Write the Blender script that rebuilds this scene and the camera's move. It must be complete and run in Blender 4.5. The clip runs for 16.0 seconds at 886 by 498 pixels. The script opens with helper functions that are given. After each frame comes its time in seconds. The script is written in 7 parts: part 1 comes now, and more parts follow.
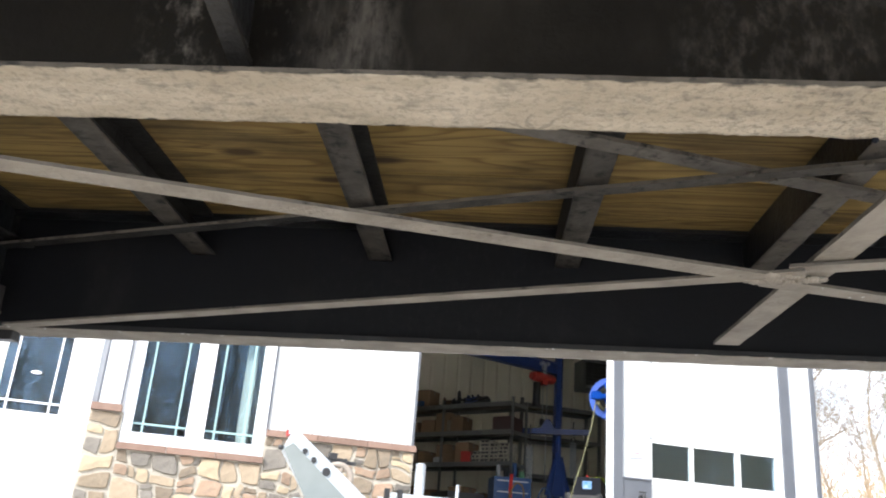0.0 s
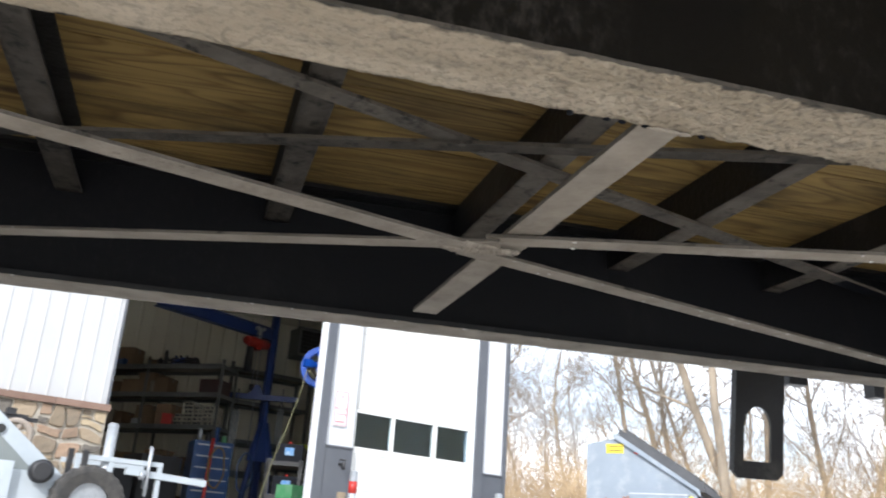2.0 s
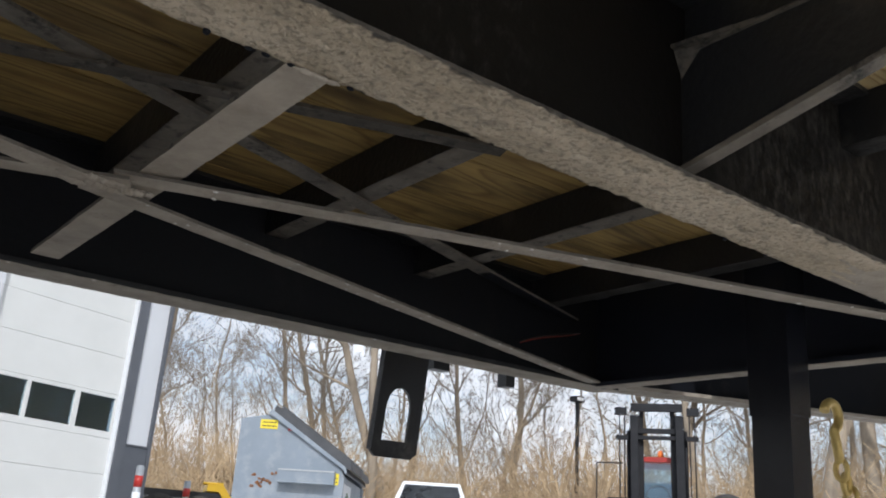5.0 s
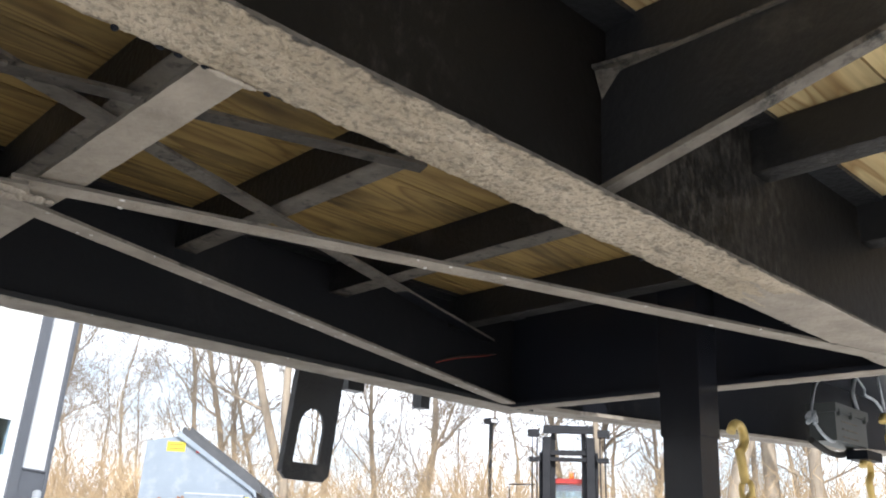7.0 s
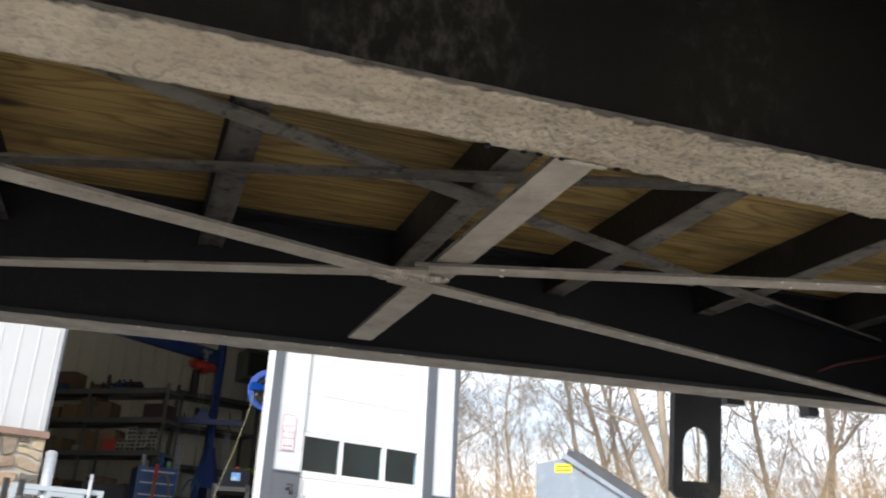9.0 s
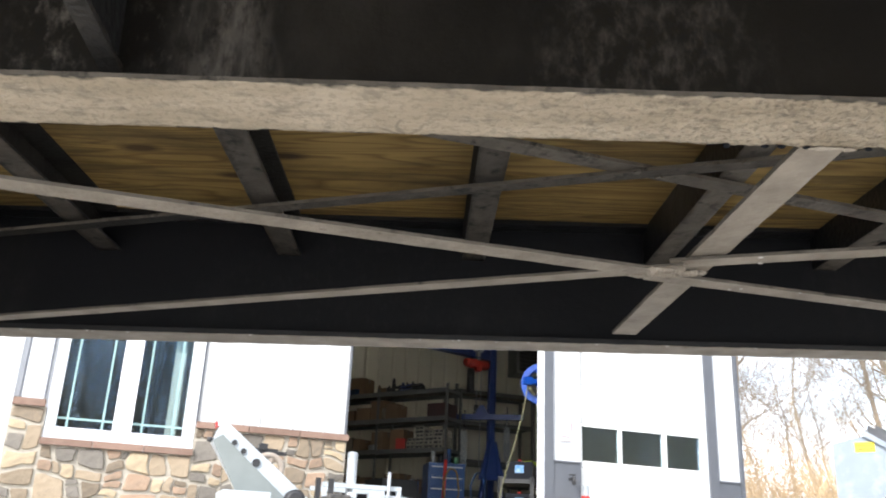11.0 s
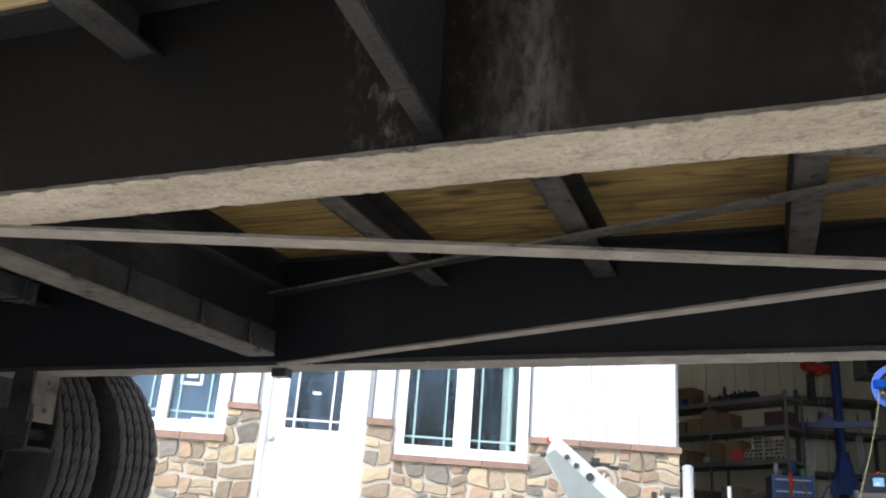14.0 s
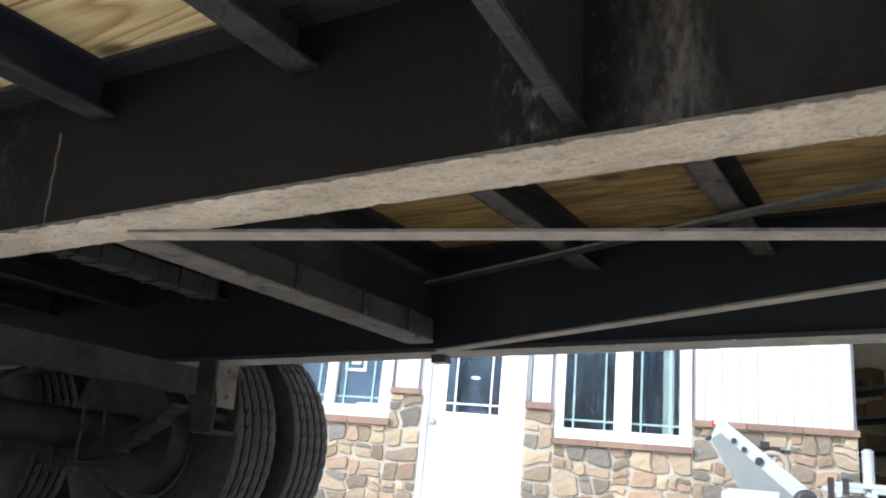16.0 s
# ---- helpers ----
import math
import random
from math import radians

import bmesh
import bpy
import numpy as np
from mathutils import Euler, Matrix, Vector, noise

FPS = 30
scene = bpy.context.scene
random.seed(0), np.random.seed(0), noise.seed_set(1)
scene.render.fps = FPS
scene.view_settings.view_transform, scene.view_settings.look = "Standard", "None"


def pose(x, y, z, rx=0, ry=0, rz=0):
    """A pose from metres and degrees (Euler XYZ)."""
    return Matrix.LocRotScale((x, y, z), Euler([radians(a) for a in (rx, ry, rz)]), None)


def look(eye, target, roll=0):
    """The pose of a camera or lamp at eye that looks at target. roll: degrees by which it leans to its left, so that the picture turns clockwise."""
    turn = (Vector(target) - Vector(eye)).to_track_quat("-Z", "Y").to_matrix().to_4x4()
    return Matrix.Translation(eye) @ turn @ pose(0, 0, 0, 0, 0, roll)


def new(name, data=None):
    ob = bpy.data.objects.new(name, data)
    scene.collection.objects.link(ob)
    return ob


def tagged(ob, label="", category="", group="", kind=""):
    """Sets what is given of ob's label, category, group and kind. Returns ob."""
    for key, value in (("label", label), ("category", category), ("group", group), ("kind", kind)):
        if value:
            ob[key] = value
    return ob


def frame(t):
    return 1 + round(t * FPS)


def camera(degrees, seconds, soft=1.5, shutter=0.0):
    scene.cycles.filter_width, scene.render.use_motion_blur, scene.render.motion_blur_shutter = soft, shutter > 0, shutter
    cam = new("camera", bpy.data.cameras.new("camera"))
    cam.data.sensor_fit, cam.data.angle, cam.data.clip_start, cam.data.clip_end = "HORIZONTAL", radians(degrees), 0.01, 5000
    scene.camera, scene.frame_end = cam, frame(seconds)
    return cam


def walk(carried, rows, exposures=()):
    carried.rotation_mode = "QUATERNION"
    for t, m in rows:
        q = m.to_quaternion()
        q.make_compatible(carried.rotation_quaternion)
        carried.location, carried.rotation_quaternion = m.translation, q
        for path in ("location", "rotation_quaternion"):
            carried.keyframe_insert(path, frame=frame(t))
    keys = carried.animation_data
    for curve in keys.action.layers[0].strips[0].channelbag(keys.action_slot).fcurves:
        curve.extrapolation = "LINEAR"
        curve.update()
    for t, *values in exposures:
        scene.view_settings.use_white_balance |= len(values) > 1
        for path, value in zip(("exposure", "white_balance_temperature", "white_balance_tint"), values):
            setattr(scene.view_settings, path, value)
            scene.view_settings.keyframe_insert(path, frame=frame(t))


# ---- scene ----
# camera and its walk
PATH = [
    (0, (-0.1119, -0.1176, 0.1985), (-0.2340, 1.7499, 0.8999), 4.457),
    (0.5, (-0.1040, -0.1059, 0.1958), (-0.1017, 1.7646, 0.8998), 4.036),
    (1, (-0.0985, -0.0807, 0.1994), (0.0801, 1.7837, 0.8971), 3.822),
    (1.5, (-0.0890, -0.0658, 0.1970), (0.2316, 1.7833, 0.8846), 4.276),
    (2, (-0.0662, -0.0603, 0.1955), (0.4227, 1.7546, 0.8751), 4.051),
    (2.5, (-0.0378, -0.0488, 0.1953), (0.6338, 1.7110, 0.8638), 4.315),
    (3, (-0.0171, -0.0351, 0.1981), (0.8187, 1.6563, 0.8580), 4.240),
    (3.5, (-0.0030, -0.0350, 0.2007), (0.9471, 1.5945, 0.8621), 3.928),
    (4, (0.0081, -0.0228, 0.2015), (1.0403, 1.5569, 0.8606), 3.544),
    (6.5, (0.0257, 0.0013, 0.2047), (1.2557, 1.3993, 0.9318), 3.383),
    (7, (0.0305, 0.0087, 0.2041), (1.2910, 1.3764, 0.9364), 2.733),
    (7.5, (0.0130, -0.0059, 0.2119), (1.1500, 1.4751, 0.9256), 2.234),
    (8, (-0.0091, -0.0286, 0.2153), (0.9341, 1.5851, 0.9237), 2.228),
    (8.5, (-0.0272, -0.0530, 0.2144), (0.7256, 1.6505, 0.9398), 2.429),
    (9, (-0.0396, -0.0744, 0.2068), (0.5475, 1.6918, 0.9353), 2.723),
    (9.5, (-0.0478, -0.0859, 0.2076), (0.3781, 1.7358, 0.9108), 3.023),
    (12, (-0.0543, -0.1675, 0.2054), (-0.2577, 1.7018, 0.8830), 2.835),
    (12.5, (-0.0621, -0.1537, 0.2224), (-0.3783, 1.6988, 0.9029), 3.512),
    (13, (-0.0574, -0.1662, 0.2161), (-0.4949, 1.6650, 0.8869), 4.018),
    (13.5, (-0.0559, -0.1736, 0.2169), (-0.6120, 1.6271, 0.8824), 4.276),
    (14, (-0.0501, -0.1875, 0.2172), (-0.7201, 1.5742, 0.8823), 4.476),
    (14.5, (-0.0424, -0.1962, 0.2182), (-0.7948, 1.5314, 0.8847), 4.584),
    (15, (-0.0367, -0.2062, 0.2163), (-0.8645, 1.4913, 0.8707), 4.466),
    (15.5, (-0.0312, -0.2123, 0.2162), (-0.9453, 1.4494, 0.8474), 4.870),
    (16, (-0.0319, -0.2193, 0.2126), (-1.0200, 1.4107, 0.8147), 5.592),
]
cam = camera(53.7, 16.0, soft=1.9, shutter=0.3)
EXPOSURE = [(0.0, 0.87, 6350, 10), (1.0, 0.83, 6320, 10), (1.5, 0.65, 6280, 10), (2.0, 0.32, 6250, 10), (2.5, 0.02, 6250, 10), (3.0, -0.3, 6250, 10), (3.5, -0.42, 6250, 10), (4.0, -0.52, 6240, 10),
            (6.5, -0.32, 6080, 10), (7.0, 0.47, 6280, 10), (7.5, 0.4, 6320, 10), (8.5, 0.28, 6400, 10), (9.5, 0.05, 6450, 10), (12.0, 1.08, 6380, 10), (13.0, 1.02, 6320, 10), (13.5, 0.68, 6260, 10),
            (14.0, 0.63, 6220, 10), (14.5, 0.72, 6180, 10), (15.0, 1.04, 6150, 10), (15.5, 0.98, 6100, 10), (16.0, 0.6, 6060, 10)]
walk(cam, [(t, look(e, g, r)) for t, e, g, r in PATH], EXPOSURE)

# world, sun
SUN_EL, SUN_AZ = 35.0, 214.0      # degrees; azimuth clockwise from +y
world = bpy.data.worlds.new("world")
scene.world = world
world.use_nodes = True
wn = world.node_tree
wn.nodes.clear()
w_out = wn.nodes.new("ShaderNodeOutputWorld")
w_bg = wn.nodes.new("ShaderNodeBackground")
w_sky = wn.nodes.new("ShaderNodeTexSky")
w_sky.sky_type = "NISHITA"
w_sky.sun_disc = False
w_sky.sun_elevation = radians(SUN_EL)
w_sky.sun_rotation = radians(SUN_AZ)
w_sky.dust_density = 2.0
w_tc = wn.nodes.new("ShaderNodeTexCoord")
w_map = wn.nodes.new("ShaderNodeMapping")
w_map.inputs["Scale"].default_value = (1.0, 1.0, 2.2)
w_no = wn.nodes.new("ShaderNodeTexNoise")
w_no.inputs["Scale"].default_value = 3.2
w_no.inputs["Detail"].default_value = 8.0
w_no.inputs["Roughness"].default_value = 0.6
w_ra = wn.nodes.new("ShaderNodeValToRGB")
w_ra.color_ramp.elements[0].position = 0.43
w_ra.color_ramp.elements[0].color = (0.30, 0.30, 0.30, 1)
w_ra.color_ramp.elements[1].position = 0.57
w_mix = wn.nodes.new("ShaderNodeMixRGB")
w_mix.inputs[2].default_value = (14.2, 14.9, 16.0, 1)
wn.links.new(w_tc.outputs["Generated"], w_map.inputs["Vector"])
wn.links.new(w_map.outputs["Vector"], w_no.inputs["Vector"])
wn.links.new(w_no.outputs["Fac"], w_ra.inputs["Fac"])
wn.links.new(w_ra.outputs["Color"], w_mix.inputs[0])
wn.links.new(w_sky.outputs["Color"], w_mix.inputs[1])
wn.links.new(w_mix.outputs["Color"], w_bg.inputs["Color"])
wn.links.new(w_bg.outputs["Background"], w_out.inputs["Surface"])
w_bg.inputs["Strength"].default_value = 0.15

sun_data = bpy.data.lights.new("sun", "SUN")
sun_data.energy = 3.6
sun_data.angle = radians(0.6)
sun_data.color = (1.0, 0.972, 0.935)
sun = new("sun", sun_data)
sd = Vector((math.sin(radians(SUN_AZ)) * math.cos(radians(SUN_EL)), math.cos(radians(SUN_AZ)) * math.cos(radians(SUN_EL)), math.sin(radians(SUN_EL))))
sun.matrix_world = look(sd * 40, (0, 0, 0))


# ---------------------------------------------------------------- materials
def mat(name, base, rough=0.6, metal=0.0, var=None, scale=8.0, amount=0.5, bump=0.0, bump_scale=60.0, stain=None,
        stain_scale=2.0, stain_lo=0.45, stain_hi=0.62, spec=0.5, stretch=(1, 1, 1), island=0.0, objrand=0.0, coat=0.0):
    """A procedural surface: base colour, a second tone by noise, a stain by larger noise, fine relief."""
    m = bpy.data.materials.new(name)
    m.use_nodes = True
    nt = m.node_tree
    p = nt.nodes["Principled BSDF"]
    p.inputs["Roughness"].default_value = rough
    p.inputs["Metallic"].default_value = metal
    p.inputs["Specular IOR Level"].default_value = spec
    p.inputs["Coat Weight"].default_value = coat
    tc = nt.nodes.new("ShaderNodeTexCoord")
    mp = nt.nodes.new("ShaderNodeMapping")
    mp.inputs["Scale"].default_value = stretch
    nt.links.new(tc.outputs["Object"], mp.inputs["Vector"])
    col = None

    def noise_fac(sc, lo, hi, detail=6.0, rgh=0.6):
        n = nt.nodes.new("ShaderNodeTexNoise")
        n.inputs["Scale"].default_value = sc
        n.inputs["Detail"].default_value = detail
        n.inputs["Roughness"].default_value = rgh
        nt.links.new(mp.outputs["Vector"], n.inputs["Vector"])
        r = nt.nodes.new("ShaderNodeMapRange")
        r.inputs["From Min"].default_value = lo
        r.inputs["From Max"].default_value = hi
        nt.links.new(n.outputs["Fac"], r.inputs["Value"])
        return r.outputs["Result"]

    def mix(fac, a, b, mul=1.0):
        x = nt.nodes.new("ShaderNodeMixRGB")
        if isinstance(a, tuple):
            x.inputs[1].default_value = (*a, 1)
        else:
            nt.links.new(a, x.inputs[1])
        if isinstance(b, tuple):
            x.inputs[2].default_value = (*b, 1)
        else:
            nt.links.new(b, x.inputs[2])
        if mul != 1.0:
            k = nt.nodes.new("ShaderNodeMath")
            k.operation = "MULTIPLY"
            k.inputs[1].default_value = mul
            nt.links.new(fac, k.inputs[0])
            fac = k.outputs[0]
        nt.links.new(fac, x.inputs[0])
        return x.outputs[0]

    col = base
    if var:
        col = mix(noise_fac(scale, 0.35, 0.68), col, var, amount)
    if stain:
        col = mix(noise_fac(stain_scale, stain_lo, stain_hi, 10.0, 0.7), col, stain)
    if island or objrand:
        rnd = nt.nodes.new("ShaderNodeNewGeometry").outputs["Random Per Island"] if island else nt.nodes.new("ShaderNodeObjectInfo").outputs["Random"]
        hs = nt.nodes.new("ShaderNodeHueSaturation")
        mr = nt.nodes.new("ShaderNodeMapRange")
        k = island or objrand
        mr.inputs["To Min"].default_value = 1 - k
        mr.inputs["To Max"].default_value = 1 + k
        nt.links.new(rnd, mr.inputs["Value"])
        nt.links.new(mr.outputs["Result"], hs.inputs["Value"])
        if isinstance(col, tuple):
            hs.inputs["Color"].default_value = (*col, 1)
        else:
            nt.links.new(col, hs.inputs["Color"])
        col = hs.outputs["Color"]
    if isinstance(col, tuple):
        p.inputs["Base Color"].default_value = (*col, 1)
    else:
        nt.links.new(col, p.inputs["Base Color"])
    if bump:
        n = nt.nodes.new("ShaderNodeTexNoise")
        n.inputs["Scale"].default_value = bump_scale
        n.inputs["Detail"].default_value = 5.0
        nt.links.new(mp.outputs["Vector"], n.inputs["Vector"])
        b = nt.nodes.new("ShaderNodeBump")
        b.inputs["Strength"].default_value = bump
        b.inputs["Distance"].default_value = 0.01
        nt.links.new(n.outputs["Fac"], b.inputs["Height"])
        nt.links.new(b.outputs["Normal"], p.inputs["Normal"])
    return m


def wood_mat(name, light, dark, ring=26.0, grime=0.0):
    """Flat-sawn pine: long grain along x, knots, tone from board to board."""
    m = bpy.data.materials.new(name)
    m.use_nodes = True
    nt = m.node_tree
    p = nt.nodes["Principled BSDF"]
    p.inputs["Roughness"].default_value = 0.75
    tc = nt.nodes.new("ShaderNodeTexCoord")
    oi = nt.nodes.new("ShaderNodeObjectInfo")
    add = nt.nodes.new("ShaderNodeVectorMath")
    add.operation = "ADD"
    sc = nt.nodes.new("ShaderNodeVectorMath")
    sc.operation = "SCALE"
    comb = nt.nodes.new("ShaderNodeCombineXYZ")
    for k in range(3):
        nt.links.new(oi.outputs["Random"], comb.inputs[k])
    nt.links.new(comb.outputs[0], sc.inputs[0])
    sc.inputs["Scale"].default_value = 37.0
    nt.links.new(tc.outputs["Object"], add.inputs[0])
    nt.links.new(sc.outputs[0], add.inputs[1])
    mp = nt.nodes.new("ShaderNodeMapping")
    mp.inputs["Scale"].default_value = (0.55, 5.0, 5.0)
    nt.links.new(add.outputs[0], mp.inputs["Vector"])
    n1 = nt.nodes.new("ShaderNodeTexNoise")
    n1.inputs["Scale"].default_value = 1.6
    n1.inputs["Detail"].default_value = 2.0
    n1.inputs["Distortion"].default_value = 0.4
    nt.links.new(mp.outputs[0], n1.inputs["Vector"])
    mu = nt.nodes.new("ShaderNodeMath")
    mu.operation = "MULTIPLY"
    mu.inputs[1].default_value = ring
    nt.links.new(n1.outputs["Fac"], mu.inputs[0])
    si = nt.nodes.new("ShaderNodeMath")
    si.operation = "FRACT"
    nt.links.new(mu.outputs[0], si.inputs[0])
    ramp = nt.nodes.new("ShaderNodeValToRGB")
    e = ramp.color_ramp.elements
    e[0].position, e[0].color = 0.0, (*light, 1)
    e[1].position, e[1].color = 0.97, (*light, 1)
    k = e.new(0.78)
    k.color = (*dark, 1)
    k = e.new(0.45)
    k.color = (*[a * 0.8 + b * 0.2 for a, b in zip(light, dark)], 1)
    nt.links.new(si.outputs[0], ramp.inputs["Fac"])
    n2 = nt.nodes.new("ShaderNodeTexNoise")
    n2.inputs["Scale"].default_value = 3.0
    n2.inputs["Detail"].default_value = 8.0
    mp2 = nt.nodes.new("ShaderNodeMapping")
    mp2.inputs["Scale"].default_value = (1.0, 22.0, 22.0)
    nt.links.new(add.outputs[0], mp2.inputs["Vector"])
    nt.links.new(mp2.outputs[0], n2.inputs["Vector"])
    mr = nt.nodes.new("ShaderNodeMapRange")
    mr.inputs["From Min"].default_value, mr.inputs["From Max"].default_value = 0.3, 0.7
    mr.inputs["To Min"].default_value, mr.inputs["To Max"].default_value = 0.72, 1.12
    nt.links.new(n2.outputs["Fac"], mr.inputs["Value"])
    mul = nt.nodes.new("ShaderNodeMixRGB")
    mul.blend_type = "MULTIPLY"
    mul.inputs[0].default_value = 1.0
    nt.links.new(ramp.outputs[0], mul.inputs[1])
    nt.links.new(mr.outputs[0], mul.inputs[2])
    vo = nt.nodes.new("ShaderNodeTexVoronoi")
    vo.inputs["Scale"].default_value = 1.0
    mp3 = nt.nodes.new("ShaderNodeMapping")
    mp3.inputs["Scale"].default_value = (2.4, 5.5, 1.0)
    nt.links.new(add.outputs[0], mp3.inputs["Vector"])
    nt.links.new(mp3.outputs[0], vo.inputs["Vector"])
    kr = nt.nodes.new("ShaderNodeMapRange")
    kr.inputs["From Min"].default_value, kr.inputs["From Max"].default_value = 0.05, 0.11
    kr.inputs["To Min"].default_value, kr.inputs["To Max"].default_value = 0.85, 0.0
    nt.links.new(vo.outputs["Distance"], kr.inputs["Value"])
    km = nt.nodes.new("ShaderNodeMixRGB")
    km.inputs[2].default_value = (0.06, 0.03, 0.015, 1)
    nt.links.new(kr.outputs[0], km.inputs[0])
    nt.links.new(mul.outputs[0], km.inputs[1])
    hs = nt.nodes.new("ShaderNodeHueSaturation")
    mr2 = nt.nodes.new("ShaderNodeMapRange")
    mr2.inputs["To Min"].default_value, mr2.inputs["To Max"].default_value = 0.82, 1.15
    nt.links.new(oi.outputs["Random"], mr2.inputs["Value"])
    nt.links.new(mr2.outputs[0], hs.inputs["Value"])
    nt.links.new(km.outputs[0], hs.inputs["Color"])
    gn = nt.nodes.new("ShaderNodeTexNoise")
    gn.inputs["Scale"].default_value = 2.6
    gn.inputs["Detail"].default_value = 9.0
    gn.inputs["Roughness"].default_value = 0.68
    mp4 = nt.nodes.new("ShaderNodeMapping")
    mp4.inputs["Scale"].default_value = (1.0, 3.2, 3.2)
    nt.links.new(add.outputs[0], mp4.inputs["Vector"])
    nt.links.new(mp4.outputs[0], gn.inputs["Vector"])
    gr = nt.nodes.new("ShaderNodeMapRange")
    gr.inputs["From Min"].default_value, gr.inputs["From Max"].default_value = 0.47, 0.72
    gr.inputs["To Min"].default_value, gr.inputs["To Max"].default_value = 0.0, grime
    nt.links.new(gn.outputs["Fac"], gr.inputs["Value"])
    gm = nt.nodes.new("ShaderNodeMixRGB")
    gm.inputs[2].default_value = (0.045, 0.033, 0.018, 1)
    nt.links.new(gr.outputs[0], gm.inputs[0])
    nt.links.new(hs.outputs[0], gm.inputs[1])
    nt.links.new(gm.outputs[0], p.inputs["Base Color"])
    b = nt.nodes.new("ShaderNodeBump")
    b.inputs["Strength"].default_value = 0.25
    b.inputs["Distance"].default_value = 0.004
    nt.links.new(n2.outputs["Fac"], b.inputs["Height"])
    nt.links.new(b.outputs[0], p.inputs["Normal"])
    return m


def glass_mat(name, tint=(0.9, 0.95, 0.95), rough=0.0):
    m = bpy.data.materials.new(name)
    m.use_nodes = True
    p = m.node_tree.nodes["Principled BSDF"]
    p.inputs["Base Color"].default_value = (*tint, 1)
    p.inputs["Roughness"].default_value = rough
    p.inputs["Transmission Weight"].default_value = 1.0
    p.inputs["IOR"].default_value = 1.78
    p.inputs["Specular Tint"].default_value = (0.62, 0.8, 1.0, 1)
    nt = m.node_tree
    tc = nt.nodes.new("ShaderNodeTexCoord")
    mp = nt.nodes.new("ShaderNodeMapping")
    mp.inputs["Scale"].default_value = (1.2, 1.2, 4.0)
    nt.links.new(tc.outputs["Object"], mp.inputs["Vector"])
    n = nt.nodes.new("ShaderNodeTexNoise")
    n.inputs["Scale"].default_value = 3.0
    n.inputs["Detail"].default_value = 2.0
    nt.links.new(mp.outputs[0], n.inputs["Vector"])
    b = nt.nodes.new("ShaderNodeBump")
    b.inputs["Strength"].default_value = 0.12
    b.inputs["Distance"].default_value = 0.006
    nt.links.new(n.outputs["Fac"], b.inputs["Height"])
    nt.links.new(b.outputs[0], p.inputs["Normal"])
    return m


M_BLACK = mat("black_paint", (0.0145, 0.0153, 0.0175), 0.42, var=(0.022, 0.022, 0.022), scale=5, amount=0.6, stain=(0.12, 0.112, 0.1),
              stain_scale=3.2, stain_lo=0.56, stain_hi=0.8, bump=0.25, bump_scale=90)
M_BLACKGLOSS = mat("gloss_black_paint", (0.016, 0.018, 0.026), 0.35, var=(0.024, 0.026, 0.034), scale=4, amount=0.5, spec=0.35)


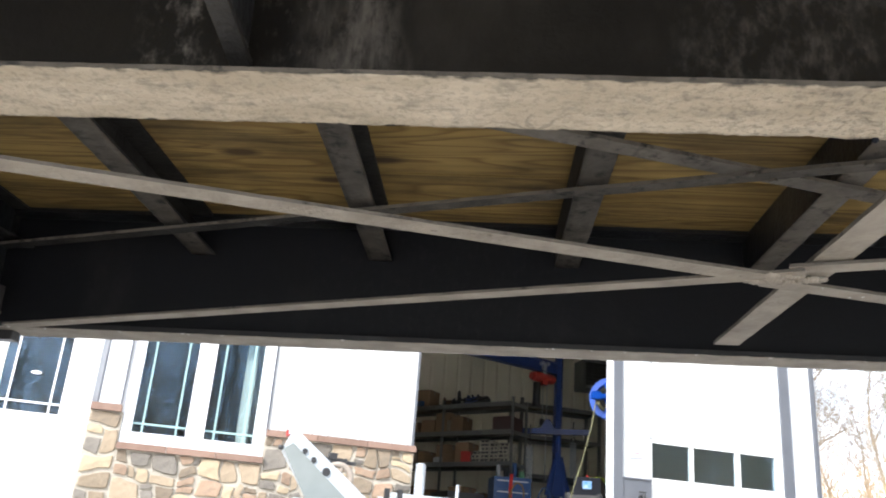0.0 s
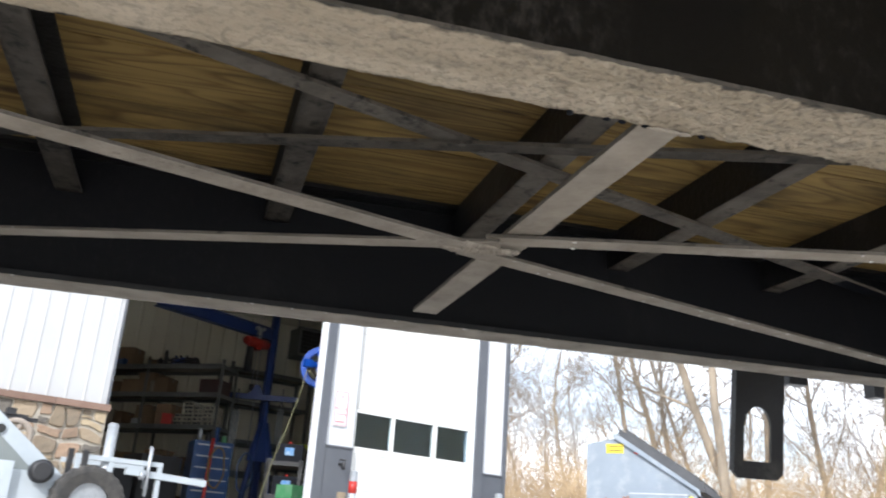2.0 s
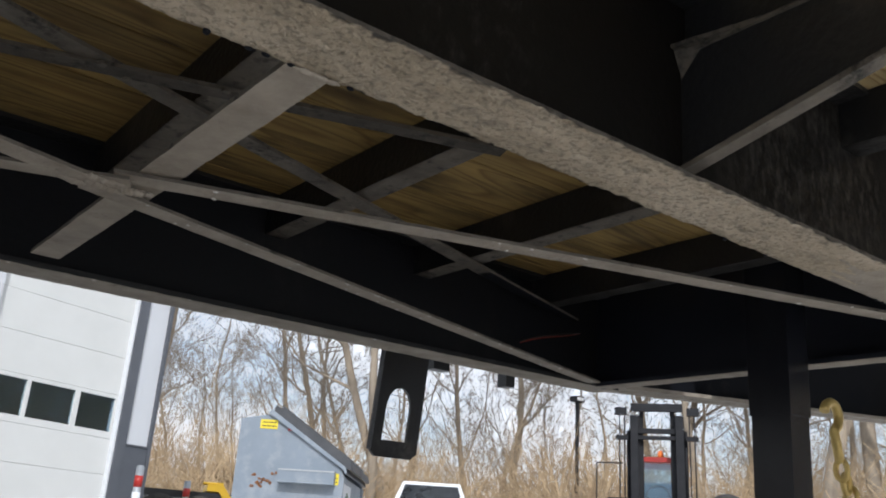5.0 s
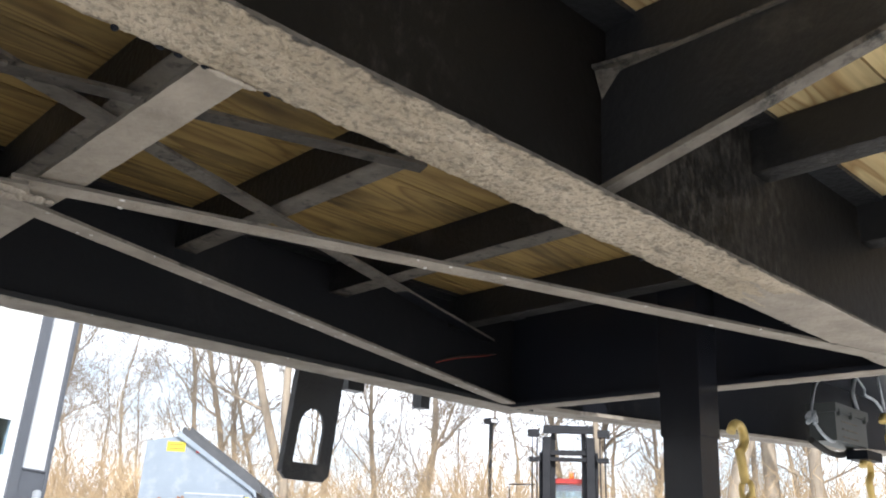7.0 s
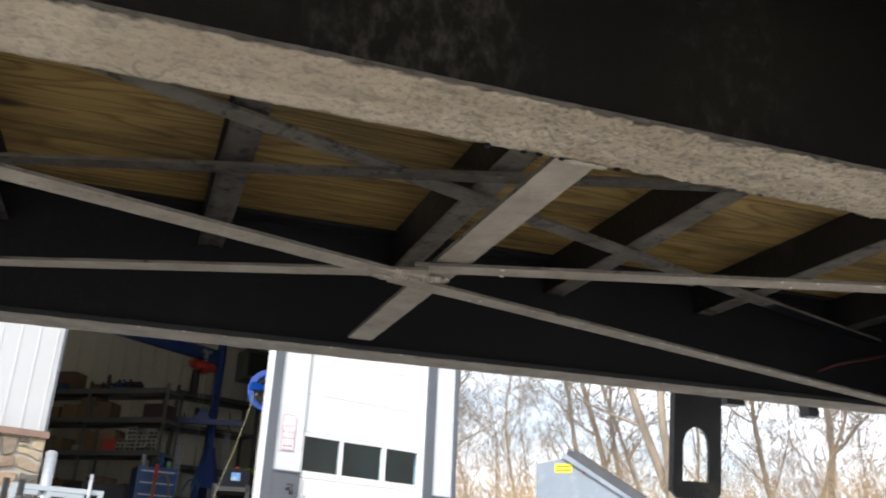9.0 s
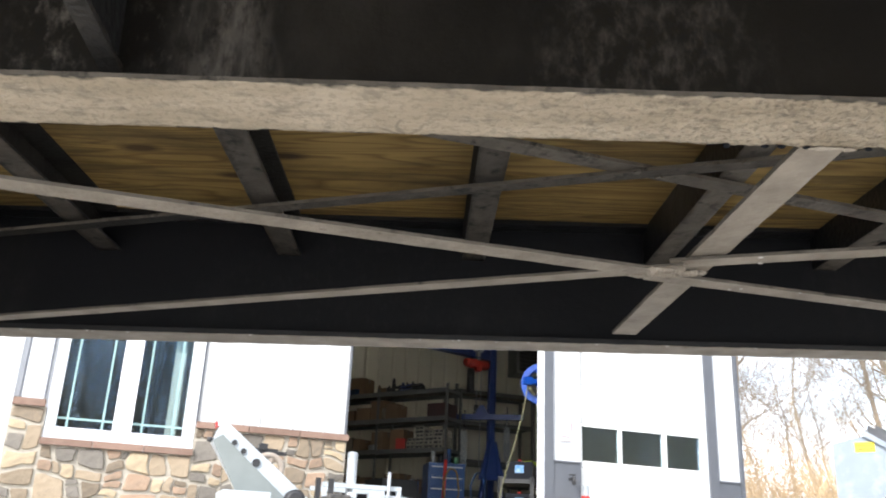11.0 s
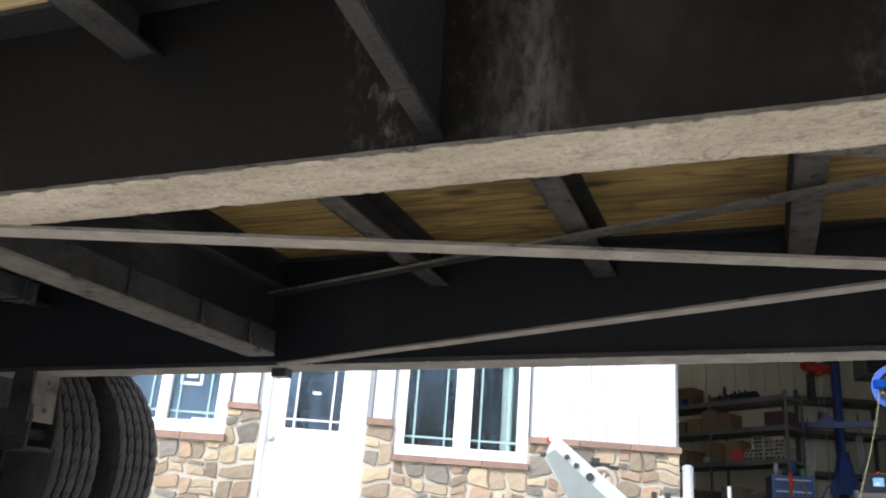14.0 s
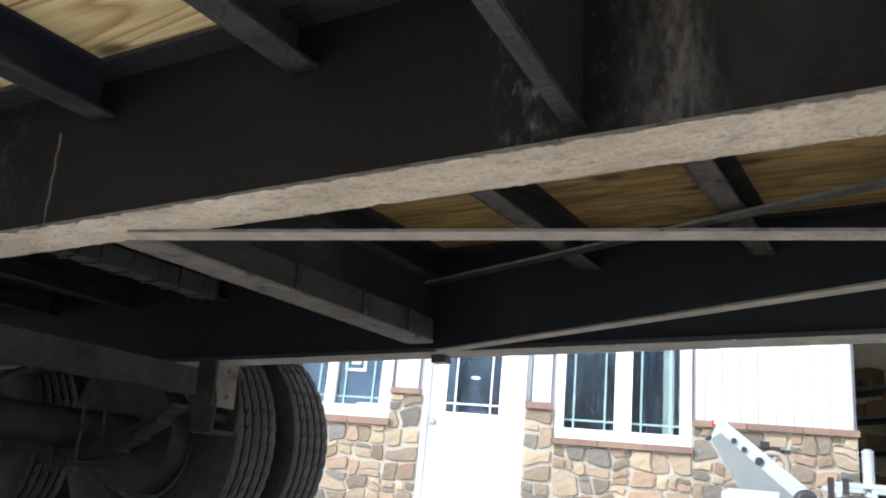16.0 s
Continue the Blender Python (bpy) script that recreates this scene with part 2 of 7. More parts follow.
def crust_mat(name):
    """Road dust baked on a flange: soft and patchy at one end, a coarse crumbling crust further along, scuffs and fine cracks."""
    m = bpy.data.materials.new(name)
    m.use_nodes = True
    nt = m.node_tree
    p = nt.nodes["Principled BSDF"]
    p.inputs["Roughness"].default_value = 0.95
    p.inputs["Specular IOR Level"].default_value = 0.1
    tc = nt.nodes.new("ShaderNodeTexCoord")

    def tex(scale, detail=6.0, stretch=(1, 1, 1), rough=0.62, dist=0.0):
        mp = nt.nodes.new("ShaderNodeMapping")
        mp.inputs["Scale"].default_value = stretch
        nt.links.new(tc.outputs["Object"], mp.inputs["Vector"])
        n = nt.nodes.new("ShaderNodeTexNoise")
        n.inputs["Scale"].default_value = scale
        n.inputs["Detail"].default_value = detail
        n.inputs["Roughness"].default_value = rough
        n.inputs["Distortion"].default_value = dist
        nt.links.new(mp.outputs[0], n.inputs["Vector"])
        return n.outputs["Fac"]

    def span(v, lo, hi, c=0.0, d=1.0):
        r = nt.nodes.new("ShaderNodeMapRange")
        r.interpolation_type = "SMOOTHSTEP"
        for k, x in zip(("From Min", "From Max", "To Min", "To Max"), (lo, hi, c, d)):
            r.inputs[k].default_value = x
        nt.links.new(v, r.inputs["Value"])
        return r.outputs[0]

    def op(kind, u, v):
        k = nt.nodes.new("ShaderNodeMath")
        k.operation = kind
        for i, x in enumerate((u, v)):
            if isinstance(x, float):
                k.inputs[i].default_value = x
            else:
                nt.links.new(x, k.inputs[i])
        return k.outputs[0]

    def blend(fac, u, c):
        x = nt.nodes.new("ShaderNodeMixRGB")
        nt.links.new(fac, x.inputs[0])
        if isinstance(u, tuple):
            x.inputs[1].default_value = (*u, 1)
        else:
            nt.links.new(u, x.inputs[1])
        x.inputs[2].default_value = (*c, 1)
        return x.outputs[0]

    sx = nt.nodes.new("ShaderNodeSeparateXYZ")
    nt.links.new(tc.outputs["Object"], sx.inputs[0])
    coarse = op("MULTIPLY", span(sx.outputs[0], -0.1, 0.35), span(sx.outputs[0], 0.95, 1.25, 1.0, 0.0))
    col = blend(span(tex(11.0, 5.0, (0.4, 1, 1)), 0.38, 0.66), (0.48, 0.405, 0.305), (0.65, 0.56, 0.44))
    col = blend(span(tex(42.0, 8.0, (0.6, 1, 1), 0.75), 0.48, 0.68, 0.0, 0.72), col, (0.28, 0.245, 0.2))
    col = blend(span(tex(8.0, 3.0, (0.5, 2, 1)), 0.62, 0.76, 0.0, 0.35), col, (0.5, 0.34, 0.17))
    pits = op("MULTIPLY", span(tex(130.0, 6.0), 0.5, 0.62), op("ADD", op("MULTIPLY", coarse, 0.3), 0.28))
    col = blend(pits, col, (0.19, 0.165, 0.135))
    vo = nt.nodes.new("ShaderNodeTexVoronoi")
    vo.feature = "DISTANCE_TO_EDGE"
    vo.inputs["Scale"].default_value = 20.0
    wv = nt.nodes.new("ShaderNodeMixRGB")
    wv.inputs[0].default_value = 0.035
    wn2 = nt.nodes.new("ShaderNodeTexNoise")
    wn2.inputs["Scale"].default_value = 24.0
    nt.links.new(tc.outputs["Object"], wn2.inputs["Vector"])
    nt.links.new(tc.outputs["Object"], wv.inputs[1])
    nt.links.new(wn2.outputs["Color"], wv.inputs[2])
    nt.links.new(wv.outputs[0], vo.inputs["Vector"])
    crack = op("MULTIPLY", span(vo.outputs["Distance"], 0.0, 0.05, 1.0, 0.0), span(tex(7.0, 3.0), 0.57, 0.66))
    col = blend(op("MULTIPLY", crack, 0.4), col, (0.16, 0.14, 0.12))
    nt.links.new(col, p.inputs["Base Color"])
    grain = op("ADD", op("MULTIPLY", tex(120.0, 6.0), 0.6), op("MULTIPLY", tex(48.0, 5.0), op("MULTIPLY", coarse, 2.3)))
    grain = op("SUBTRACT", grain, op("MULTIPLY", crack, 0.15))
    bp = nt.nodes.new("ShaderNodeBump")
    bp.inputs["Strength"].default_value = 0.8
    bp.inputs["Distance"].default_value = 0.012
    nt.links.new(grain, bp.inputs["Height"])
    nt.links.new(bp.outputs[0], p.inputs["Normal"])
    return m


M_GRIME = crust_mat("caked_grey_road_dust")


def edge_wear(m, lo, hi, width):
    """Let black paint show along the two long edges of a dusty flange that lies between y = lo and y = hi."""
    nt = m.node_tree
    p = nt.nodes["Principled BSDF"]
    src = p.inputs["Base Color"].links[0].from_socket
    tc = nt.nodes.new("ShaderNodeTexCoord")
    sx = nt.nodes.new("ShaderNodeSeparateXYZ")
    nt.links.new(tc.outputs["Object"], sx.inputs[0])
    n1 = nt.nodes.new("ShaderNodeTexNoise")
    n1.inputs["Scale"].default_value = 46.0
    n1.inputs["Detail"].default_value = 6.0
    nt.links.new(tc.outputs["Object"], n1.inputs["Vector"])
    k = nt.nodes.new("ShaderNodeMath")
    k.operation = "MULTIPLY_ADD"
    k.inputs[1].default_value = 0.026
    nt.links.new(n1.outputs["Fac"], k.inputs[0])
    nt.links.new(sx.outputs[1], k.inputs[2])
    fac = None
    for a, b in ((lo + 0.012 + width, lo + 0.012), (hi + 0.014 - width * 0.25, hi + 0.014 + width * 0.35)):
        r = nt.nodes.new("ShaderNodeMapRange")
        r.inputs["From Min"].default_value, r.inputs["From Max"].default_value = min(a, b), max(a, b)
        r.inputs["To Min"].default_value, r.inputs["To Max"].default_value = (1.0, 0.0) if a > b else (0.0, 1.0)
        nt.links.new(k.outputs[0], r.inputs["Value"])
        if fac is None:
            fac = r.outputs[0]
        else:
            mx = nt.nodes.new("ShaderNodeMath")
            mx.operation = "MAXIMUM"
            nt.links.new(fac, mx.inputs[0])
            nt.links.new(r.outputs[0], mx.inputs[1])
            fac = mx.outputs[0]
    mix = nt.nodes.new("ShaderNodeMixRGB")
    mix.inputs[2].default_value = (0.075, 0.069, 0.062, 1)
    nt.links.new(fac, mix.inputs[0])
    nt.links.new(src, mix.inputs[1])
    nt.links.new(mix.outputs[0], p.inputs["Base Color"])


edge_wear(M_GRIME, 0.528, 0.622, 0.005)
M_DUST = mat("thin_grey_road_dust", (0.435, 0.385, 0.325), 0.85, var=(0.27, 0.236, 0.196), scale=18, amount=0.8, stain=(0.035, 0.033, 0.03),
             stain_scale=22, stain_lo=0.63, stain_hi=0.73, bump=0.3, bump_scale=120, spec=0.2)
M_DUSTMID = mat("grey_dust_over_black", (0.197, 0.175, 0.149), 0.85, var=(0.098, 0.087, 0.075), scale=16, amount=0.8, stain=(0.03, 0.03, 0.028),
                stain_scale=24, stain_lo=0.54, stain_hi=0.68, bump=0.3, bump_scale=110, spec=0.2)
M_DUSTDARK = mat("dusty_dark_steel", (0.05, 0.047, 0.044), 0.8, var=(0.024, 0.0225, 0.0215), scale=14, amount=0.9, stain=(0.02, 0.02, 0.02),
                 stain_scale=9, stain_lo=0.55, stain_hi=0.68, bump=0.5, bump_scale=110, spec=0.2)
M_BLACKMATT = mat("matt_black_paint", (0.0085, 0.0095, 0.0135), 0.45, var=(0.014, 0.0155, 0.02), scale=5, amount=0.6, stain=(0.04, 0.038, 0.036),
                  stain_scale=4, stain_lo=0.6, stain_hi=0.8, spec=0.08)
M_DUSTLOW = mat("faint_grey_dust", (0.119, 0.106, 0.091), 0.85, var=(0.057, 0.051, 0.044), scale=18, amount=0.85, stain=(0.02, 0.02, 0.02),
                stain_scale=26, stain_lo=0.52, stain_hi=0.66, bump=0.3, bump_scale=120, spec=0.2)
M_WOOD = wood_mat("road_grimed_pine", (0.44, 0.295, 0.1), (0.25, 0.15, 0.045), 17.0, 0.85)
M_WOODPALE = wood_mat("clean_treated_pine", (0.72, 0.56, 0.29), (0.4, 0.25, 0.1), 13.0, 0.12)
M_RUBBER = mat("tyre_rubber", (0.027, 0.0262, 0.0255), 0.8, var=(0.07, 0.064, 0.057), scale=14, amount=0.8, bump=0.2)


def web_mat(name, patches, base=(0.0066, 0.006, 0.0055)):
    """Black web paint with smears of grey road dust; each patch is (x from, x to, softness, strength, threshold)."""
    m = bpy.data.materials.new(name)
    m.use_nodes = True
    nt = m.node_tree
    p = nt.nodes["Principled BSDF"]
    p.inputs["Roughness"].default_value = 0.5
    p.inputs["Specular IOR Level"].default_value = 0.14
    tc = nt.nodes.new("ShaderNodeTexCoord")
    sx = nt.nodes.new("ShaderNodeSeparateXYZ")
    nt.links.new(tc.outputs["Object"], sx.inputs[0])

    def noise_at(scale, stretch, detail):
        mp = nt.nodes.new("ShaderNodeMapping")
        mp.inputs["Scale"].default_value = stretch
        nt.links.new(tc.outputs["Object"], mp.inputs["Vector"])
        nn = nt.nodes.new("ShaderNodeTexNoise")
        nn.inputs["Scale"].default_value = scale
        nn.inputs["Detail"].default_value = detail
        nn.inputs["Roughness"].default_value = 0.65
        nt.links.new(mp.outputs[0], nn.inputs["Vector"])
        return nn.outputs["Fac"]

    def rng_map(v, a, b, c=0.0, d=1.0):
        r = nt.nodes.new("ShaderNodeMapRange")
        r.interpolation_type = "SMOOTHSTEP"
        for k, x in zip(("From Min", "From Max", "To Min", "To Max"), (a, b, c, d)):
            r.inputs[k].default_value = x
        nt.links.new(v, r.inputs["Value"])
        return r.outputs[0]

    def op(kind, a, b):
        k = nt.nodes.new("ShaderNodeMath")
        k.operation = kind
        for i, x in enumerate((a, b)):
            if isinstance(x, float):
                k.inputs[i].default_value = x
            else:
                nt.links.new(x, k.inputs[i])
        return k.outputs[0]

    fine = noise_at(80.0, (1, 1, 0.6), 10.0)
    streak = noise_at(130.0, (1, 1, 0.22), 8.0)
    wob = noise_at(9.0, (1, 1, 0.4), 4.0)
    xw = op("ADD", sx.outputs[0], op("MULTIPLY", op("SUBTRACT", wob, 0.5), 0.16))
    total = rng_map(noise_at(3.0, (1, 1, 0.5), 8.0), 0.55, 0.8, 0.0, 0.08)
    for a, b, soft, strength, th in patches:
        w = op("MULTIPLY", rng_map(xw, a, a + soft), rng_map(xw, b - soft, b, 1.0, 0.0))
        w = op("MULTIPLY", w, rng_map(fine, th - 0.04, th + 0.26, 0.0, strength * 1.35))
        w = op("MULTIPLY", w, rng_map(streak, 0.32, 0.66, 0.35, 1.0))
        total = op("MAXIMUM", total, w)
    mix = nt.nodes.new("ShaderNodeMixRGB")
    mix.inputs[1].default_value = (*base, 1)
    mix.inputs[2].default_value = (0.24, 0.222, 0.2, 1)
    nt.links.new(total, mix.inputs[0])
    nt.links.new(mix.outputs[0], p.inputs["Base Color"])
    b = nt.nodes.new("ShaderNodeBump")
    b.inputs["Strength"].default_value = 0.3
    b.inputs["Distance"].default_value = 0.004
    nt.links.new(noise_at(60.0, (1, 1, 1), 4.0), b.inputs["Height"])
    nt.links.new(b.outputs[0], p.inputs["Normal"])
    return m


M_WEBNEAR = web_mat("near_web_black_with_smears", [(-1.6, -1.2, 0.15, 0.12, 0.5), (-0.47, -0.33, 0.05, 0.4, 0.52), (-0.30, -0.165, 0.06, 0.24, 0.3), (-0.33, -0.22, 0.03, 0.25, 0.55),
                                                   (0.03, 0.27, 0.05, 0.115, 0.45), (0.36, 0.6, 0.1, 0.075, 0.5), (0.80, 1.30, 0.12, 0.14, 0.42)])
M_WEBFAR = web_mat("far_web_black", [(-0.6, 0.2, 0.3, 0.03, 0.5)], (0.0145, 0.0152, 0.018))
M_GALV = mat("galvanised_steel", (0.42, 0.44, 0.46), 0.45, 0.6, var=(0.3, 0.32, 0.34), scale=30, amount=0.6)
M_RUST = mat("rusty_bolt", (0.07, 0.05, 0.033), 0.8, var=(0.13, 0.095, 0.06), scale=40)
M_WHITE = mat("white_vinyl", (0.68, 0.7, 0.73), 0.45, var=(0.61, 0.63, 0.66), scale=3, amount=0.4)
M_SIDING = mat("white_steel_siding", (0.57, 0.585, 0.61), 0.4, var=(0.52, 0.535, 0.56), scale=2, amount=0.5, bump=0.05, bump_scale=20)
M_GDOOR = mat("white_garage_door", (0.62, 0.625, 0.61), 0.45, var=(0.55, 0.555, 0.54), scale=2, amount=0.5, bump=0.1, bump_scale=150)
M_GREYTRIM = mat("grey_steel_trim", (0.085, 0.092, 0.108), 0.4, var=(0.11, 0.117, 0.132), scale=4, amount=0.6)
M_MORTAR = mat("mortar", (0.42, 0.385, 0.325), 0.95, var=(0.34, 0.31, 0.26), scale=30, amount=0.7, bump=0.6, bump_scale=120)
M_BRICKSILL = mat("brown_brick_sill", (0.2, 0.125, 0.095), 0.85, var=(0.26, 0.175, 0.135), scale=14, amount=0.7, bump=0.4, bump_scale=80, objrand=0.12)
STONES = [mat("stone_" + n, c, 0.9, var=v, scale=11, amount=0.85, stain=s, stain_scale=7, stain_lo=0.5, stain_hi=0.68, bump=0.9, bump_scale=24, objrand=0.22)
          for n, c, v, s in (("buff", (0.25, 0.195, 0.135), (0.33, 0.265, 0.19), (0.19, 0.15, 0.105)), ("grey", (0.145, 0.13, 0.112), (0.2, 0.178, 0.15), (0.095, 0.087, 0.078)),
                             ("rust", (0.26, 0.175, 0.12), (0.32, 0.235, 0.165), (0.19, 0.135, 0.1)), ("cream", (0.4, 0.325, 0.22), (0.33, 0.26, 0.17), (0.26, 0.205, 0.145)),
                             ("umber", (0.17, 0.135, 0.098), (0.235, 0.185, 0.13), (0.115, 0.097, 0.078)))]
M_GLASS = glass_mat("window_glass", (0.45, 0.6, 0.7))
# unseen ground, made pale so more light bounces under the trailer
M_GRAVEL = mat("pale_concrete_yard", (0.63, 0.615, 0.585), 0.95, var=(0.54, 0.525, 0.495), scale=30, amount=0.9, stain=(0.66, 0.645, 0.615), stain_scale=0.6,
               stain_lo=0.5, stain_hi=0.75, bump=0.8, bump_scale=45)
M_BARK = mat("bare_bark", (0.33, 0.275, 0.21), 0.95, var=(0.16, 0.133, 0.105), scale=6, amount=0.9, bump=0.6, bump_scale=20, stretch=(1, 1, 0.25))
M_TWIG = mat("dry_twigs", (0.52, 0.39, 0.24), 0.95, var=(0.3, 0.22, 0.14), scale=0.8, amount=0.9, island=0.3)


# ---------------------------------------------------------------- mesh helpers
def box(bm, x0, x1, y0, y1, z0, z1, m=None, mi=0):
    v = [bm.verts.new((x, y, z)) for x in (x0, x1) for y in (y0, y1) for z in (z0, z1)]
    if m is not None:
        for a in v:
            a.co = m @ a.co
    for q in ((0, 1, 3, 2), (4, 6, 7, 5), (0, 4, 5, 1), (2, 3, 7, 6), (0, 2, 6, 4), (1, 5, 7, 3)):
        bm.faces.new([v[i] for i in q]).material_index = mi
    return v


def tube(bm, p0, p1, r0, r1=None, n=12, caps=True, mi=0):
    r1 = r0 if r1 is None else r1
    p0, p1 = Vector(p0), Vector(p1)
    d = (p1 - p0).normalized()
    a = d.orthogonal().normalized()
    b = d.cross(a)
    rings = []
    for p, r in ((p0, r0), (p1, r1)):
        rings.append([bm.verts.new(p + (a * math.cos(2 * math.pi * k / n) + b * math.sin(2 * math.pi * k / n)) * r) for k in range(n)])
    for k in range(n):
        f = bm.faces.new((rings[0][k], rings[0][(k + 1) % n], rings[1][(k + 1) % n], rings[1][k]))
        f.smooth, f.material_index = True, mi
    if caps:
        bm.faces.new(rings[0][::-1]).material_index = mi
        bm.faces.new(rings[1]).material_index = mi


def path_tube(bm, pts, r, n=8, closed=False):
    """A round bar or hose along points."""
    pts = [Vector(p) for p in pts]
    rings, a = [], None
    m = len(pts)
    for i, p in enumerate(pts):
        q0, q1 = (pts[i - 1], pts[(i + 1) % m]) if closed else (pts[max(i - 1, 0)], pts[min(i + 1, m - 1)])
        d = (q1 - q0).normalized()
        a = d.orthogonal().normalized() if a is None else (a - d * a.dot(d)).normalized()
        b = d.cross(a)
        rings.append([bm.verts.new(p + (a * math.cos(2 * math.pi * k / n) + b * math.sin(2 * math.pi * k / n)) * r) for k in range(n)])
    for i in range(m if closed else m - 1):
        r0, r1 = rings[i], rings[(i + 1) % m]
        for k in range(n):
            bm.faces.new((r0[k], r0[(k + 1) % n], r1[(k + 1) % n], r1[k])).smooth = True
    if not closed:
        bm.faces.new(rings[0][::-1])
        bm.faces.new(rings[-1])


def prism(bm, poly, a, b, axis="y", mi=0):
    """Extrude a polygon, given in the other two axes, along an axis from a to b."""
    def at(u, v, w):
        return {"x": (w, u, v), "y": (u, w, v), "z": (u, v, w)}[axis]
    lo = [bm.verts.new(at(u, v, a)) for u, v in poly]
    hi = [bm.verts.new(at(u, v, b)) for u, v in poly]
    n = len(poly)
    fs = [bm.faces.new(lo), bm.faces.new(hi[::-1])]
    fs += [bm.faces.new((lo[i], hi[i], hi[(i + 1) % n], lo[(i + 1) % n])) for i in range(n)]
    for f in fs:
        f.material_index = mi
    return fs


def bevel(bm, w=0.004, seg=1, angle=30):
    es = [e for e in bm.edges if len(e.link_faces) == 2 and e.calc_face_angle(0) > radians(angle)]
    bmesh.ops.bevel(bm, geom=es, offset=w, segments=seg, profile=0.6, affect="EDGES")


def mesh_of(name, bm, mats):
    bmesh.ops.recalc_face_normals(bm, faces=bm.faces)
    me = bpy.data.meshes.new(name)
    bm.to_mesh(me)
    bm.free()
    for m in (mats if isinstance(mats, (list, tuple)) else [mats]):
        me.materials.append(m)
    return me


def part(name, bm, material, parent=None, label="", at=None):
    ob = new(name, mesh_of(name, bm, material))
    if parent is not None:
        ob.parent = parent
    if at is not None:
        ob.matrix_basis = at
    if label:
        ob["label"] = label
    return ob


def again(ob, parent, at):
    """One more object on the same mesh."""
    o = new(ob.name.split(".")[0], ob.data)
    o.parent = parent
    o.matrix_basis = at
    return o


def thing(name, at, label, category, group="", kind=""):
    ob = new(name)
    ob.empty_display_size = 0.1
    ob.matrix_basis = at
    return tagged(ob, label, category, group, kind)


def B():
    return bmesh.new()


# ---------------------------------------------------------------- ground
bm = B()
NG = 60
ext = [-900, -300, -120, -60] + [-30 + 60 * i / (NG - 9) for i in range(NG - 8)] + [60, 120, 300, 900]
gv = [[bm.verts.new((x, y, -0.02 + 0.02 * noise.noise((x * 0.4, y * 0.4, 0)) if abs(x) < 40 and abs(y) < 40 else -0.02)) for y in ext] for x in ext]
for i in range(len(ext) - 1):
    for j in range(len(ext) - 1):
        bm.faces.new((gv[i][j], gv[i + 1][j], gv[i + 1][j + 1], gv[i][j + 1]))
ground = part("ground", bm, M_GRAVEL)
tagged(ground, "unseen yard ground, coloured pale to bounce light", "ground", kind="structure")

# ---------------------------------------------------------------- the flatbed trailer
TILT = Matrix.Rotation(radians(2.09), 4, "X") @ Matrix.Rotation(radians(-1.19), 4, "Y")
trailer = thing("flatbed_trailer", TILT, "black gooseneck flatbed trailer, pine deck and dusty underside", "trailer")
ZB, ZT = 0.57, 0.823            # underside of the main beams, underside of the deck
YN, YF = 0.575, 1.603           # webs of the two main beams
XR = 1.76                       # front crossbeam


def lumpy(bm, x0, x1, y0, y1, z0, z1, nx, ny, amp, seed, mi_bot=1, ragged=0.0, mi_side=0):
    """A flange with a rough, caked underside and chipped edges."""
    top, bot = [], []
    for i in range(nx + 1):
        x = x0 + (x1 - x0) * i / nx
        rt, rb = [], []
        for j in range(ny + 1):
            y = y0 + (y1 - y0) * j / ny
            if j in (0, ny):
                y += ragged * noise.noise((x * 22, j * 3.1, seed)) + 0.5 * ragged * noise.noise((x * 70, j * 3.1, seed))
            n = 0.7 * noise.fractal((x * 38, y * 38, seed), 0.8, 2.0, 4) + 0.5 * noise.noise((x * 120, y * 120, seed))
            calm = 1.0
            if nx > 700:
                calm = max(0.3, min(1.0, (x + 0.2) / 0.5)) * (2.7 if x < 1.0 else max(0.25, 2.7 - (x - 1.0) * 10))
            rb.append(bm.verts.new((x, y, z0 - calm * amp * max(n, -0.5))))
            if j in (0, ny):
                rt.append(bm.verts.new((x, y, z1)))
        top.append(rt)
        bot.append(rb)
    for i in range(nx):
        for j in range(ny):
            f = bm.faces.new((bot[i][j], bot[i][j + 1], bot[i + 1][j + 1], bot[i + 1][j]))
            f.material_index, f.smooth = mi_bot, True
            if nx > 700 and x0 + (x1 - x0) * i / nx > 1.16 + 0.12 * noise.noise((i * 0.05, j * 0.3, seed)):
                f.material_index = 3
        bm.faces.new((top[i][0], top[i + 1][0], top[i + 1][1], top[i][1]))
        bm.faces.new((bot[i][0], bot[i + 1][0], top[i + 1][0], top[i][0])).material_index = mi_side
        bm.faces.new((top[i][1], top[i + 1][1], bot[i + 1][ny], bot[i][ny])).material_index = mi_side
    for k in (0, nx):
        bm.faces.new([top[k][0], top[k][1]] + bot[k][::-1])


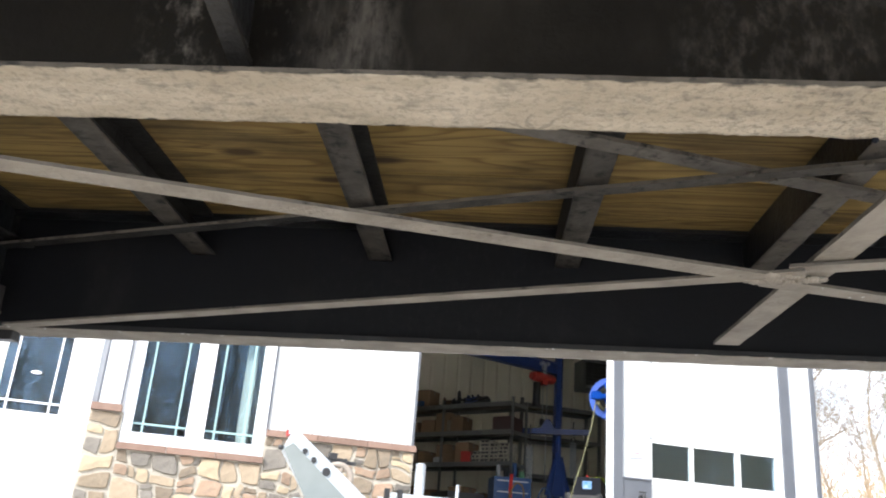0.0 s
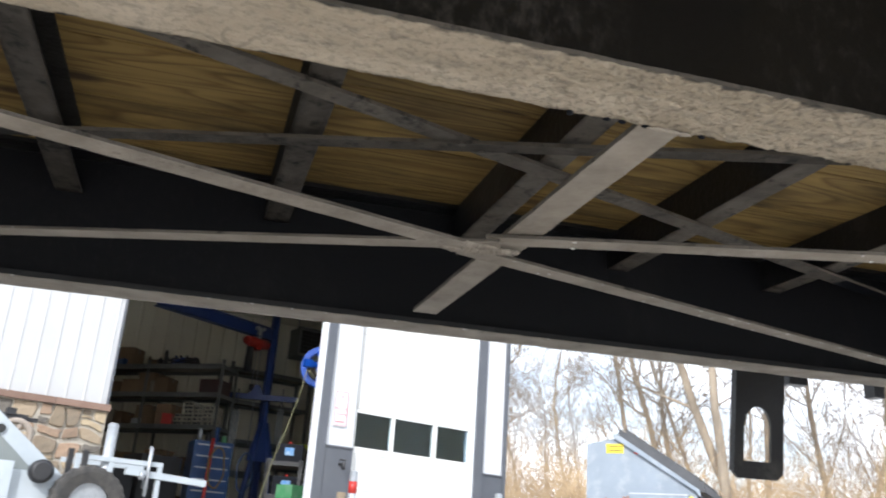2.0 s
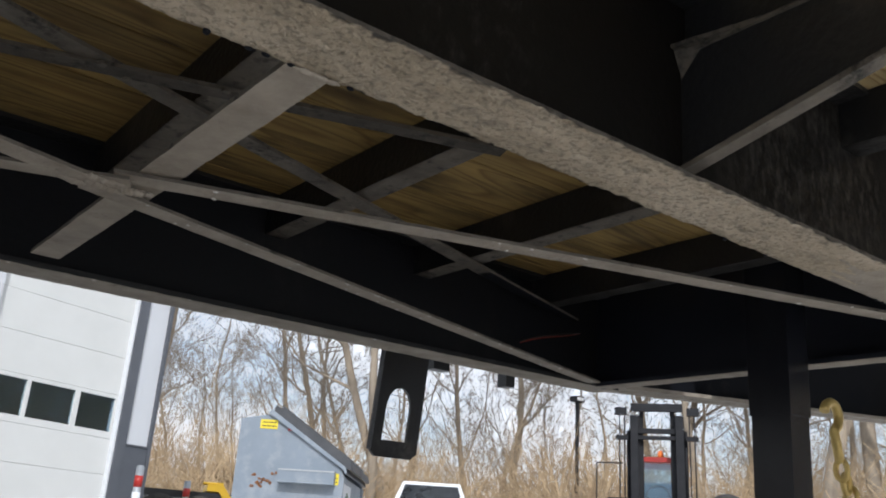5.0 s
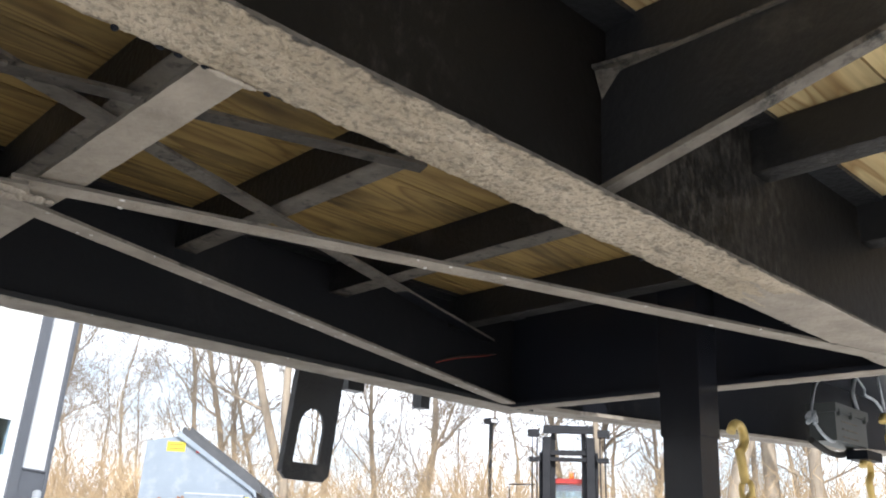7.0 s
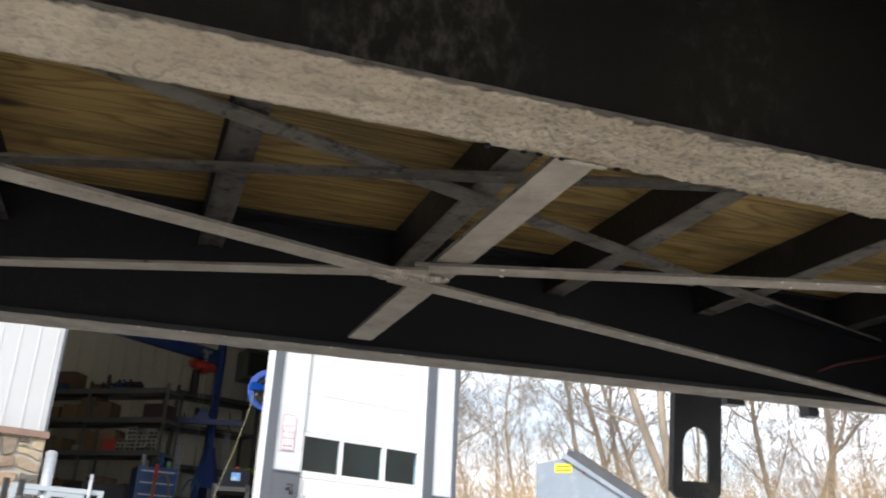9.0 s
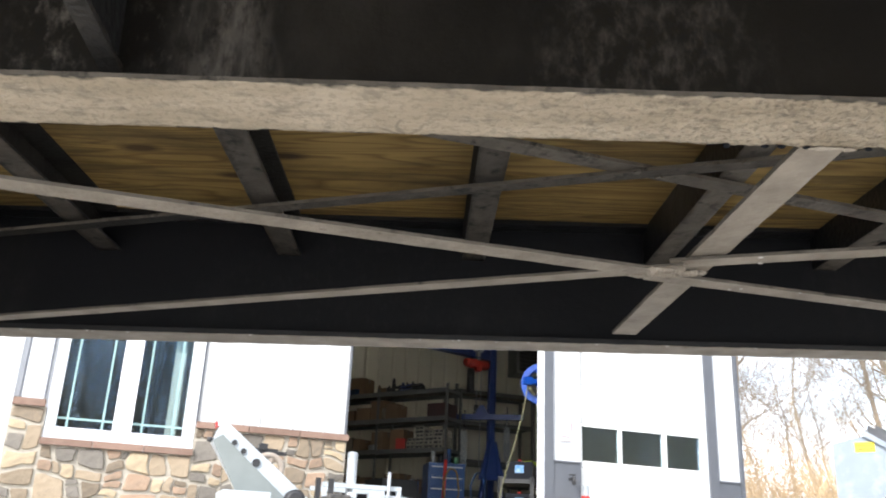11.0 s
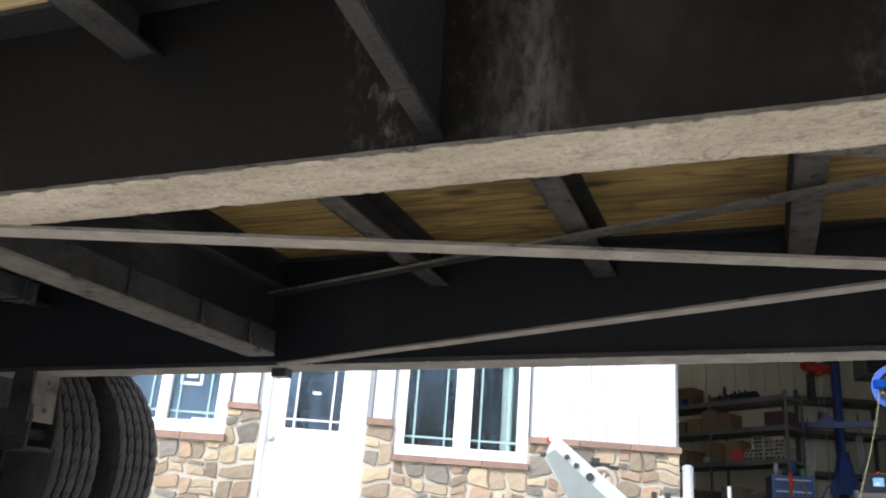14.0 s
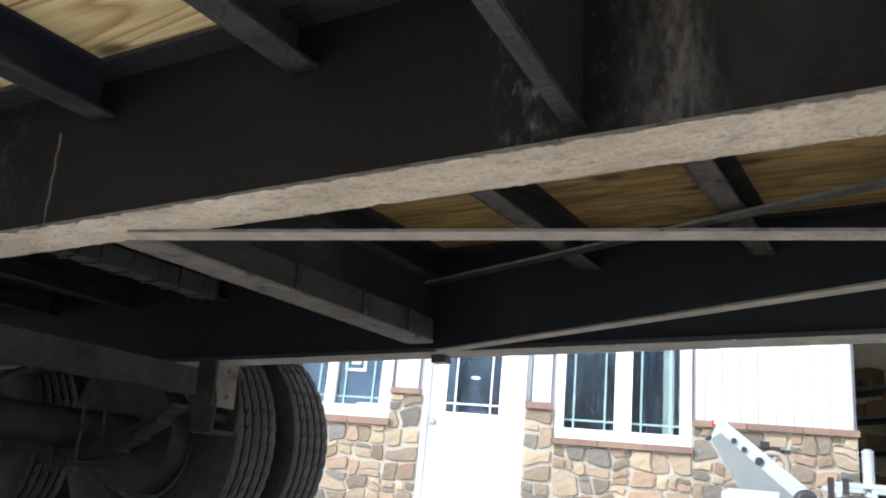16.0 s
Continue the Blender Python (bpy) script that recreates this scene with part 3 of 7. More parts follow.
def main_beam(yc, x0, x1, hw, fine, seed):
    bm = B()
    tk = 0.0042 if fine else 0.010
    box(bm, x0, x1, yc - 0.004, yc + 0.004, ZB + 0.003, ZT - 0.007, mi=2)
    box(bm, x0, x1, yc - 0.05, yc + 0.05, ZT - 0.009, ZT - 0.001)
    a, b = (-1.7, 1.9) if fine else (-2.4, 1.9)
    lumpy(bm, a, min(b, x1), yc - hw, yc + hw, ZB, ZB + tk, 900 if fine else 300, 24 if fine else 6, 0.0010 if fine else 0.0012, seed, 1, 0.0014 if fine else 0.001, 4 if fine else 0)
    box(bm, x0, a, yc - hw, yc + hw, ZB, ZB + 0.010)
    if x1 > b:
        box(bm, b, x1, yc - hw, yc + hw, ZB, ZB + 0.010)
    return part("main_beam", bm, [M_BLACK, M_GRIME if fine else M_DUST, M_WEBNEAR if fine else M_WEBFAR, M_DUST, M_DUSTLOW], trailer,
                "black I-beam with grey caked dust on its lower flange")


main_beam(0.575, -5.0, 1.80, 0.047, True, 3.0)
main_beam(1.600, -5.0, 1.80, 0.044, False, 8.0)


def crossmember(x, y0, y1, depth=0.076, w=0.047):
    """A channel with its back at x and both flanges towards +x."""
    bm = B()
    zb = ZT - depth
    inner = 2 if x < 0.2 else 0
    box(bm, x, x + 0.004, y0, y1, zb + 0.004, ZT - 0.004, mi=inner)
    box(bm, x, x + w, y0, y1, ZT - 0.006, ZT - 0.0015, mi=inner)
    lumpy(bm, x, x + w, y0, y1, zb, zb + 0.005, 4, 40, 0.0008, x, 1, 0.0)
    # flange tone goes by place: darkest near-side and at both ends
    if y0 < 0 and x < -1:
        return part("crossmember", bm, [M_BLACKGLOSS, M_BLACK, M_BLACKGLOSS], trailer)
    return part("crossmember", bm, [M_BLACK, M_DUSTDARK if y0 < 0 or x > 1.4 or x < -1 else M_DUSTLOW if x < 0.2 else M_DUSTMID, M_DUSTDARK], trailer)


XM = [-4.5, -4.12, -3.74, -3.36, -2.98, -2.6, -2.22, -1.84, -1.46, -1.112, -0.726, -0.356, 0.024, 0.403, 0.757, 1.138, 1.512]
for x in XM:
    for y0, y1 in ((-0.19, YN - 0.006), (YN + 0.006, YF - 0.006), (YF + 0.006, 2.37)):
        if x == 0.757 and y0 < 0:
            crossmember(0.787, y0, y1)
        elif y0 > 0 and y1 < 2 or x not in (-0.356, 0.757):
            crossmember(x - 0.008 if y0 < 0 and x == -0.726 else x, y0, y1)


def flat_bar(p, q, w, th, m=M_DUST, name="brace", label="grey dusty flat-bar diagonal brace", seed=0.0, wob=0.0012):
    """A flat bar on its face from p to q with slightly uneven edges."""
    p, q = Vector(p), Vector(q)
    d = (q - p).normalized()
    s = Vector((0, 0, 1)).cross(d).normalized()
    n = max(8, int((q - p).length / 0.02))
    bm = B()
    rows = []
    for i in range(n + 1):
        c = p.lerp(q, i / n)
        e0 = w / 2 + wob * noise.noise((c.x * 25, c.y * 25, seed))
        e1 = w / 2 + wob * noise.noise((c.x * 25, c.y * 25, seed + 5))
        rows.append([bm.verts.new(v) for v in (c - s * e0, c + s * e1, c + s * e1 + Vector((0, 0, th)), c - s * e0 + Vector((0, 0, th)))])
    for a, b in zip(rows, rows[1:]):
        for k in range(4):
            bm.faces.new((a[k], a[(k + 1) % 4], b[(k + 1) % 4], b[k])).material_index = 0 if k == 0 else 1
    bm.faces.new(rows[0][::-1])
    bm.faces.new(rows[-1])
    return part(name, bm, [m, M_DUSTMID], trailer, label)


# lower X of flat bars between the lower flanges, welded where they cross
flat_bar((-1.02, 0.598, ZB - 0.005), (0.31, 1.058, ZB - 0.005), 0.037, 0.0045, seed=1)
flat_bar((0.27, 1.058, ZB - 0.006), (1.66, 1.515, ZB - 0.004), 0.034, 0.0045, seed=11)
flat_bar((-1.06, 1.552, ZB - 0.001), (0.31, 1.018, ZB - 0.004), 0.032, 0.004, seed=2)
flat_bar((0.29, 1.02, ZB + 0.001), (1.63, 0.592, ZB - 0.001), 0.034, 0.0045, seed=12)
# flat strap square across
flat_bar((0.337, 0.59, ZB + 0.008), (0.333, 1.50, ZB + 0.008), 0.046, 0.006, name="strap", label="grey dusty flat strap welded across the beams", seed=3)
# upper X below the crossmembers; far ends coloured darker for the shade there
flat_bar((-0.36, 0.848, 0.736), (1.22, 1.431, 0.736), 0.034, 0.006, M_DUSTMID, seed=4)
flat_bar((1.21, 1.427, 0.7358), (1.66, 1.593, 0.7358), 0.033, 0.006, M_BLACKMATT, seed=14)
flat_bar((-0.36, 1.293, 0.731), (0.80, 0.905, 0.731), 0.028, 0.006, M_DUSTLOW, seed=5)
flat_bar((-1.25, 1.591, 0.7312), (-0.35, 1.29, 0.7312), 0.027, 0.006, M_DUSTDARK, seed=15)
# bolts through the upper braces
for cx, cy in ((0.262, 1.066), (0.30, 1.085), (0.41, 1.02)):
    bm = B()
    tube(bm, (cx, cy, 0.727), (cx, cy, 0.732), 0.006, n=6)
    part("bolt", bm, M_DUSTMID, trailer)

# weld seams where the bars meet
def weld_seam(p, q, r, z, seed):
    """A rippled bead of weld metal."""
    p, q = Vector(p), Vector(q)
    d = (q - p).normalized()
    side = Vector((-d.y, d.x))
    n = max(10, int((q - p).length / 0.0016))
    bm = B()
    rings = []
    for i in range(n + 1):
        c = p.lerp(q, i / n)
        rr = r * (0.75 + 0.3 * abs(math.sin(i * 0.9)) + 0.45 * noise.noise((i * 0.21, seed, 0))) * min(1.0, 0.3 + 4 * min(i, n - i) / n)
        rings.append([bm.verts.new((c.x + side.x * rr * math.cos(t), c.y + side.y * rr * math.cos(t), z + 0.55 * rr * math.sin(t))) for t in [0.785 * k for k in range(8)]])
    for u, v in zip(rings, rings[1:]):
        for k in range(8):
            bm.faces.new((u[k], u[(k + 1) % 8], v[(k + 1) % 8], v[k])).smooth = True
    bm.faces.new(rings[0][::-1])
    bm.faces.new(rings[-1])
    part("weld_bead", bm, M_DUST, trailer)


for k, (wp, wq, wr) in enumerate((((0.235, 1.052), (0.305, 1.062), 0.007), ((0.255, 1.024), (0.31, 1.03), 0.008), ((0.262, 1.04), (0.315, 1.052), 0.011), ((0.30, 1.045), (0.345, 1.034), 0.008))):
    weld_seam(wp, wq, wr, ZB - 0.005, k + 1)
for k, (wp, wq) in enumerate((((0.313, 0.62), (0.36, 0.62)), ((-1.02, 0.613), (-0.95, 0.635)), ((1.56, 1.497), (1.64, 1.523)))):
    weld_seam(wp, wq, 0.004, ZB - 0.003, 20 + k)

# black weld nubs on the edge of the near flange by the strap
bm = B()
bmesh.ops.create_icosphere(bm, subdivisions=2, radius=0.0034)
nub = part("weld_nub", bm, M_BLACKMATT, trailer, at=Matrix.Translation((0.235, 0.6215, ZB - 0.001)))
for nx_ in (0.272, 0.288, 0.312, 0.352, 0.372, 0.93, 1.02, 1.31, 1.33):
    again(nub, trailer, Matrix.Translation((nx_, 0.6215, ZB - 0.001)) @ Matrix.Diagonal((1.2, 0.6, 0.6, 1)))

# flecks of bare white paint chips along the bars and the far flange
bm = B()
bmesh.ops.create_icosphere(bm, subdivisions=1, radius=0.0028)
for v in bm.verts:
    v.co.z *= 0.5
M_CHIP = mat("white_chip", (0.75, 0.73, 0.7), 0.7, var=(0.6, 0.58, 0.55), scale=90)
chip = part("paint_chip", bm, M_CHIP, trailer, at=Matrix.Translation((0.42, 1.108, ZB - 0.0055)))
rc = random.Random(9)
for p, q, half, z, cnt in (((0.34, 1.08), (1.66, 1.515), 0.015, ZB - 0.0052, 26), ((-1.0, 1.53), (0.25, 1.04), 0.015, ZB - 0.001, 16), ((-1.2, 1.556), (1.5, 1.556), 0.002, ZB - 0.001, 18),
                           ((0.35, 1.0), (1.5, 0.63), 0.015, ZB - 0.0008, 10)):
    for k in range(cnt):
        f, o = rc.random(), rc.choice((-1, 1)) * half * rc.uniform(0.8, 1.0)
        x, y = p[0] + (q[0] - p[0]) * f, p[1] + (q[1] - p[1]) * f + o
        again(chip, trailer, Matrix.Translation((x, y, z)) @ Matrix.Rotation(rc.uniform(0, 3), 4, "Z") @ Matrix.Diagonal((rc.uniform(0.5, 1.8), rc.uniform(0.4, 1.0), 1, 1)))

# rear cross channel near the axles, with a conduit strapped to it
bm = B()
prism(bm, [(-1.035, 0.57), (-1.035, 0.622), (-1.043, 0.622), (-1.043, 0.578), (-1.10, 0.578), (-1.10, 0.57)], 0.622, 1.47, "y")
bevel(bm, 0.003, 2)
cc = part("cross_channel", bm, M_DUSTDARK, trailer, "dusty black cross channel between the beams", at=Matrix.Translation((0, 0, 0.006)))
bm = B()
lumpy(bm, -1.10, -1.033, 0.622, 1.47, 0.5675, 0.5735, 6, 80, 0.0012, 6.0, 0, 0.0)
part("dusty_lip", bm, M_DUSTMID, cc, "grey dust on the lower lip")
for yy in (0.98, 1.19, 1.36):
    bm = B()
    box(bm, -1.034, -1.030, yy - 0.004, yy + 0.004, 0.574, 0.627)
    tube(bm, (-1.026, yy, 0.578), (-1.034, yy, 0.578), 0.006, n=8)
    part("clamp_strap", bm, M_BLACK, cc)
# black backing sheet added for the dark space behind the channel
bm = B()
box(bm, -1.13, -1.10, 0.622, 1.556, 0.60, 0.82)
part("bulkhead", bm, M_BLACK, trailer)
# wrapped conduit and its clips ahead of the axles, under an added black sheet
bm = B()
box(bm, -1.358, -1.314, 0.625, 1.065, 0.602, 0.638)
bevel(bm, 0.012, 3)
hose = part("conduit", bm, M_DUSTDARK, trailer, "dusty black wrapped conduit")
for k in range(7):
    bm = B()
    yy = 0.66 + 0.062 * k + 0.008 * math.sin(k * 2.1)
    box(bm, -1.361, -1.311, yy - 0.004, yy + 0.004, 0.599, 0.641)
    bevel(bm, 0.012, 2)
    part("clip", bm, M_BLACK, hose)
# black sheet added where the boards are lost in shade
bm = B()
box(bm, -4.7, -1.135, 0.628, 1.548, 0.80, 0.806)
part("sub_deck_plate", bm, M_BLACK, trailer, "added black sheet that hides the boards over the axles")

# vertical weld seam on the near web
bm = B()
path_tube(bm, [(-1.19 + 0.0015 * math.sin(k * 1.3), 0.5705, ZB + 0.02 + 0.0085 * k) for k in range(19)], 0.0022, 6)
part("weld_seam", bm, M_DUSTLOW, trailer)

# front crossbeam
bm = B()
box(bm, XR - 0.004, XR + 0.004, YN, YF, ZB, ZT)
lumpy(bm, XR - 0.05, XR + 0.004, YN + 0.03, YF - 0.05, ZB - 0.002, ZB + 0.008, 4, 60, 0.001, 5.0, 1, 0.0)
part("front_crossbeam", bm, [M_BLACKGLOSS, M_DUST], trailer, "black crossbeam with a dusty lower lip")

# tapered outriggers welded to the near web
def outrigger(x, z_web, z_tip, y_web, y_tip, z_top=ZT - 0.01):
    bm = B()
    prism(bm, [(y_web, z_web + 0.005), (y_web, z_top), (y_tip, max(z_top, z_tip + 0.012)), (y_tip, z_tip + 0.005)], x - 0.004, x + 0.004, "x")
    v = [bm.verts.new(c) for c in ((x - 0.0095, y_web, z_web), (x + 0.0095, y_web, z_web), (x + 0.0095, y_tip, z_tip), (x - 0.0095, y_tip, z_tip),
                                   (x - 0.0095, y_web, z_web + 0.007), (x + 0.0095, y_web, z_web + 0.007), (x + 0.0095, y_tip, z_tip + 0.007), (x - 0.0095, y_tip, z_tip + 0.007))]
    for q in ((0, 1, 2, 3), (4, 7, 6, 5), (0, 4, 5, 1), (1, 5, 6, 2), (2, 6, 7, 3), (3, 7, 4, 0)):
        bm.faces.new([v[i] for i in q]).material_index = 1
    return part("outrigger", bm, [M_BLACK, M_DUSTMID if x > 0 else M_DUSTDARK], trailer, "black tapered outrigger with a dusty lower edge")


outrigger(-0.336, 0.598, 0.70, YN - 0.005, -0.18)
outrigger(0.783, 0.597, 0.766, YN - 0.005, -0.18, 0.745)
outrigger(-0.334, 0.605, 0.745, YF + 0.005, 2.36)
outrigger(0.745, 0.605, 0.75, YF + 0.005, 2.36)

bm = B()
for tri in (((0.778, 0.568, 0.748), (0.778, 0.47, 0.748), (0.758, 0.568, 0.748)), ((0.778, 0.54, 0.746), (0.778, 0.568, 0.715), (0.764, 0.568, 0.746))):
    lo = [bm.verts.new(c) for c in tri]
    hi = [bm.verts.new((c[0], c[1] - 0.004 * (tri[1][2] < 0.7), c[2] + 0.005 * (tri[1][2] > 0.7))) for c in tri]
    bm.faces.new(lo)
    bm.faces.new(hi[::-1])
    for k in range(3):
        bm.faces.new((lo[k], hi[k], hi[(k + 1) % 3], lo[(k + 1) % 3]))
box(bm, 0.774, 0.7785, -0.18, 0.56, 0.7445, 0.748)
part("gusset", bm, M_DUSTLOW, trailer, "small dusty welded gusset")

# side rails, deck boards
for y in (-0.2, 2.38):
    bm = B()
    s = 1 if y < 1 else -1
    prism(bm, [(y, 0.745), (y, 0.87), (y + s * 0.06, 0.87), (y + s * 0.06, 0.863), (y + s * 0.008, 0.863), (y + s * 0.008, 0.752), (y + s * 0.06, 0.752), (y + s * 0.06, 0.745)], -5.0, 2.22, "x")
    part("side_rail", bm, M_BLACK, trailer)
# outer-bay boards use the paler pine, middle ones the darker grimed pine
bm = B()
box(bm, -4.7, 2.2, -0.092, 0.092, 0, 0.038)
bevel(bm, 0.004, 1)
pale_plank = part("plank", bm, M_WOODPALE, trailer, at=Matrix.Translation((-0.3, -0.095, ZT)))
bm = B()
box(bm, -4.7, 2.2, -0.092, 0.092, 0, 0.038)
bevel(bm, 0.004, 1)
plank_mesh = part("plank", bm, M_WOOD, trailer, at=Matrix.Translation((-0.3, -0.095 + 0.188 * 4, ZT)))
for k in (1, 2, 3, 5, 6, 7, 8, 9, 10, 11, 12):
    again(plank_mesh if 3 < k < 10 else pale_plank, trailer, Matrix.Translation((-0.3 + 0.02 * math.sin(k * 7), -0.095 + 0.188 * k, ZT)))

# unseen plate, added to keep light off the neck beams
bm = B()
box(bm, 1.93, 4.4, 0.4, 1.75, 0.97, 0.978)
part("deck_plate", bm, M_BLACKGLOSS, trailer, "added unseen black plate that shades the neck")

# gooseneck frame ahead of the front crossbeam
for yc in (1.6, 0.575):
    bm = B()
    poly = [(1.80, 0.577), (4.4, 0.742), (4.4, 1.12), (1.80, 0.96)]
    prism(bm, poly, yc - 0.004, yc + 0.004, "y")
    for (xa, za), (xb, zb) in (((1.80, 0.577), (4.4, 0.742)),):
        v = [bm.verts.new(c) for c in ((xa, yc - 0.05, za), (xa, yc + 0.05, za), (xb, yc + 0.05, zb), (xb, yc - 0.05, zb),
                                       (xa, yc - 0.05, za + 0.01), (xa, yc + 0.05, za + 0.01), (xb, yc + 0.05, zb + 0.01), (xb, yc - 0.05, zb + 0.01))]
        for q in ((0, 1, 2, 3), (4, 7, 6, 5), (0, 4, 5, 1), (1, 5, 6, 2), (2, 6, 7, 3), (3, 7, 4, 0)):
            bm.faces.new([v[i] for i in q]).material_index = 1
    part("neck_beam", bm, [M_BLACKMATT, M_DUST], trailer, "glossy black neck beam")

# drop-leg jack
def jack(x, y):
    j = part("jack", B(), M_BLACKMATT, trailer)
    for nm, e, z0, z1 in (("jack_sleeve", 0.0, 0.448, 0.81), ("jack_leg", 0.003, 0.06, 0.46)):
        bm = B()
        box(bm, x - 0.036 + e, x + 0.036 - e, y - 0.045 + e, y + 0.045 - e, z0, z1)
        bevel(bm, 0.005, 2)
        part(nm, bm, M_JACK, j)
    bm = B()
    box(bm, x - 0.12, x + 0.12, y - 0.12, y + 0.12, 0.03, 0.06)
    bevel(bm, 0.004)
    part("foot_plate", bm, M_JACK, j)


M_JACK = mat("gloss_black_jack_paint", (0.011, 0.012, 0.016), 0.22, var=(0.018, 0.019, 0.023), scale=6, amount=0.6, spec=0.35, bump=0.08, bump_scale=14)
jack(1.612, 0.975)

# wheels: dual tyres, rims, axles
def tyre_mesh():
    """Ribbed trailer tyre: zigzag grooves between the ribs, notched shoulders."""
    bm = B()
    n = 200
    prof = [(0.205, -0.085, 0), (0.23, -0.1, 0), (0.30, -0.108, 0), (0.345, -0.106, 0), (0.372, -0.1, 1), (0.385, -0.094, 1)]
    ribs = (-0.094, -0.057, -0.020, 0.020, 0.057, 0.094)
    for j, (a, b) in enumerate(zip(ribs, ribs[1:])):
        ia, ib = (0.0025 if j == 0 else 0.0048), (0.0025 if j == 4 else 0.0048)
        prof += [(0.392, a + ia, 2 if j else 4), (0.393, (a + b) / 2, 3), (0.392, b - ib, 2 if j < 4 else 4)]
        if j < 4:
            prof += [(0.379, b - 0.0035, 5), (0.379, b + 0.0035, 5)]
    prof += [(r, -y, f) for r, y, f in prof[5::-1]]
    rings = []
    for i in range(n):
        a = 2 * math.pi * i / n
        zig = (0.0016, 0.0016, -0.0016, -0.0016)[i % 4]
        ring = []
        for r, y, f in prof:
            rr = r - (0.004 if f in (1, 4) and i % 4 == 0 else 0.0) - (0.006 if f == 2 and i % 4 == 1 else 0.0)
            ring.append(bm.verts.new((rr * math.cos(a), y + (zig if f in (2, 5) else 0.0), rr * math.sin(a))))
        rings.append(ring)
    for i in range(n):
        a, b = rings[i], rings[(i + 1) % n]
        for k in range(len(prof) - 1):
            bm.faces.new((a[k], b[k], b[k + 1], a[k + 1]))
    return mesh_of("tyre", bm, M_RUBBER)


def rim_mesh():
    bm = B()
    n = 40
    prof = [(0.208, -0.09), (0.195, -0.085), (0.185, 0.0), (0.17, 0.03), (0.09, 0.035), (0.075, 0.06), (0.0, 0.06)]
    rings = [[bm.verts.new((r * math.cos(2 * math.pi * i / n), y, r * math.sin(2 * math.pi * i / n))) for r, y in prof[:-1]] for i in range(n)]
    c = bm.verts.new((0, 0.06, 0))
    for i in range(n):
        a, b = rings[i], rings[(i + 1) % n]
        for k in range(len(prof) - 2):
            bm.faces.new((a[k], b[k], b[k + 1], a[k + 1])).smooth = True
        bm.faces.new((a[-1], b[-1], c))
    return mesh_of("rim", bm, M_GALV)


TYRE, RIM = tyre_mesh(), rim_mesh()
for ax in (-2.35, -3.33):
    for y, s in ((1.96, 1), (2.24, 1), (0.22, -1), (-0.06, -1)):
        wheel = new("wheel")
        wheel.parent = trailer
        wheel.matrix_basis = Matrix.Translation((ax, y, 0.385)) @ Matrix.Rotation(0.3 * ax, 4, "Y")
        t = new("tyre", TYRE)
        t.parent = wheel
        r = new("rim", RIM)
        r.parent = wheel
        if s < 0:
            r.matrix_basis = Matrix.Rotation(math.pi, 4, "Z")
    bm = B()
    tube(bm, (ax, 0.1, 0.385), (ax, 2.1, 0.385), 0.06, n=20)
    part("axle", bm, M_DUSTDARK, trailer, "dusty black axle tube")
    for ya, yb in ((1.80, 2.02), (0.16, 0.38)):
        bm = B()
        tube(bm, (ax, ya, 0.385), (ax, yb, 0.385), 0.182, n=28)
        part("brake_drum", bm, M_RUBBER, trailer, "dark brake drum")
    for y in (0.65, 1.60):
        for k, (half, th) in enumerate(((0.42, 0.0), (0.36, 0.014), (0.28, 0.028), (0.2, 0.042))):
            bm = B()
            pts = [(-half + 2 * half * i / 12) for i in range(13)]
            lo = [bm.verts.new((ax + u, y - 0.03, 0.335 - th + 0.11 * (u / 0.42) ** 2)) for u in pts]
            lo2 = [bm.verts.new((ax + u, y + 0.03, 0.335 - th + 0.11 * (u / 0.42) ** 2)) for u in pts]
            hi = [bm.verts.new((ax + u, y - 0.03, 0.347 - th + 0.11 * (u / 0.42) ** 2)) for u in pts]
            hi2 = [bm.verts.new((ax + u, y + 0.03, 0.347 - th + 0.11 * (u / 0.42) ** 2)) for u in pts]
            for i in range(12):
                for a, b in ((lo, lo2), (lo2, hi2), (hi2, hi), (hi, lo)):
                    bm.faces.new((a[i], a[i + 1], b[i + 1], b[i]))
            bm.faces.new((lo[0], lo2[0], hi2[0], hi[0]))
            bm.faces.new((lo[-1], hi[-1], hi2[-1], lo2[-1]))
            part("spring_leaf", bm, M_DUSTDARK, trailer)
        for dx in (-0.055, 0.055):
            bm = B()
            tube(bm, (ax + dx, y - 0.04, 0.26), (ax + dx, y - 0.04, 0.46), 0.005, n=8)
            tube(bm, (ax + dx, y + 0.04, 0.26), (ax + dx, y + 0.04, 0.46), 0.005, n=8)
            tube(bm, (ax + dx, y - 0.04, 0.255), (ax + dx, y - 0.04, 0.275), 0.014, n=6)
            part("u_bolt", bm, M_RUST, trailer, "rusty U-bolt")
        bm = B()
        box(bm, ax - 0.09, ax + 0.09, y - 0.06, y + 0.06, 0.272, 0.284)
        part("spring_plate", bm, M_DUSTDARK, trailer)

# struts and brake line above the axle
for p, q in (((-2.05, 0.98, 0.50), (-2.12, 1.05, 0.44)), ((-2.05, 1.18, 0.50), (-2.12, 1.10, 0.43)), ((-2.05, 0.85, 0.50), (-2.1, 0.87, 0.45))):
    bm = B()
    tube(bm, p, q, 0.009, n=8)
    part("strut", bm, M_DUSTDARK, trailer)
bm = B()
box(bm, -1.105, -1.068, 1.585, 1.615, 0.550, 0.569)
bevel(bm, 0.003)
part("clip", bm, M_BLACK, trailer)

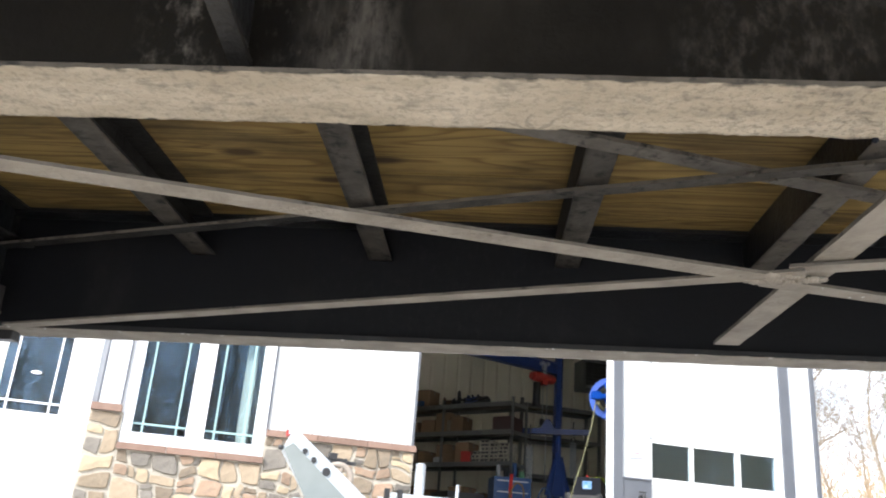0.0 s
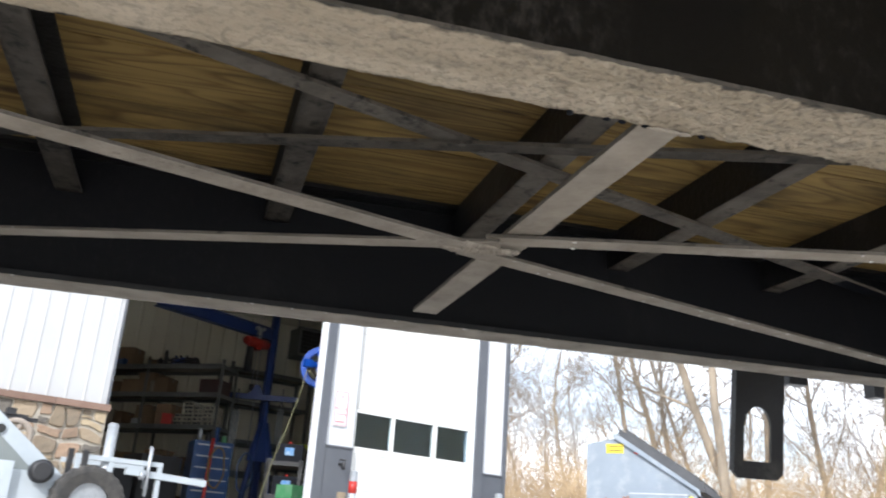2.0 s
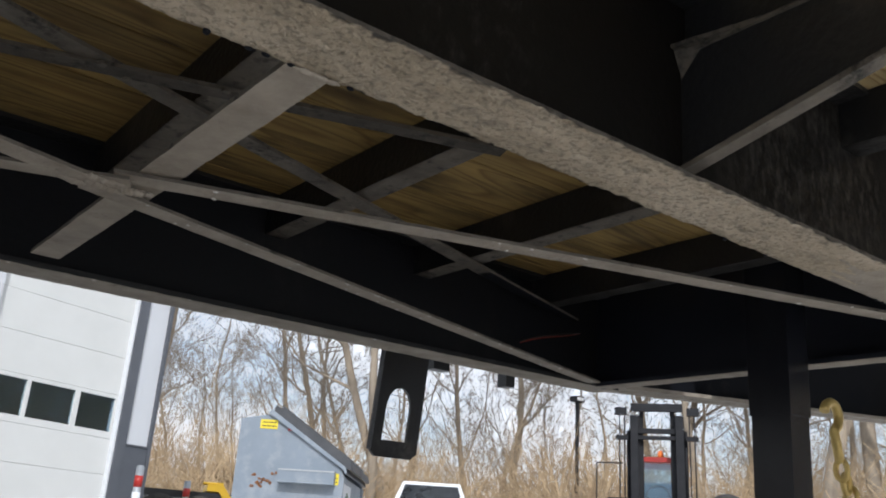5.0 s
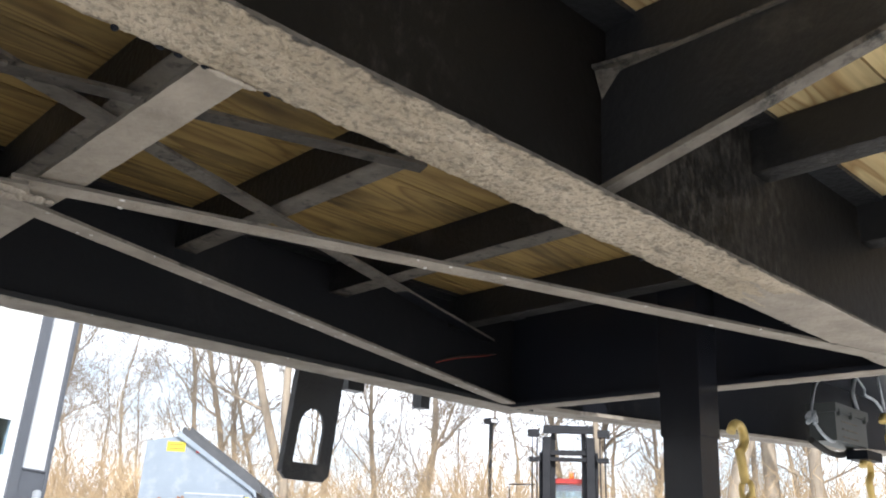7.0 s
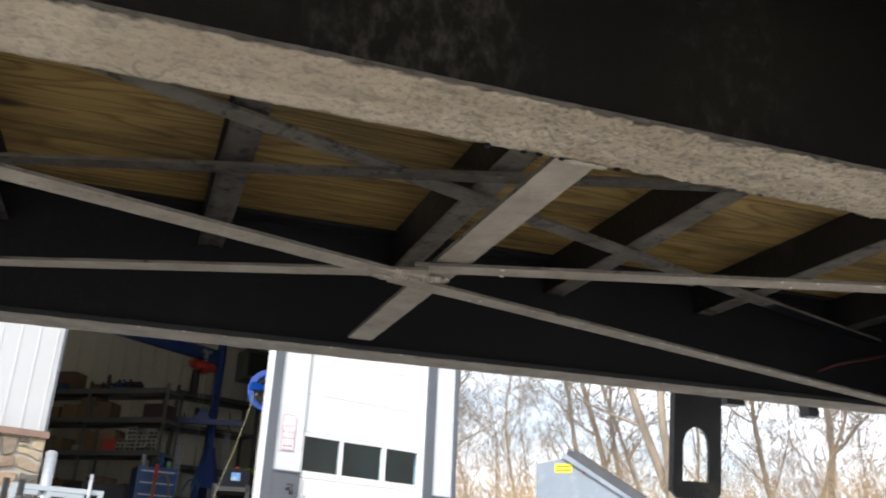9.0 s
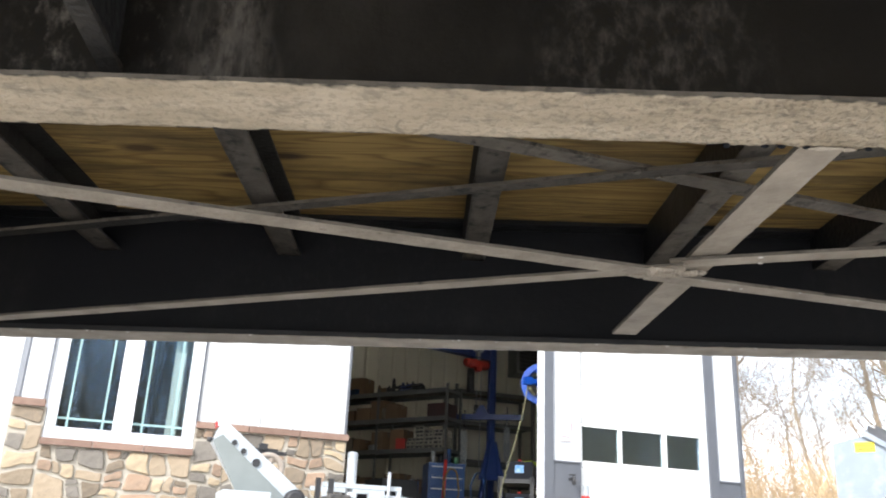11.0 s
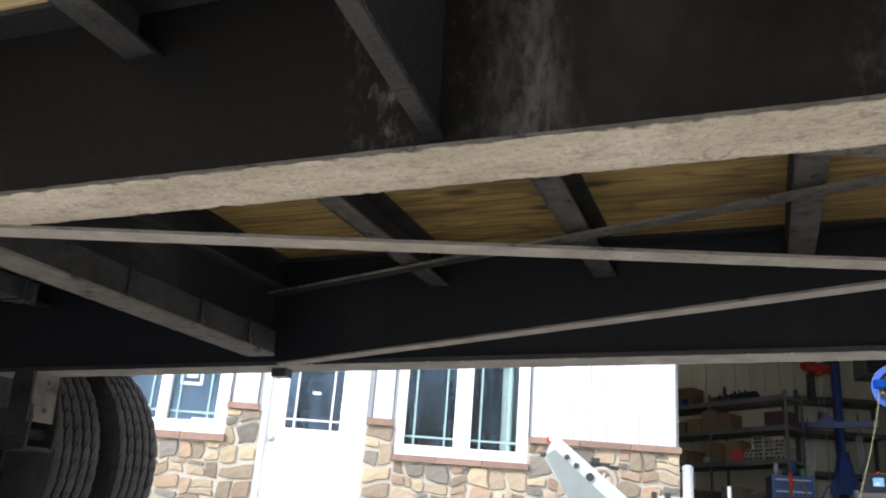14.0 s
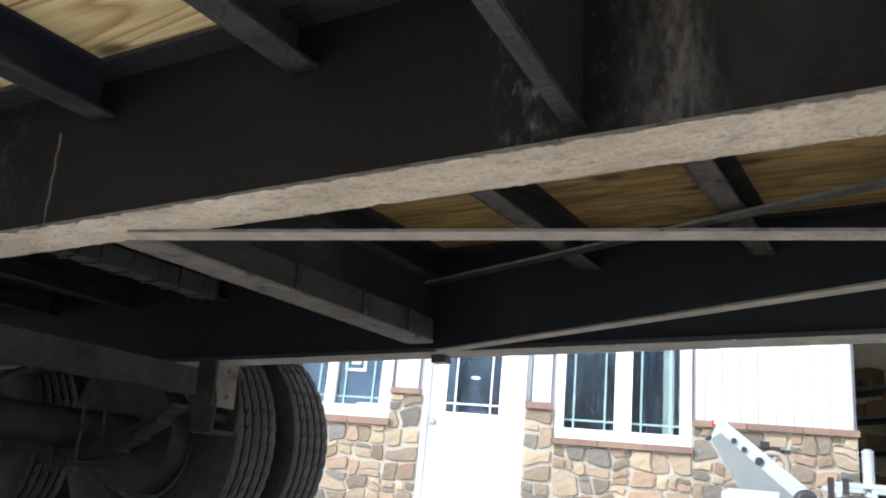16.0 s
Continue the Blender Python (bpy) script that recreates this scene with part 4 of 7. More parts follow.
# spring hanger at the front of the axles, with its gusset
for y in (0.575, 1.60):
    bm = B()
    prism(bm, [(-1.83, 0.57), (-1.775, 0.57), (-1.755, 0.46), (-1.76, 0.38), (-1.83, 0.38), (-1.86, 0.47)], y - 0.05, y - 0.042, "y")
    prism(bm, [(-1.83, 0.57), (-1.775, 0.57), (-1.755, 0.46), (-1.76, 0.38), (-1.83, 0.38), (-1.86, 0.47)], y + 0.042, y + 0.05, "y")
    box(bm, -1.84, -1.765, y - 0.05, y + 0.05, 0.375, 0.385)
    tube(bm, (-1.80, y - 0.065, 0.42), (-1.80, y + 0.065, 0.42), 0.014, n=10)
    part("spring_hanger", bm, M_DUSTDARK, trailer, "grey dusty spring hanger")
    bm = B()
    box(bm, -1.768, -1.760, y - 0.05, y + 0.03, 0.445, 0.568)
    bevel(bm, 0.003)
    pl0 = part("hanger_plate", bm, M_DUSTMID, trailer, "pale grey plate with two bolt holes")
    for zz in (0.475, 0.545):
        bm = B()
        tube(bm, (-1.7605, y - 0.005, zz), (-1.7585, y - 0.005, zz), 0.007, n=10)
        part("bolt_hole", bm, M_BLACK, pl0)
bm = B()
box(bm, -1.80, -1.752, 0.64, 1.47, 0.480, 0.536)
bevel(bm, 0.006, 2)
lumpy(bm, -1.802, -1.75, 0.64, 1.47, 0.466, 0.482, 4, 90, 0.004, 4.0, 0, 0.002)
part("suspension_crossmember", bm, M_DUSTDARK, trailer)

# far-side leg bracket with an arched opening
bm = B()
x0, x1, z0, z1 = 1.545, 1.722, 0.388, 0.88
arch = [(1.582, 0.44), (1.582, 0.54)] + [(1.6295 - 0.0475 * math.cos(a), 0.54 + 0.067 * math.sin(a)) for a in [math.pi * k / 12 for k in range(1, 12)]] + [(1.677, 0.54), (1.677, 0.44)]
outer = [(x0, z0 + 0.02), (x0, z1), (x1, z1), (x1, z0 + 0.02), (x1 - 0.02, z0), (x0 + 0.02, z0)]
for y in (2.30, 2.312):
    lo = [bm.verts.new((u, y, v)) for u, v in outer]
    li = [bm.verts.new((u, y, v)) for u, v in arch]
    es = [bm.edges.new((l[i], l[(i + 1) % len(l)])) for l in (lo, li) for i in range(len(l))]
    bmesh.ops.triangle_fill(bm, use_beauty=True, use_dissolve=False, edges=es)
    if y == 2.30:
        keep = (lo, li)
    else:
        for a, b in zip(keep, (lo, li)):
            for i in range(len(a)):
                bm.faces.new((a[i], a[(i + 1) % len(a)], b[(i + 1) % len(b)], b[i]))
box(bm, x0 - 0.006, x0, 2.285, 2.312, z0 + 0.02, z1)
box(bm, x1, x1 + 0.006, 2.312, 2.36, z0 + 0.02, z1)
for v in bm.verts:
    v.co.x -= 0.08 * (0.72 - v.co.z)
part("leg_bracket", bm, M_BLACK, trailer, "black steel bracket with an arched opening")
for xa, xb, zz in ((1.803, 1.872, 0.707), (2.135, 2.178, 0.694)):
    bm = B()
    box(bm, xa, xb, 2.382, 2.43, zz, 0.86)
    bevel(bm, 0.004)
    part("stake_pocket", bm, M_BLACK, trailer)

# ---------------------------------------------------------------- the shop building
YAW = 18.278
BFR = pose(0, 0, 0, 0, 0, YAW)
FY = 8.11                    # facade plane
shop = thing("shop_building", BFR, "white steel-sided workshop with stone veneer wainscot and open garage bay", "building")
FLOOR = 0.2


def wall_box(name, m, x0, x1, z0, z1, y0=0.0, y1=0.16, label=""):
    bm = B()
    box(bm, x0, x1, FY + y0, FY + y1, z0, z1)
    return part(name, bm, m, shop, label)


TOP = 3.9
# wall core, opening by opening
for x0, x1, z0, z1 in ((-9.0, -3.62, 0, TOP), (-3.62, -2.385, 0, 1.15), (-3.62, -2.385, 2.35, TOP), (-2.385, -2.05, 0, TOP), (-2.05, -1.07, 2.3, TOP), (-1.07, -0.785, 0, TOP),
                       (-0.785, 0.452, 0, 1.085), (-0.785, 0.452, 2.35, TOP), (0.452, 1.84, 0, TOP), (1.84, 3.86, 3.3, TOP), (3.935, 4.33, 0, TOP), (4.33, 5.885, 3.3, TOP), (5.885, 6.32, 0, TOP)):
    wall_box("wall", M_SIDING, x0, x1, z0, z1, 0.02, 0.18)
# vertical siding with battens
def siding(x0, x1, z0, z1, step=0.152, m=None):
    bm = B()
    box(bm, x0, x1, FY + 0.004, FY + 0.021, z0, z1)
    x = x0 + step * 0.6
    while x < x1 - 0.03:
        prism(bm, [(x - 0.011, FY + 0.005), (x - 0.007, FY - 0.002), (x + 0.007, FY - 0.002), (x + 0.011, FY + 0.005)], z0, z1, "z")
        x += step
    return part("siding_panel", bm, m or M_SIDING, shop, "white ribbed steel siding")


M_SIDINGOFF = mat("off_white_steel_siding", (0.49, 0.495, 0.50), 0.4, var=(0.455, 0.46, 0.465), scale=2, amount=0.5, bump=0.05, bump_scale=20)
siding(0.47, 1.822, 1.335, TOP, m=M_SIDINGOFF)
siding(4.012, 4.33, 1.275, TOP, 0.5)
siding(6.01, 6.30, 1.205, TOP, 0.5)
siding(-9.0, -3.63, 1.335, TOP)
for x0, x1, z in ((-2.355, -2.12, 1.46), (-1.01, -0.83, 1.405)):
    bm = B()
    box(bm, x0, x1, FY - 0.002, FY + 0.021, z, 2.6)
    part("siding_panel", bm, M_SIDING, shop)
    for xa, xb in ((x0 - 0.014, x0), (x1, x1 + 0.014)):
        wall_box("grey_trim", M_GREYTRIM, xa, xb, z, 2.6, -0.006, 0.02)
wall_box("grey_trim", M_GREYTRIM, 0.455, 0.468, 1.335, 2.6, -0.012, 0.02)
wall_box("corner_trim", M_GREYTRIM, 1.822, 1.842, 1.335, TOP, -0.01, 0.06)
# garage trim
wall_box("white_trim", M_WHITE, 3.85, 3.907, 0, TOP, -0.02, 0.03)
wall_box("grey_trim", M_GREYTRIM, 3.908, 4.011, 0, TOP, -0.028, 0.02)
wall_box("grey_wainscot", M_GREYTRIM, 4.012, 4.335, 0, 1.262, -0.012, 0.02)
wall_box("wainscot_cap", M_GREYTRIM, 4.012, 4.335, 1.262, 1.278, -0.026, 0.02)
wall_box("white_trim", M_WHITE, 5.872, 5.889, 0, TOP, -0.006, 0.1)
wall_box("grey_trim", M_GREYTRIM, 5.89, 6.008, 0, TOP, -0.028, 0.02)
wall_box("grey_wainscot", M_GREYTRIM, 6.01, 6.30, 0, 1.195, -0.012, 0.02)
wall_box("wainscot_cap", M_GREYTRIM, 6.01, 6.30, 1.195, 1.21, -0.026, 0.02)
wall_box("corner_trim", M_GREYTRIM, 6.302, 6.34, 0, TOP, -0.03, 0.1)

# stone veneer: courses of uneven stones proud of the mortar
def stone_field(x0, x1, z0, z1, seed):
    """Squared fieldstones in broken courses: uneven quads with rounded corners, a little proud of the mortar."""
    rng = random.Random(seed)
    core = wall_box("stone_wainscot", M_MORTAR, x0, x1, z0, z1, -0.027, 0.021, "buff, grey and rust fieldstone veneer")
    cells = []

    def split(xa, xb, za, zb):
        """Cut a field in two, off centre, until every piece is a fieldstone."""
        w, h = xb - xa, zb - za
        if w * h < rng.choice((0.013, 0.024, 0.038, 0.052)) and w < 0.34 and h < 0.25 and 0.45 < w / h < 3.4:
            cells.append((xa, xb, za, zb))
            return
        f = rng.uniform(0.33, 0.67)
        if w > h * rng.uniform(1.0, 1.7):
            split(xa, xa + w * f, za, zb)
            split(xa + w * f, xb, za, zb)
        else:
            split(xa, xb, za, za + h * f)
            split(xa, xb, za + h * f, zb)

    split(x0, x1, z0, z1)
    for xa, xb, za, zb in cells:
        cx, cz, hw, hh = (xa + xb) / 2, (za + zb) / 2, (xb - xa) / 2 - 0.0045, (zb - za) / 2 - 0.0045
        jx, jz = min(0.022, hw * 0.24), min(0.02, hh * 0.28)
        quad = [(sx * hw - sx * rng.uniform(0, jx), sz * hh - sz * rng.uniform(0, jz)) for sx, sz in ((-1, -1), (1, -1), (1, 1), (-1, 1))]
        ring = []
        for i, p in enumerate(quad):
            o, q = quad[i - 1], quad[(i + 1) % 4]
            c = rng.uniform(0.14, 0.36)
            ring.append((p[0] + (o[0] - p[0]) * c, p[1] + (o[1] - p[1]) * c))
            ring.append((p[0] * 0.955, p[1] * 0.945))
            ring.append((p[0] + (q[0] - p[0]) * c, p[1] + (q[1] - p[1]) * c))
            m = rng.uniform(0.4, 0.6)
            ring.append((p[0] + (q[0] - p[0]) * m + rng.uniform(-0.004, 0.004), p[1] + (q[1] - p[1]) * m + rng.uniform(-0.004, 0.004)))
        warped = []
        for u, v in ring:
            gx, gz = cx + u, cz + v
            fx = max(0.0, min(1.0, (gx - x0) / 0.1, (x1 - gx) / 0.1))
            fz = max(0.0, min(1.0, (gz - z0) / 0.1, (z1 - gz) / 0.1))
            warped.append((u + 0.06 * fx * noise.noise((gx * 5.5, gz * 5.5, seed)), v + 0.065 * fz * noise.noise((gx * 4.5, gz * 5.5, seed + 40))))
        ox, oz = sum(u for u, v in warped) / len(warped), sum(v for u, v in warped) / len(warped)
        ring = [(u - ox, v - oz) for u, v in warped]
        cx, cz = cx + ox, cz + oz
        n = len(ring)
        bm = B()
        pr, tx, tz = rng.uniform(0.008, 0.024), rng.uniform(-0.03, 0.03), rng.uniform(-0.04, 0.04)
        back = [bm.verts.new((u, 0.0, v)) for u, v in ring]
        mid = [bm.verts.new((u * 0.99, -pr * 0.75, v * 0.985)) for u, v in ring]
        top = [bm.verts.new((u * 0.93, -pr - tx * u - tz * v - rng.uniform(0, 0.0025), v * 0.9)) for u, v in ring]
        cen = bm.verts.new((0, -pr - 0.003 * rng.random(), 0))
        for k in range(n):
            k2 = (k + 1) % n
            bm.faces.new((back[k], back[k2], mid[k2], mid[k]))
            bm.faces.new((mid[k], mid[k2], top[k2], top[k])).smooth = True
            bm.faces.new((top[k], top[k2], cen))
        part("stone", bm, rng.choices(STONES, (5, 4, 3, 4, 3))[0], core, at=Matrix.Translation((cx, FY - 0.027, cz)))


def brick_sill(x0, x1, z0, z1):
    n = max(1, round((x1 - x0) / 0.42))
    for k in range(n):
        bm = B()
        a, b = x0 + (x1 - x0) * k / n, x0 + (x1 - x0) * (k + 1) / n
        box(bm, a + 0.003, b - 0.003, FY - 0.075, FY - 0.022, z0, z1)
        bevel(bm, 0.006, 2)
        part("sill_brick", bm, M_BRICKSILL, shop)


stone_field(0.455, 1.842, 0.0, 1.28, 11)
stone_field(-0.79, 0.455, 0.0, 1.035, 12)
stone_field(-1.065, -0.79, 0.0, 1.345, 13)
stone_field(-2.385, -2.055, 0.0, 1.405, 14)
stone_field(-3.62, -2.385, 0.0, 1.09, 15)
stone_field(-5.2, -3.62, 0.0, 1.28, 16)
brick_sill(0.455, 1.856, 1.28, 1.335)
brick_sill(-0.795, 0.46, 1.035, 1.09)
brick_sill(-1.06, -0.80, 1.345, 1.405)
brick_sill(-2.385, -2.075, 1.405, 1.46)
brick_sill(-3.62, -2.36, 1.09, 1.155)
brick_sill(-5.2, -3.64, 1.28, 1.335)


def window(x0, x1, z0, z1, panes, zg0):
    """White vinyl window with prairie muntins between the panes."""
    w = wall_box("window_frame", M_WHITE, x0, x1, z0, zg0, -0.015, 0.09, "white vinyl window frame with prairie grilles")
    win = w
    for xa, xb in [(x0, panes[0][0])] + [(panes[i][1], panes[i + 1][0]) for i in range(len(panes) - 1)] + [(panes[-1][1], x1)]:
        wall_box("frame_stile", M_WHITE, xa, xb, zg0, z1, -0.015, 0.09).parent = win
    wall_box("frame_head", M_WHITE, x0, x1, z1, z1 + 0.1, -0.015, 0.09).parent = win
    for a, b in panes:
        bm = B()
        box(bm, a, b, FY + 0.045, FY + 0.049, zg0, z1)
        g = part("pane", bm, M_GLASS, win)
        g.visible_shadow = False
        for xm in (a + 0.085, b - 0.085):
            wall_box("muntin", M_MUNTIN, xm - 0.008, xm + 0.008, zg0, z1, 0.026, 0.04).parent = win
        for zm in (zg0 + 0.082, z1 - 0.082):
            wall_box("muntin", M_MUNTIN, a, b, zm - 0.008, zm + 0.008, 0.028, 0.042).parent = win
    return win


M_MUNTIN = mat("pale_green_muntin", (0.3, 0.46, 0.46), 0.5, var=(0.26, 0.4, 0.4), scale=6, amount=0.4)
window(-0.785, 0.45, 1.092, 2.25, [(-0.70, -0.242), (-0.083, 0.348)], 1.193)
window(-3.62, -2.385, 1.157, 2.25, [(-3.52, -3.06), (-2.96, -2.50)], 1.272)

# notices behind the glass
M_NOTICE = mat("pale_notice", (0.6, 0.68, 0.7), 0.6, var=(0.5, 0.6, 0.63), scale=20)
bm = B()
for q in ((-2.9, -2.68, 1.61, 1.64), (-2.9, -2.68, 1.80, 1.83), (-2.9, -2.87, 1.64, 1.80), (-2.71, -2.68, 1.64, 1.80)):
    box(bm, q[0], q[1], FY + 0.043, FY + 0.0445, q[2], q[3])
nt1 = part("window_notice", bm, M_NOTICE, at=BFR)
tagged(nt1, "small framed white notice stuck on the office window", "notice")
bm = B()
box(bm, -2.84, -2.74, FY + 0.043, FY + 0.0445, 1.68, 1.76)
part("notice_panel", bm, M_NOTICE, nt1)
bm = B()
box(bm, -2.73, -2.505, FY + 0.0235, FY + 0.0255, 1.272, 1.302)
tagged(part("window_label", bm, M_WHITE, at=BFR), "thin white paper label on the window sash", "label")
bm = B()
tube(bm, (-1.57, FY + 0.0475, 1.615), (-1.57, FY + 0.0495, 1.615), 0.045, n=24)
for v in bm.verts:
    v.co.z = 1.615 + (v.co.z - 1.615) * 0.36
tagged(part("door_label", bm, M_WHITE, at=BFR), "white oval label on the entry door glass", "label")

# entry door
M_DOOR = mat("white_painted_door", (0.8, 0.8, 0.79), 0.4, var=(0.74, 0.74, 0.73), scale=3, amount=0.4)
door = wall_box("entry_door", M_DOOR, -2.0, -1.125, FLOOR, 1.27, 0.03, 0.075, "white half-glazed entry door")
for x0, x1, z0, z1 in ((-2.0, -1.84, 1.27, 2.25), (-1.32, -1.125, 1.27, 2.25), (-1.84, -1.32, 2.12, 2.25)):
    wall_box("door_stile", M_DOOR, x0, x1, z0, z1, 0.03, 0.075).parent = door
for x0, x1 in ((-2.055, -2.002), (-1.123, -1.067)):
    wall_box("door_jamb", M_WHITE, x0, x1, FLOOR, 2.3, -0.02, 0.16).parent = door
wall_box("door_head", M_WHITE, -2.002, -1.123, 2.252, 2.3, -0.02, 0.16).parent = door
bm = B()
box(bm, -1.84, -1.32, FY + 0.05, FY + 0.054, 1.27, 2.12)
g = part("pane", bm, M_GLASS, door)
g.visible_shadow = False
for xm in (-1.752, -1.405):
    wall_box("muntin", M_WHITE, xm - 0.008, xm + 0.008, 1.27, 2.12, 0.032, 0.046).parent = door
for zm in (1.355, 2.04):
    wall_box("muntin", M_WHITE, -1.84, -1.32, zm - 0.008, zm + 0.008, 0.034, 0.048).parent = door
bm = B()
tube(bm, (-1.945, FY + 0.03, 1.165), (-1.945, FY - 0.03, 1.165), 0.014, n=12)
tube(bm, (-1.945, FY - 0.025, 1.165), (-1.945, FY - 0.05, 1.165), 0.03, 0.024, n=16)
tube(bm, (-1.945, FY + 0.03, 1.165), (-1.945, FY + 0.02, 1.165), 0.034, n=16)
part("door_knob", bm, M_GALV, door, "satin metal door knob")
for z in (0.45, 1.19, 2.0):
    bm = B()
    tube(bm, (-1.119, FY + 0.026, z - 0.045), (-1.119, FY + 0.026, z + 0.045), 0.008, n=8)
    part("hinge", bm, M_GALV, door)

# sectional garage door, closed
gd = wall_box("garage_door", M_GDOOR, 4.33, 5.872, 0.02, 0.46, 0.06, 0.1, "white sectional garage door with three windows")
for z0, z1 in ((0.463, 0.868), (0.871, 1.235), (1.705, 2.105), (2.108, 2.51), (2.513, 2.92), (2.923, 3.32)):
    wall_box("door_section", M_GDOOR, 4.33, 5.872, z0, z1, 0.06, 0.1).parent = gd
GW = [(4.385, 4.818), (4.862, 5.36), (5.418, 5.845)]
wall_box("door_section", M_GDOOR, 4.33, 5.872, 1.238, 1.308, 0.06, 0.1).parent = gd
wall_box("door_section", M_GDOOR, 4.33, 5.872, 1.662, 1.702, 0.06, 0.1).parent = gd
for a, b in ((4.33, 4.385), (4.818, 4.862), (5.36, 5.418), (5.845, 5.872)):
    wall_box("door_mullion", M_GDOOR, a, b, 1.308, 1.662, 0.06, 0.1).parent = gd
for a, b in GW:
    bm = B()
    box(bm, a, b, FY + 0.08, FY + 0.084, 1.308, 1.662)
    g = part("pane", bm, M_GLASS, gd)
    g.visible_shadow = False

# shell of the shop: floor, back and side walls, roof
M_CONC = mat("shop_concrete", (0.24, 0.235, 0.225), 0.7, var=(0.17, 0.165, 0.16), scale=3, amount=0.8, stain=(0.1, 0.095, 0.09), stain_scale=1.2, stain_lo=0.55, stain_hi=0.75)
M_LINER = mat("white_liner_panel", (0.74, 0.70, 0.58), 0.5, var=(0.66, 0.62, 0.51), scale=2, amount=0.6)
M_ROOF = mat("grey_steel_roof", (0.2, 0.21, 0.22), 0.45, var=(0.25, 0.26, 0.27), scale=2, amount=0.5)
BY1 = 13.6
bm = B()
box(bm, 0.3, 6.3, FY + 0.0, BY1, FLOOR - 0.2, FLOOR)
part("slab", bm, M_CONC, shop)
bm = B()
box(bm, -9.0, 6.34, BY1, BY1 + 0.15, 0, TOP)
back_wall = part("back_wall", bm, M_LINER, shop, "white ribbed liner panel")
bm = B()
prism(bm, [(-0.03, BY1 + 0.001), (-0.015, BY1 - 0.02), (0.015, BY1 - 0.02), (0.03, BY1 + 0.001)], 0.2, TOP, "z")
rib = part("rib", bm, M_LINER, back_wall, at=Matrix.Translation((0.4, 0, 0)))
for k in range(1, 26):
    again(rib, back_wall, Matrix.Translation((0.4 + 0.2286 * k, 0, 0)))
for x0, x1 in ((-9.15, -9.0), (0.2, 0.3), (6.18, 6.32)):
    bm = B()
    box(bm, x0, x1, FY + 0.18, BY1, 0, TOP)
    part("side_wall", bm, M_LINER if x0 > 0 else M_SIDING, shop)
# unseen room floor, dark so no light shows through the windows
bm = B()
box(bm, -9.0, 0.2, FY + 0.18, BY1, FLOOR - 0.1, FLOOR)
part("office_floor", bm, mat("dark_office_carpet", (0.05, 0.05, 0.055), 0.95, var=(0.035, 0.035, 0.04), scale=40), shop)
bm = B()
box(bm, -9.0, 6.34, FY + 0.0, BY1 + 0.15, TOP, TOP + 0.1)
part("ceiling_panel", bm, M_LINER, shop)
bm = B()
ym = (FY + BY1) / 2
prism(bm, [(FY - 0.5, TOP + 0.05), (ym, TOP + 1.4), (BY1 + 0.6, TOP + 0.05), (BY1 + 0.6, TOP + 0.12), (ym, TOP + 1.5), (FY - 0.5, TOP + 0.12)], -9.4, 6.7, "x")
part("roof", bm, M_ROOF, shop)
bm = B()
for x in (-9.0, 6.2):
    prism(bm, [(FY, TOP + 0.1), (ym, TOP + 1.4), (BY1, TOP + 0.1)], x, x + 0.1, "x")
part("gable", bm, M_SIDING, shop)

# ---------------------------------------------------------------- inside the shop
def bpos(x, y, z=0.0, rz=0.0):
    return BFR @ pose(x, y, z, 0, 0, rz)


M_RACK = mat("grey_rack_steel", (0.12, 0.125, 0.12), 0.5, 0.2, var=(0.08, 0.083, 0.08), scale=5, amount=0.7)
M_BOARD = mat("rack_board", (0.2, 0.17, 0.13), 0.85, var=(0.13, 0.11, 0.085), scale=6, amount=0.7)
M_CARD = mat("cardboard", (0.19, 0.125, 0.07), 0.9, var=(0.13, 0.085, 0.05), scale=4, amount=0.7, objrand=0.2)
M_BLUE = mat("blue_machine_paint", (0.012, 0.035, 0.16), 0.4, var=(0.02, 0.05, 0.2), scale=6, amount=0.6, stain=(0.01, 0.015, 0.03), stain_scale=5, stain_lo=0.6, stain_hi=0.75)
M_REELBLUE = mat("bright_blue_reel", (0.004, 0.055, 0.34), 0.4, var=(0.006, 0.075, 0.4), scale=5, amount=0.5)
M_RED = mat("red_paint", (0.4, 0.022, 0.016), 0.4, var=(0.3, 0.018, 0.015), scale=8, amount=0.6)
M_DKPLASTIC = mat("black_plastic", (0.02, 0.02, 0.022), 0.5, var=(0.035, 0.035, 0.036), scale=8, amount=0.6)
M_LABELBLUE = mat("blue_white_label", (0.03, 0.2, 0.5), 0.5, var=(0.35, 0.45, 0.55), scale=30, amount=0.9)
M_YELLOW = mat("yellow_rubber_hose", (0.17, 0.165, 0.09), 0.6, var=(0.12, 0.115, 0.06), scale=9, amount=0.5)
M_GREEN = mat("green_box", (0.03, 0.2, 0.07), 0.6, var=(0.2, 0.3, 0.22), scale=9, amount=0.5)
M_CANLABEL = mat("white_printed_carton", (0.3, 0.28, 0.23), 0.7, var=(0.21, 0.19, 0.15), scale=12, amount=0.7, objrand=0.2)
M_CHEST = mat("blue_tool_chest", (0.012, 0.045, 0.13), 0.35, var=(0.02, 0.09, 0.27), scale=5, amount=0.5)
M_HIVIS = mat("hi_vis_yellow", (0.55, 0.65, 0.05), 0.8)
M_CHAIN = mat("zinc_yellow_chain", (0.72, 0.53, 0.19), 0.4, 0.35, var=(0.5, 0.34, 0.1), scale=20, amount=0.6)


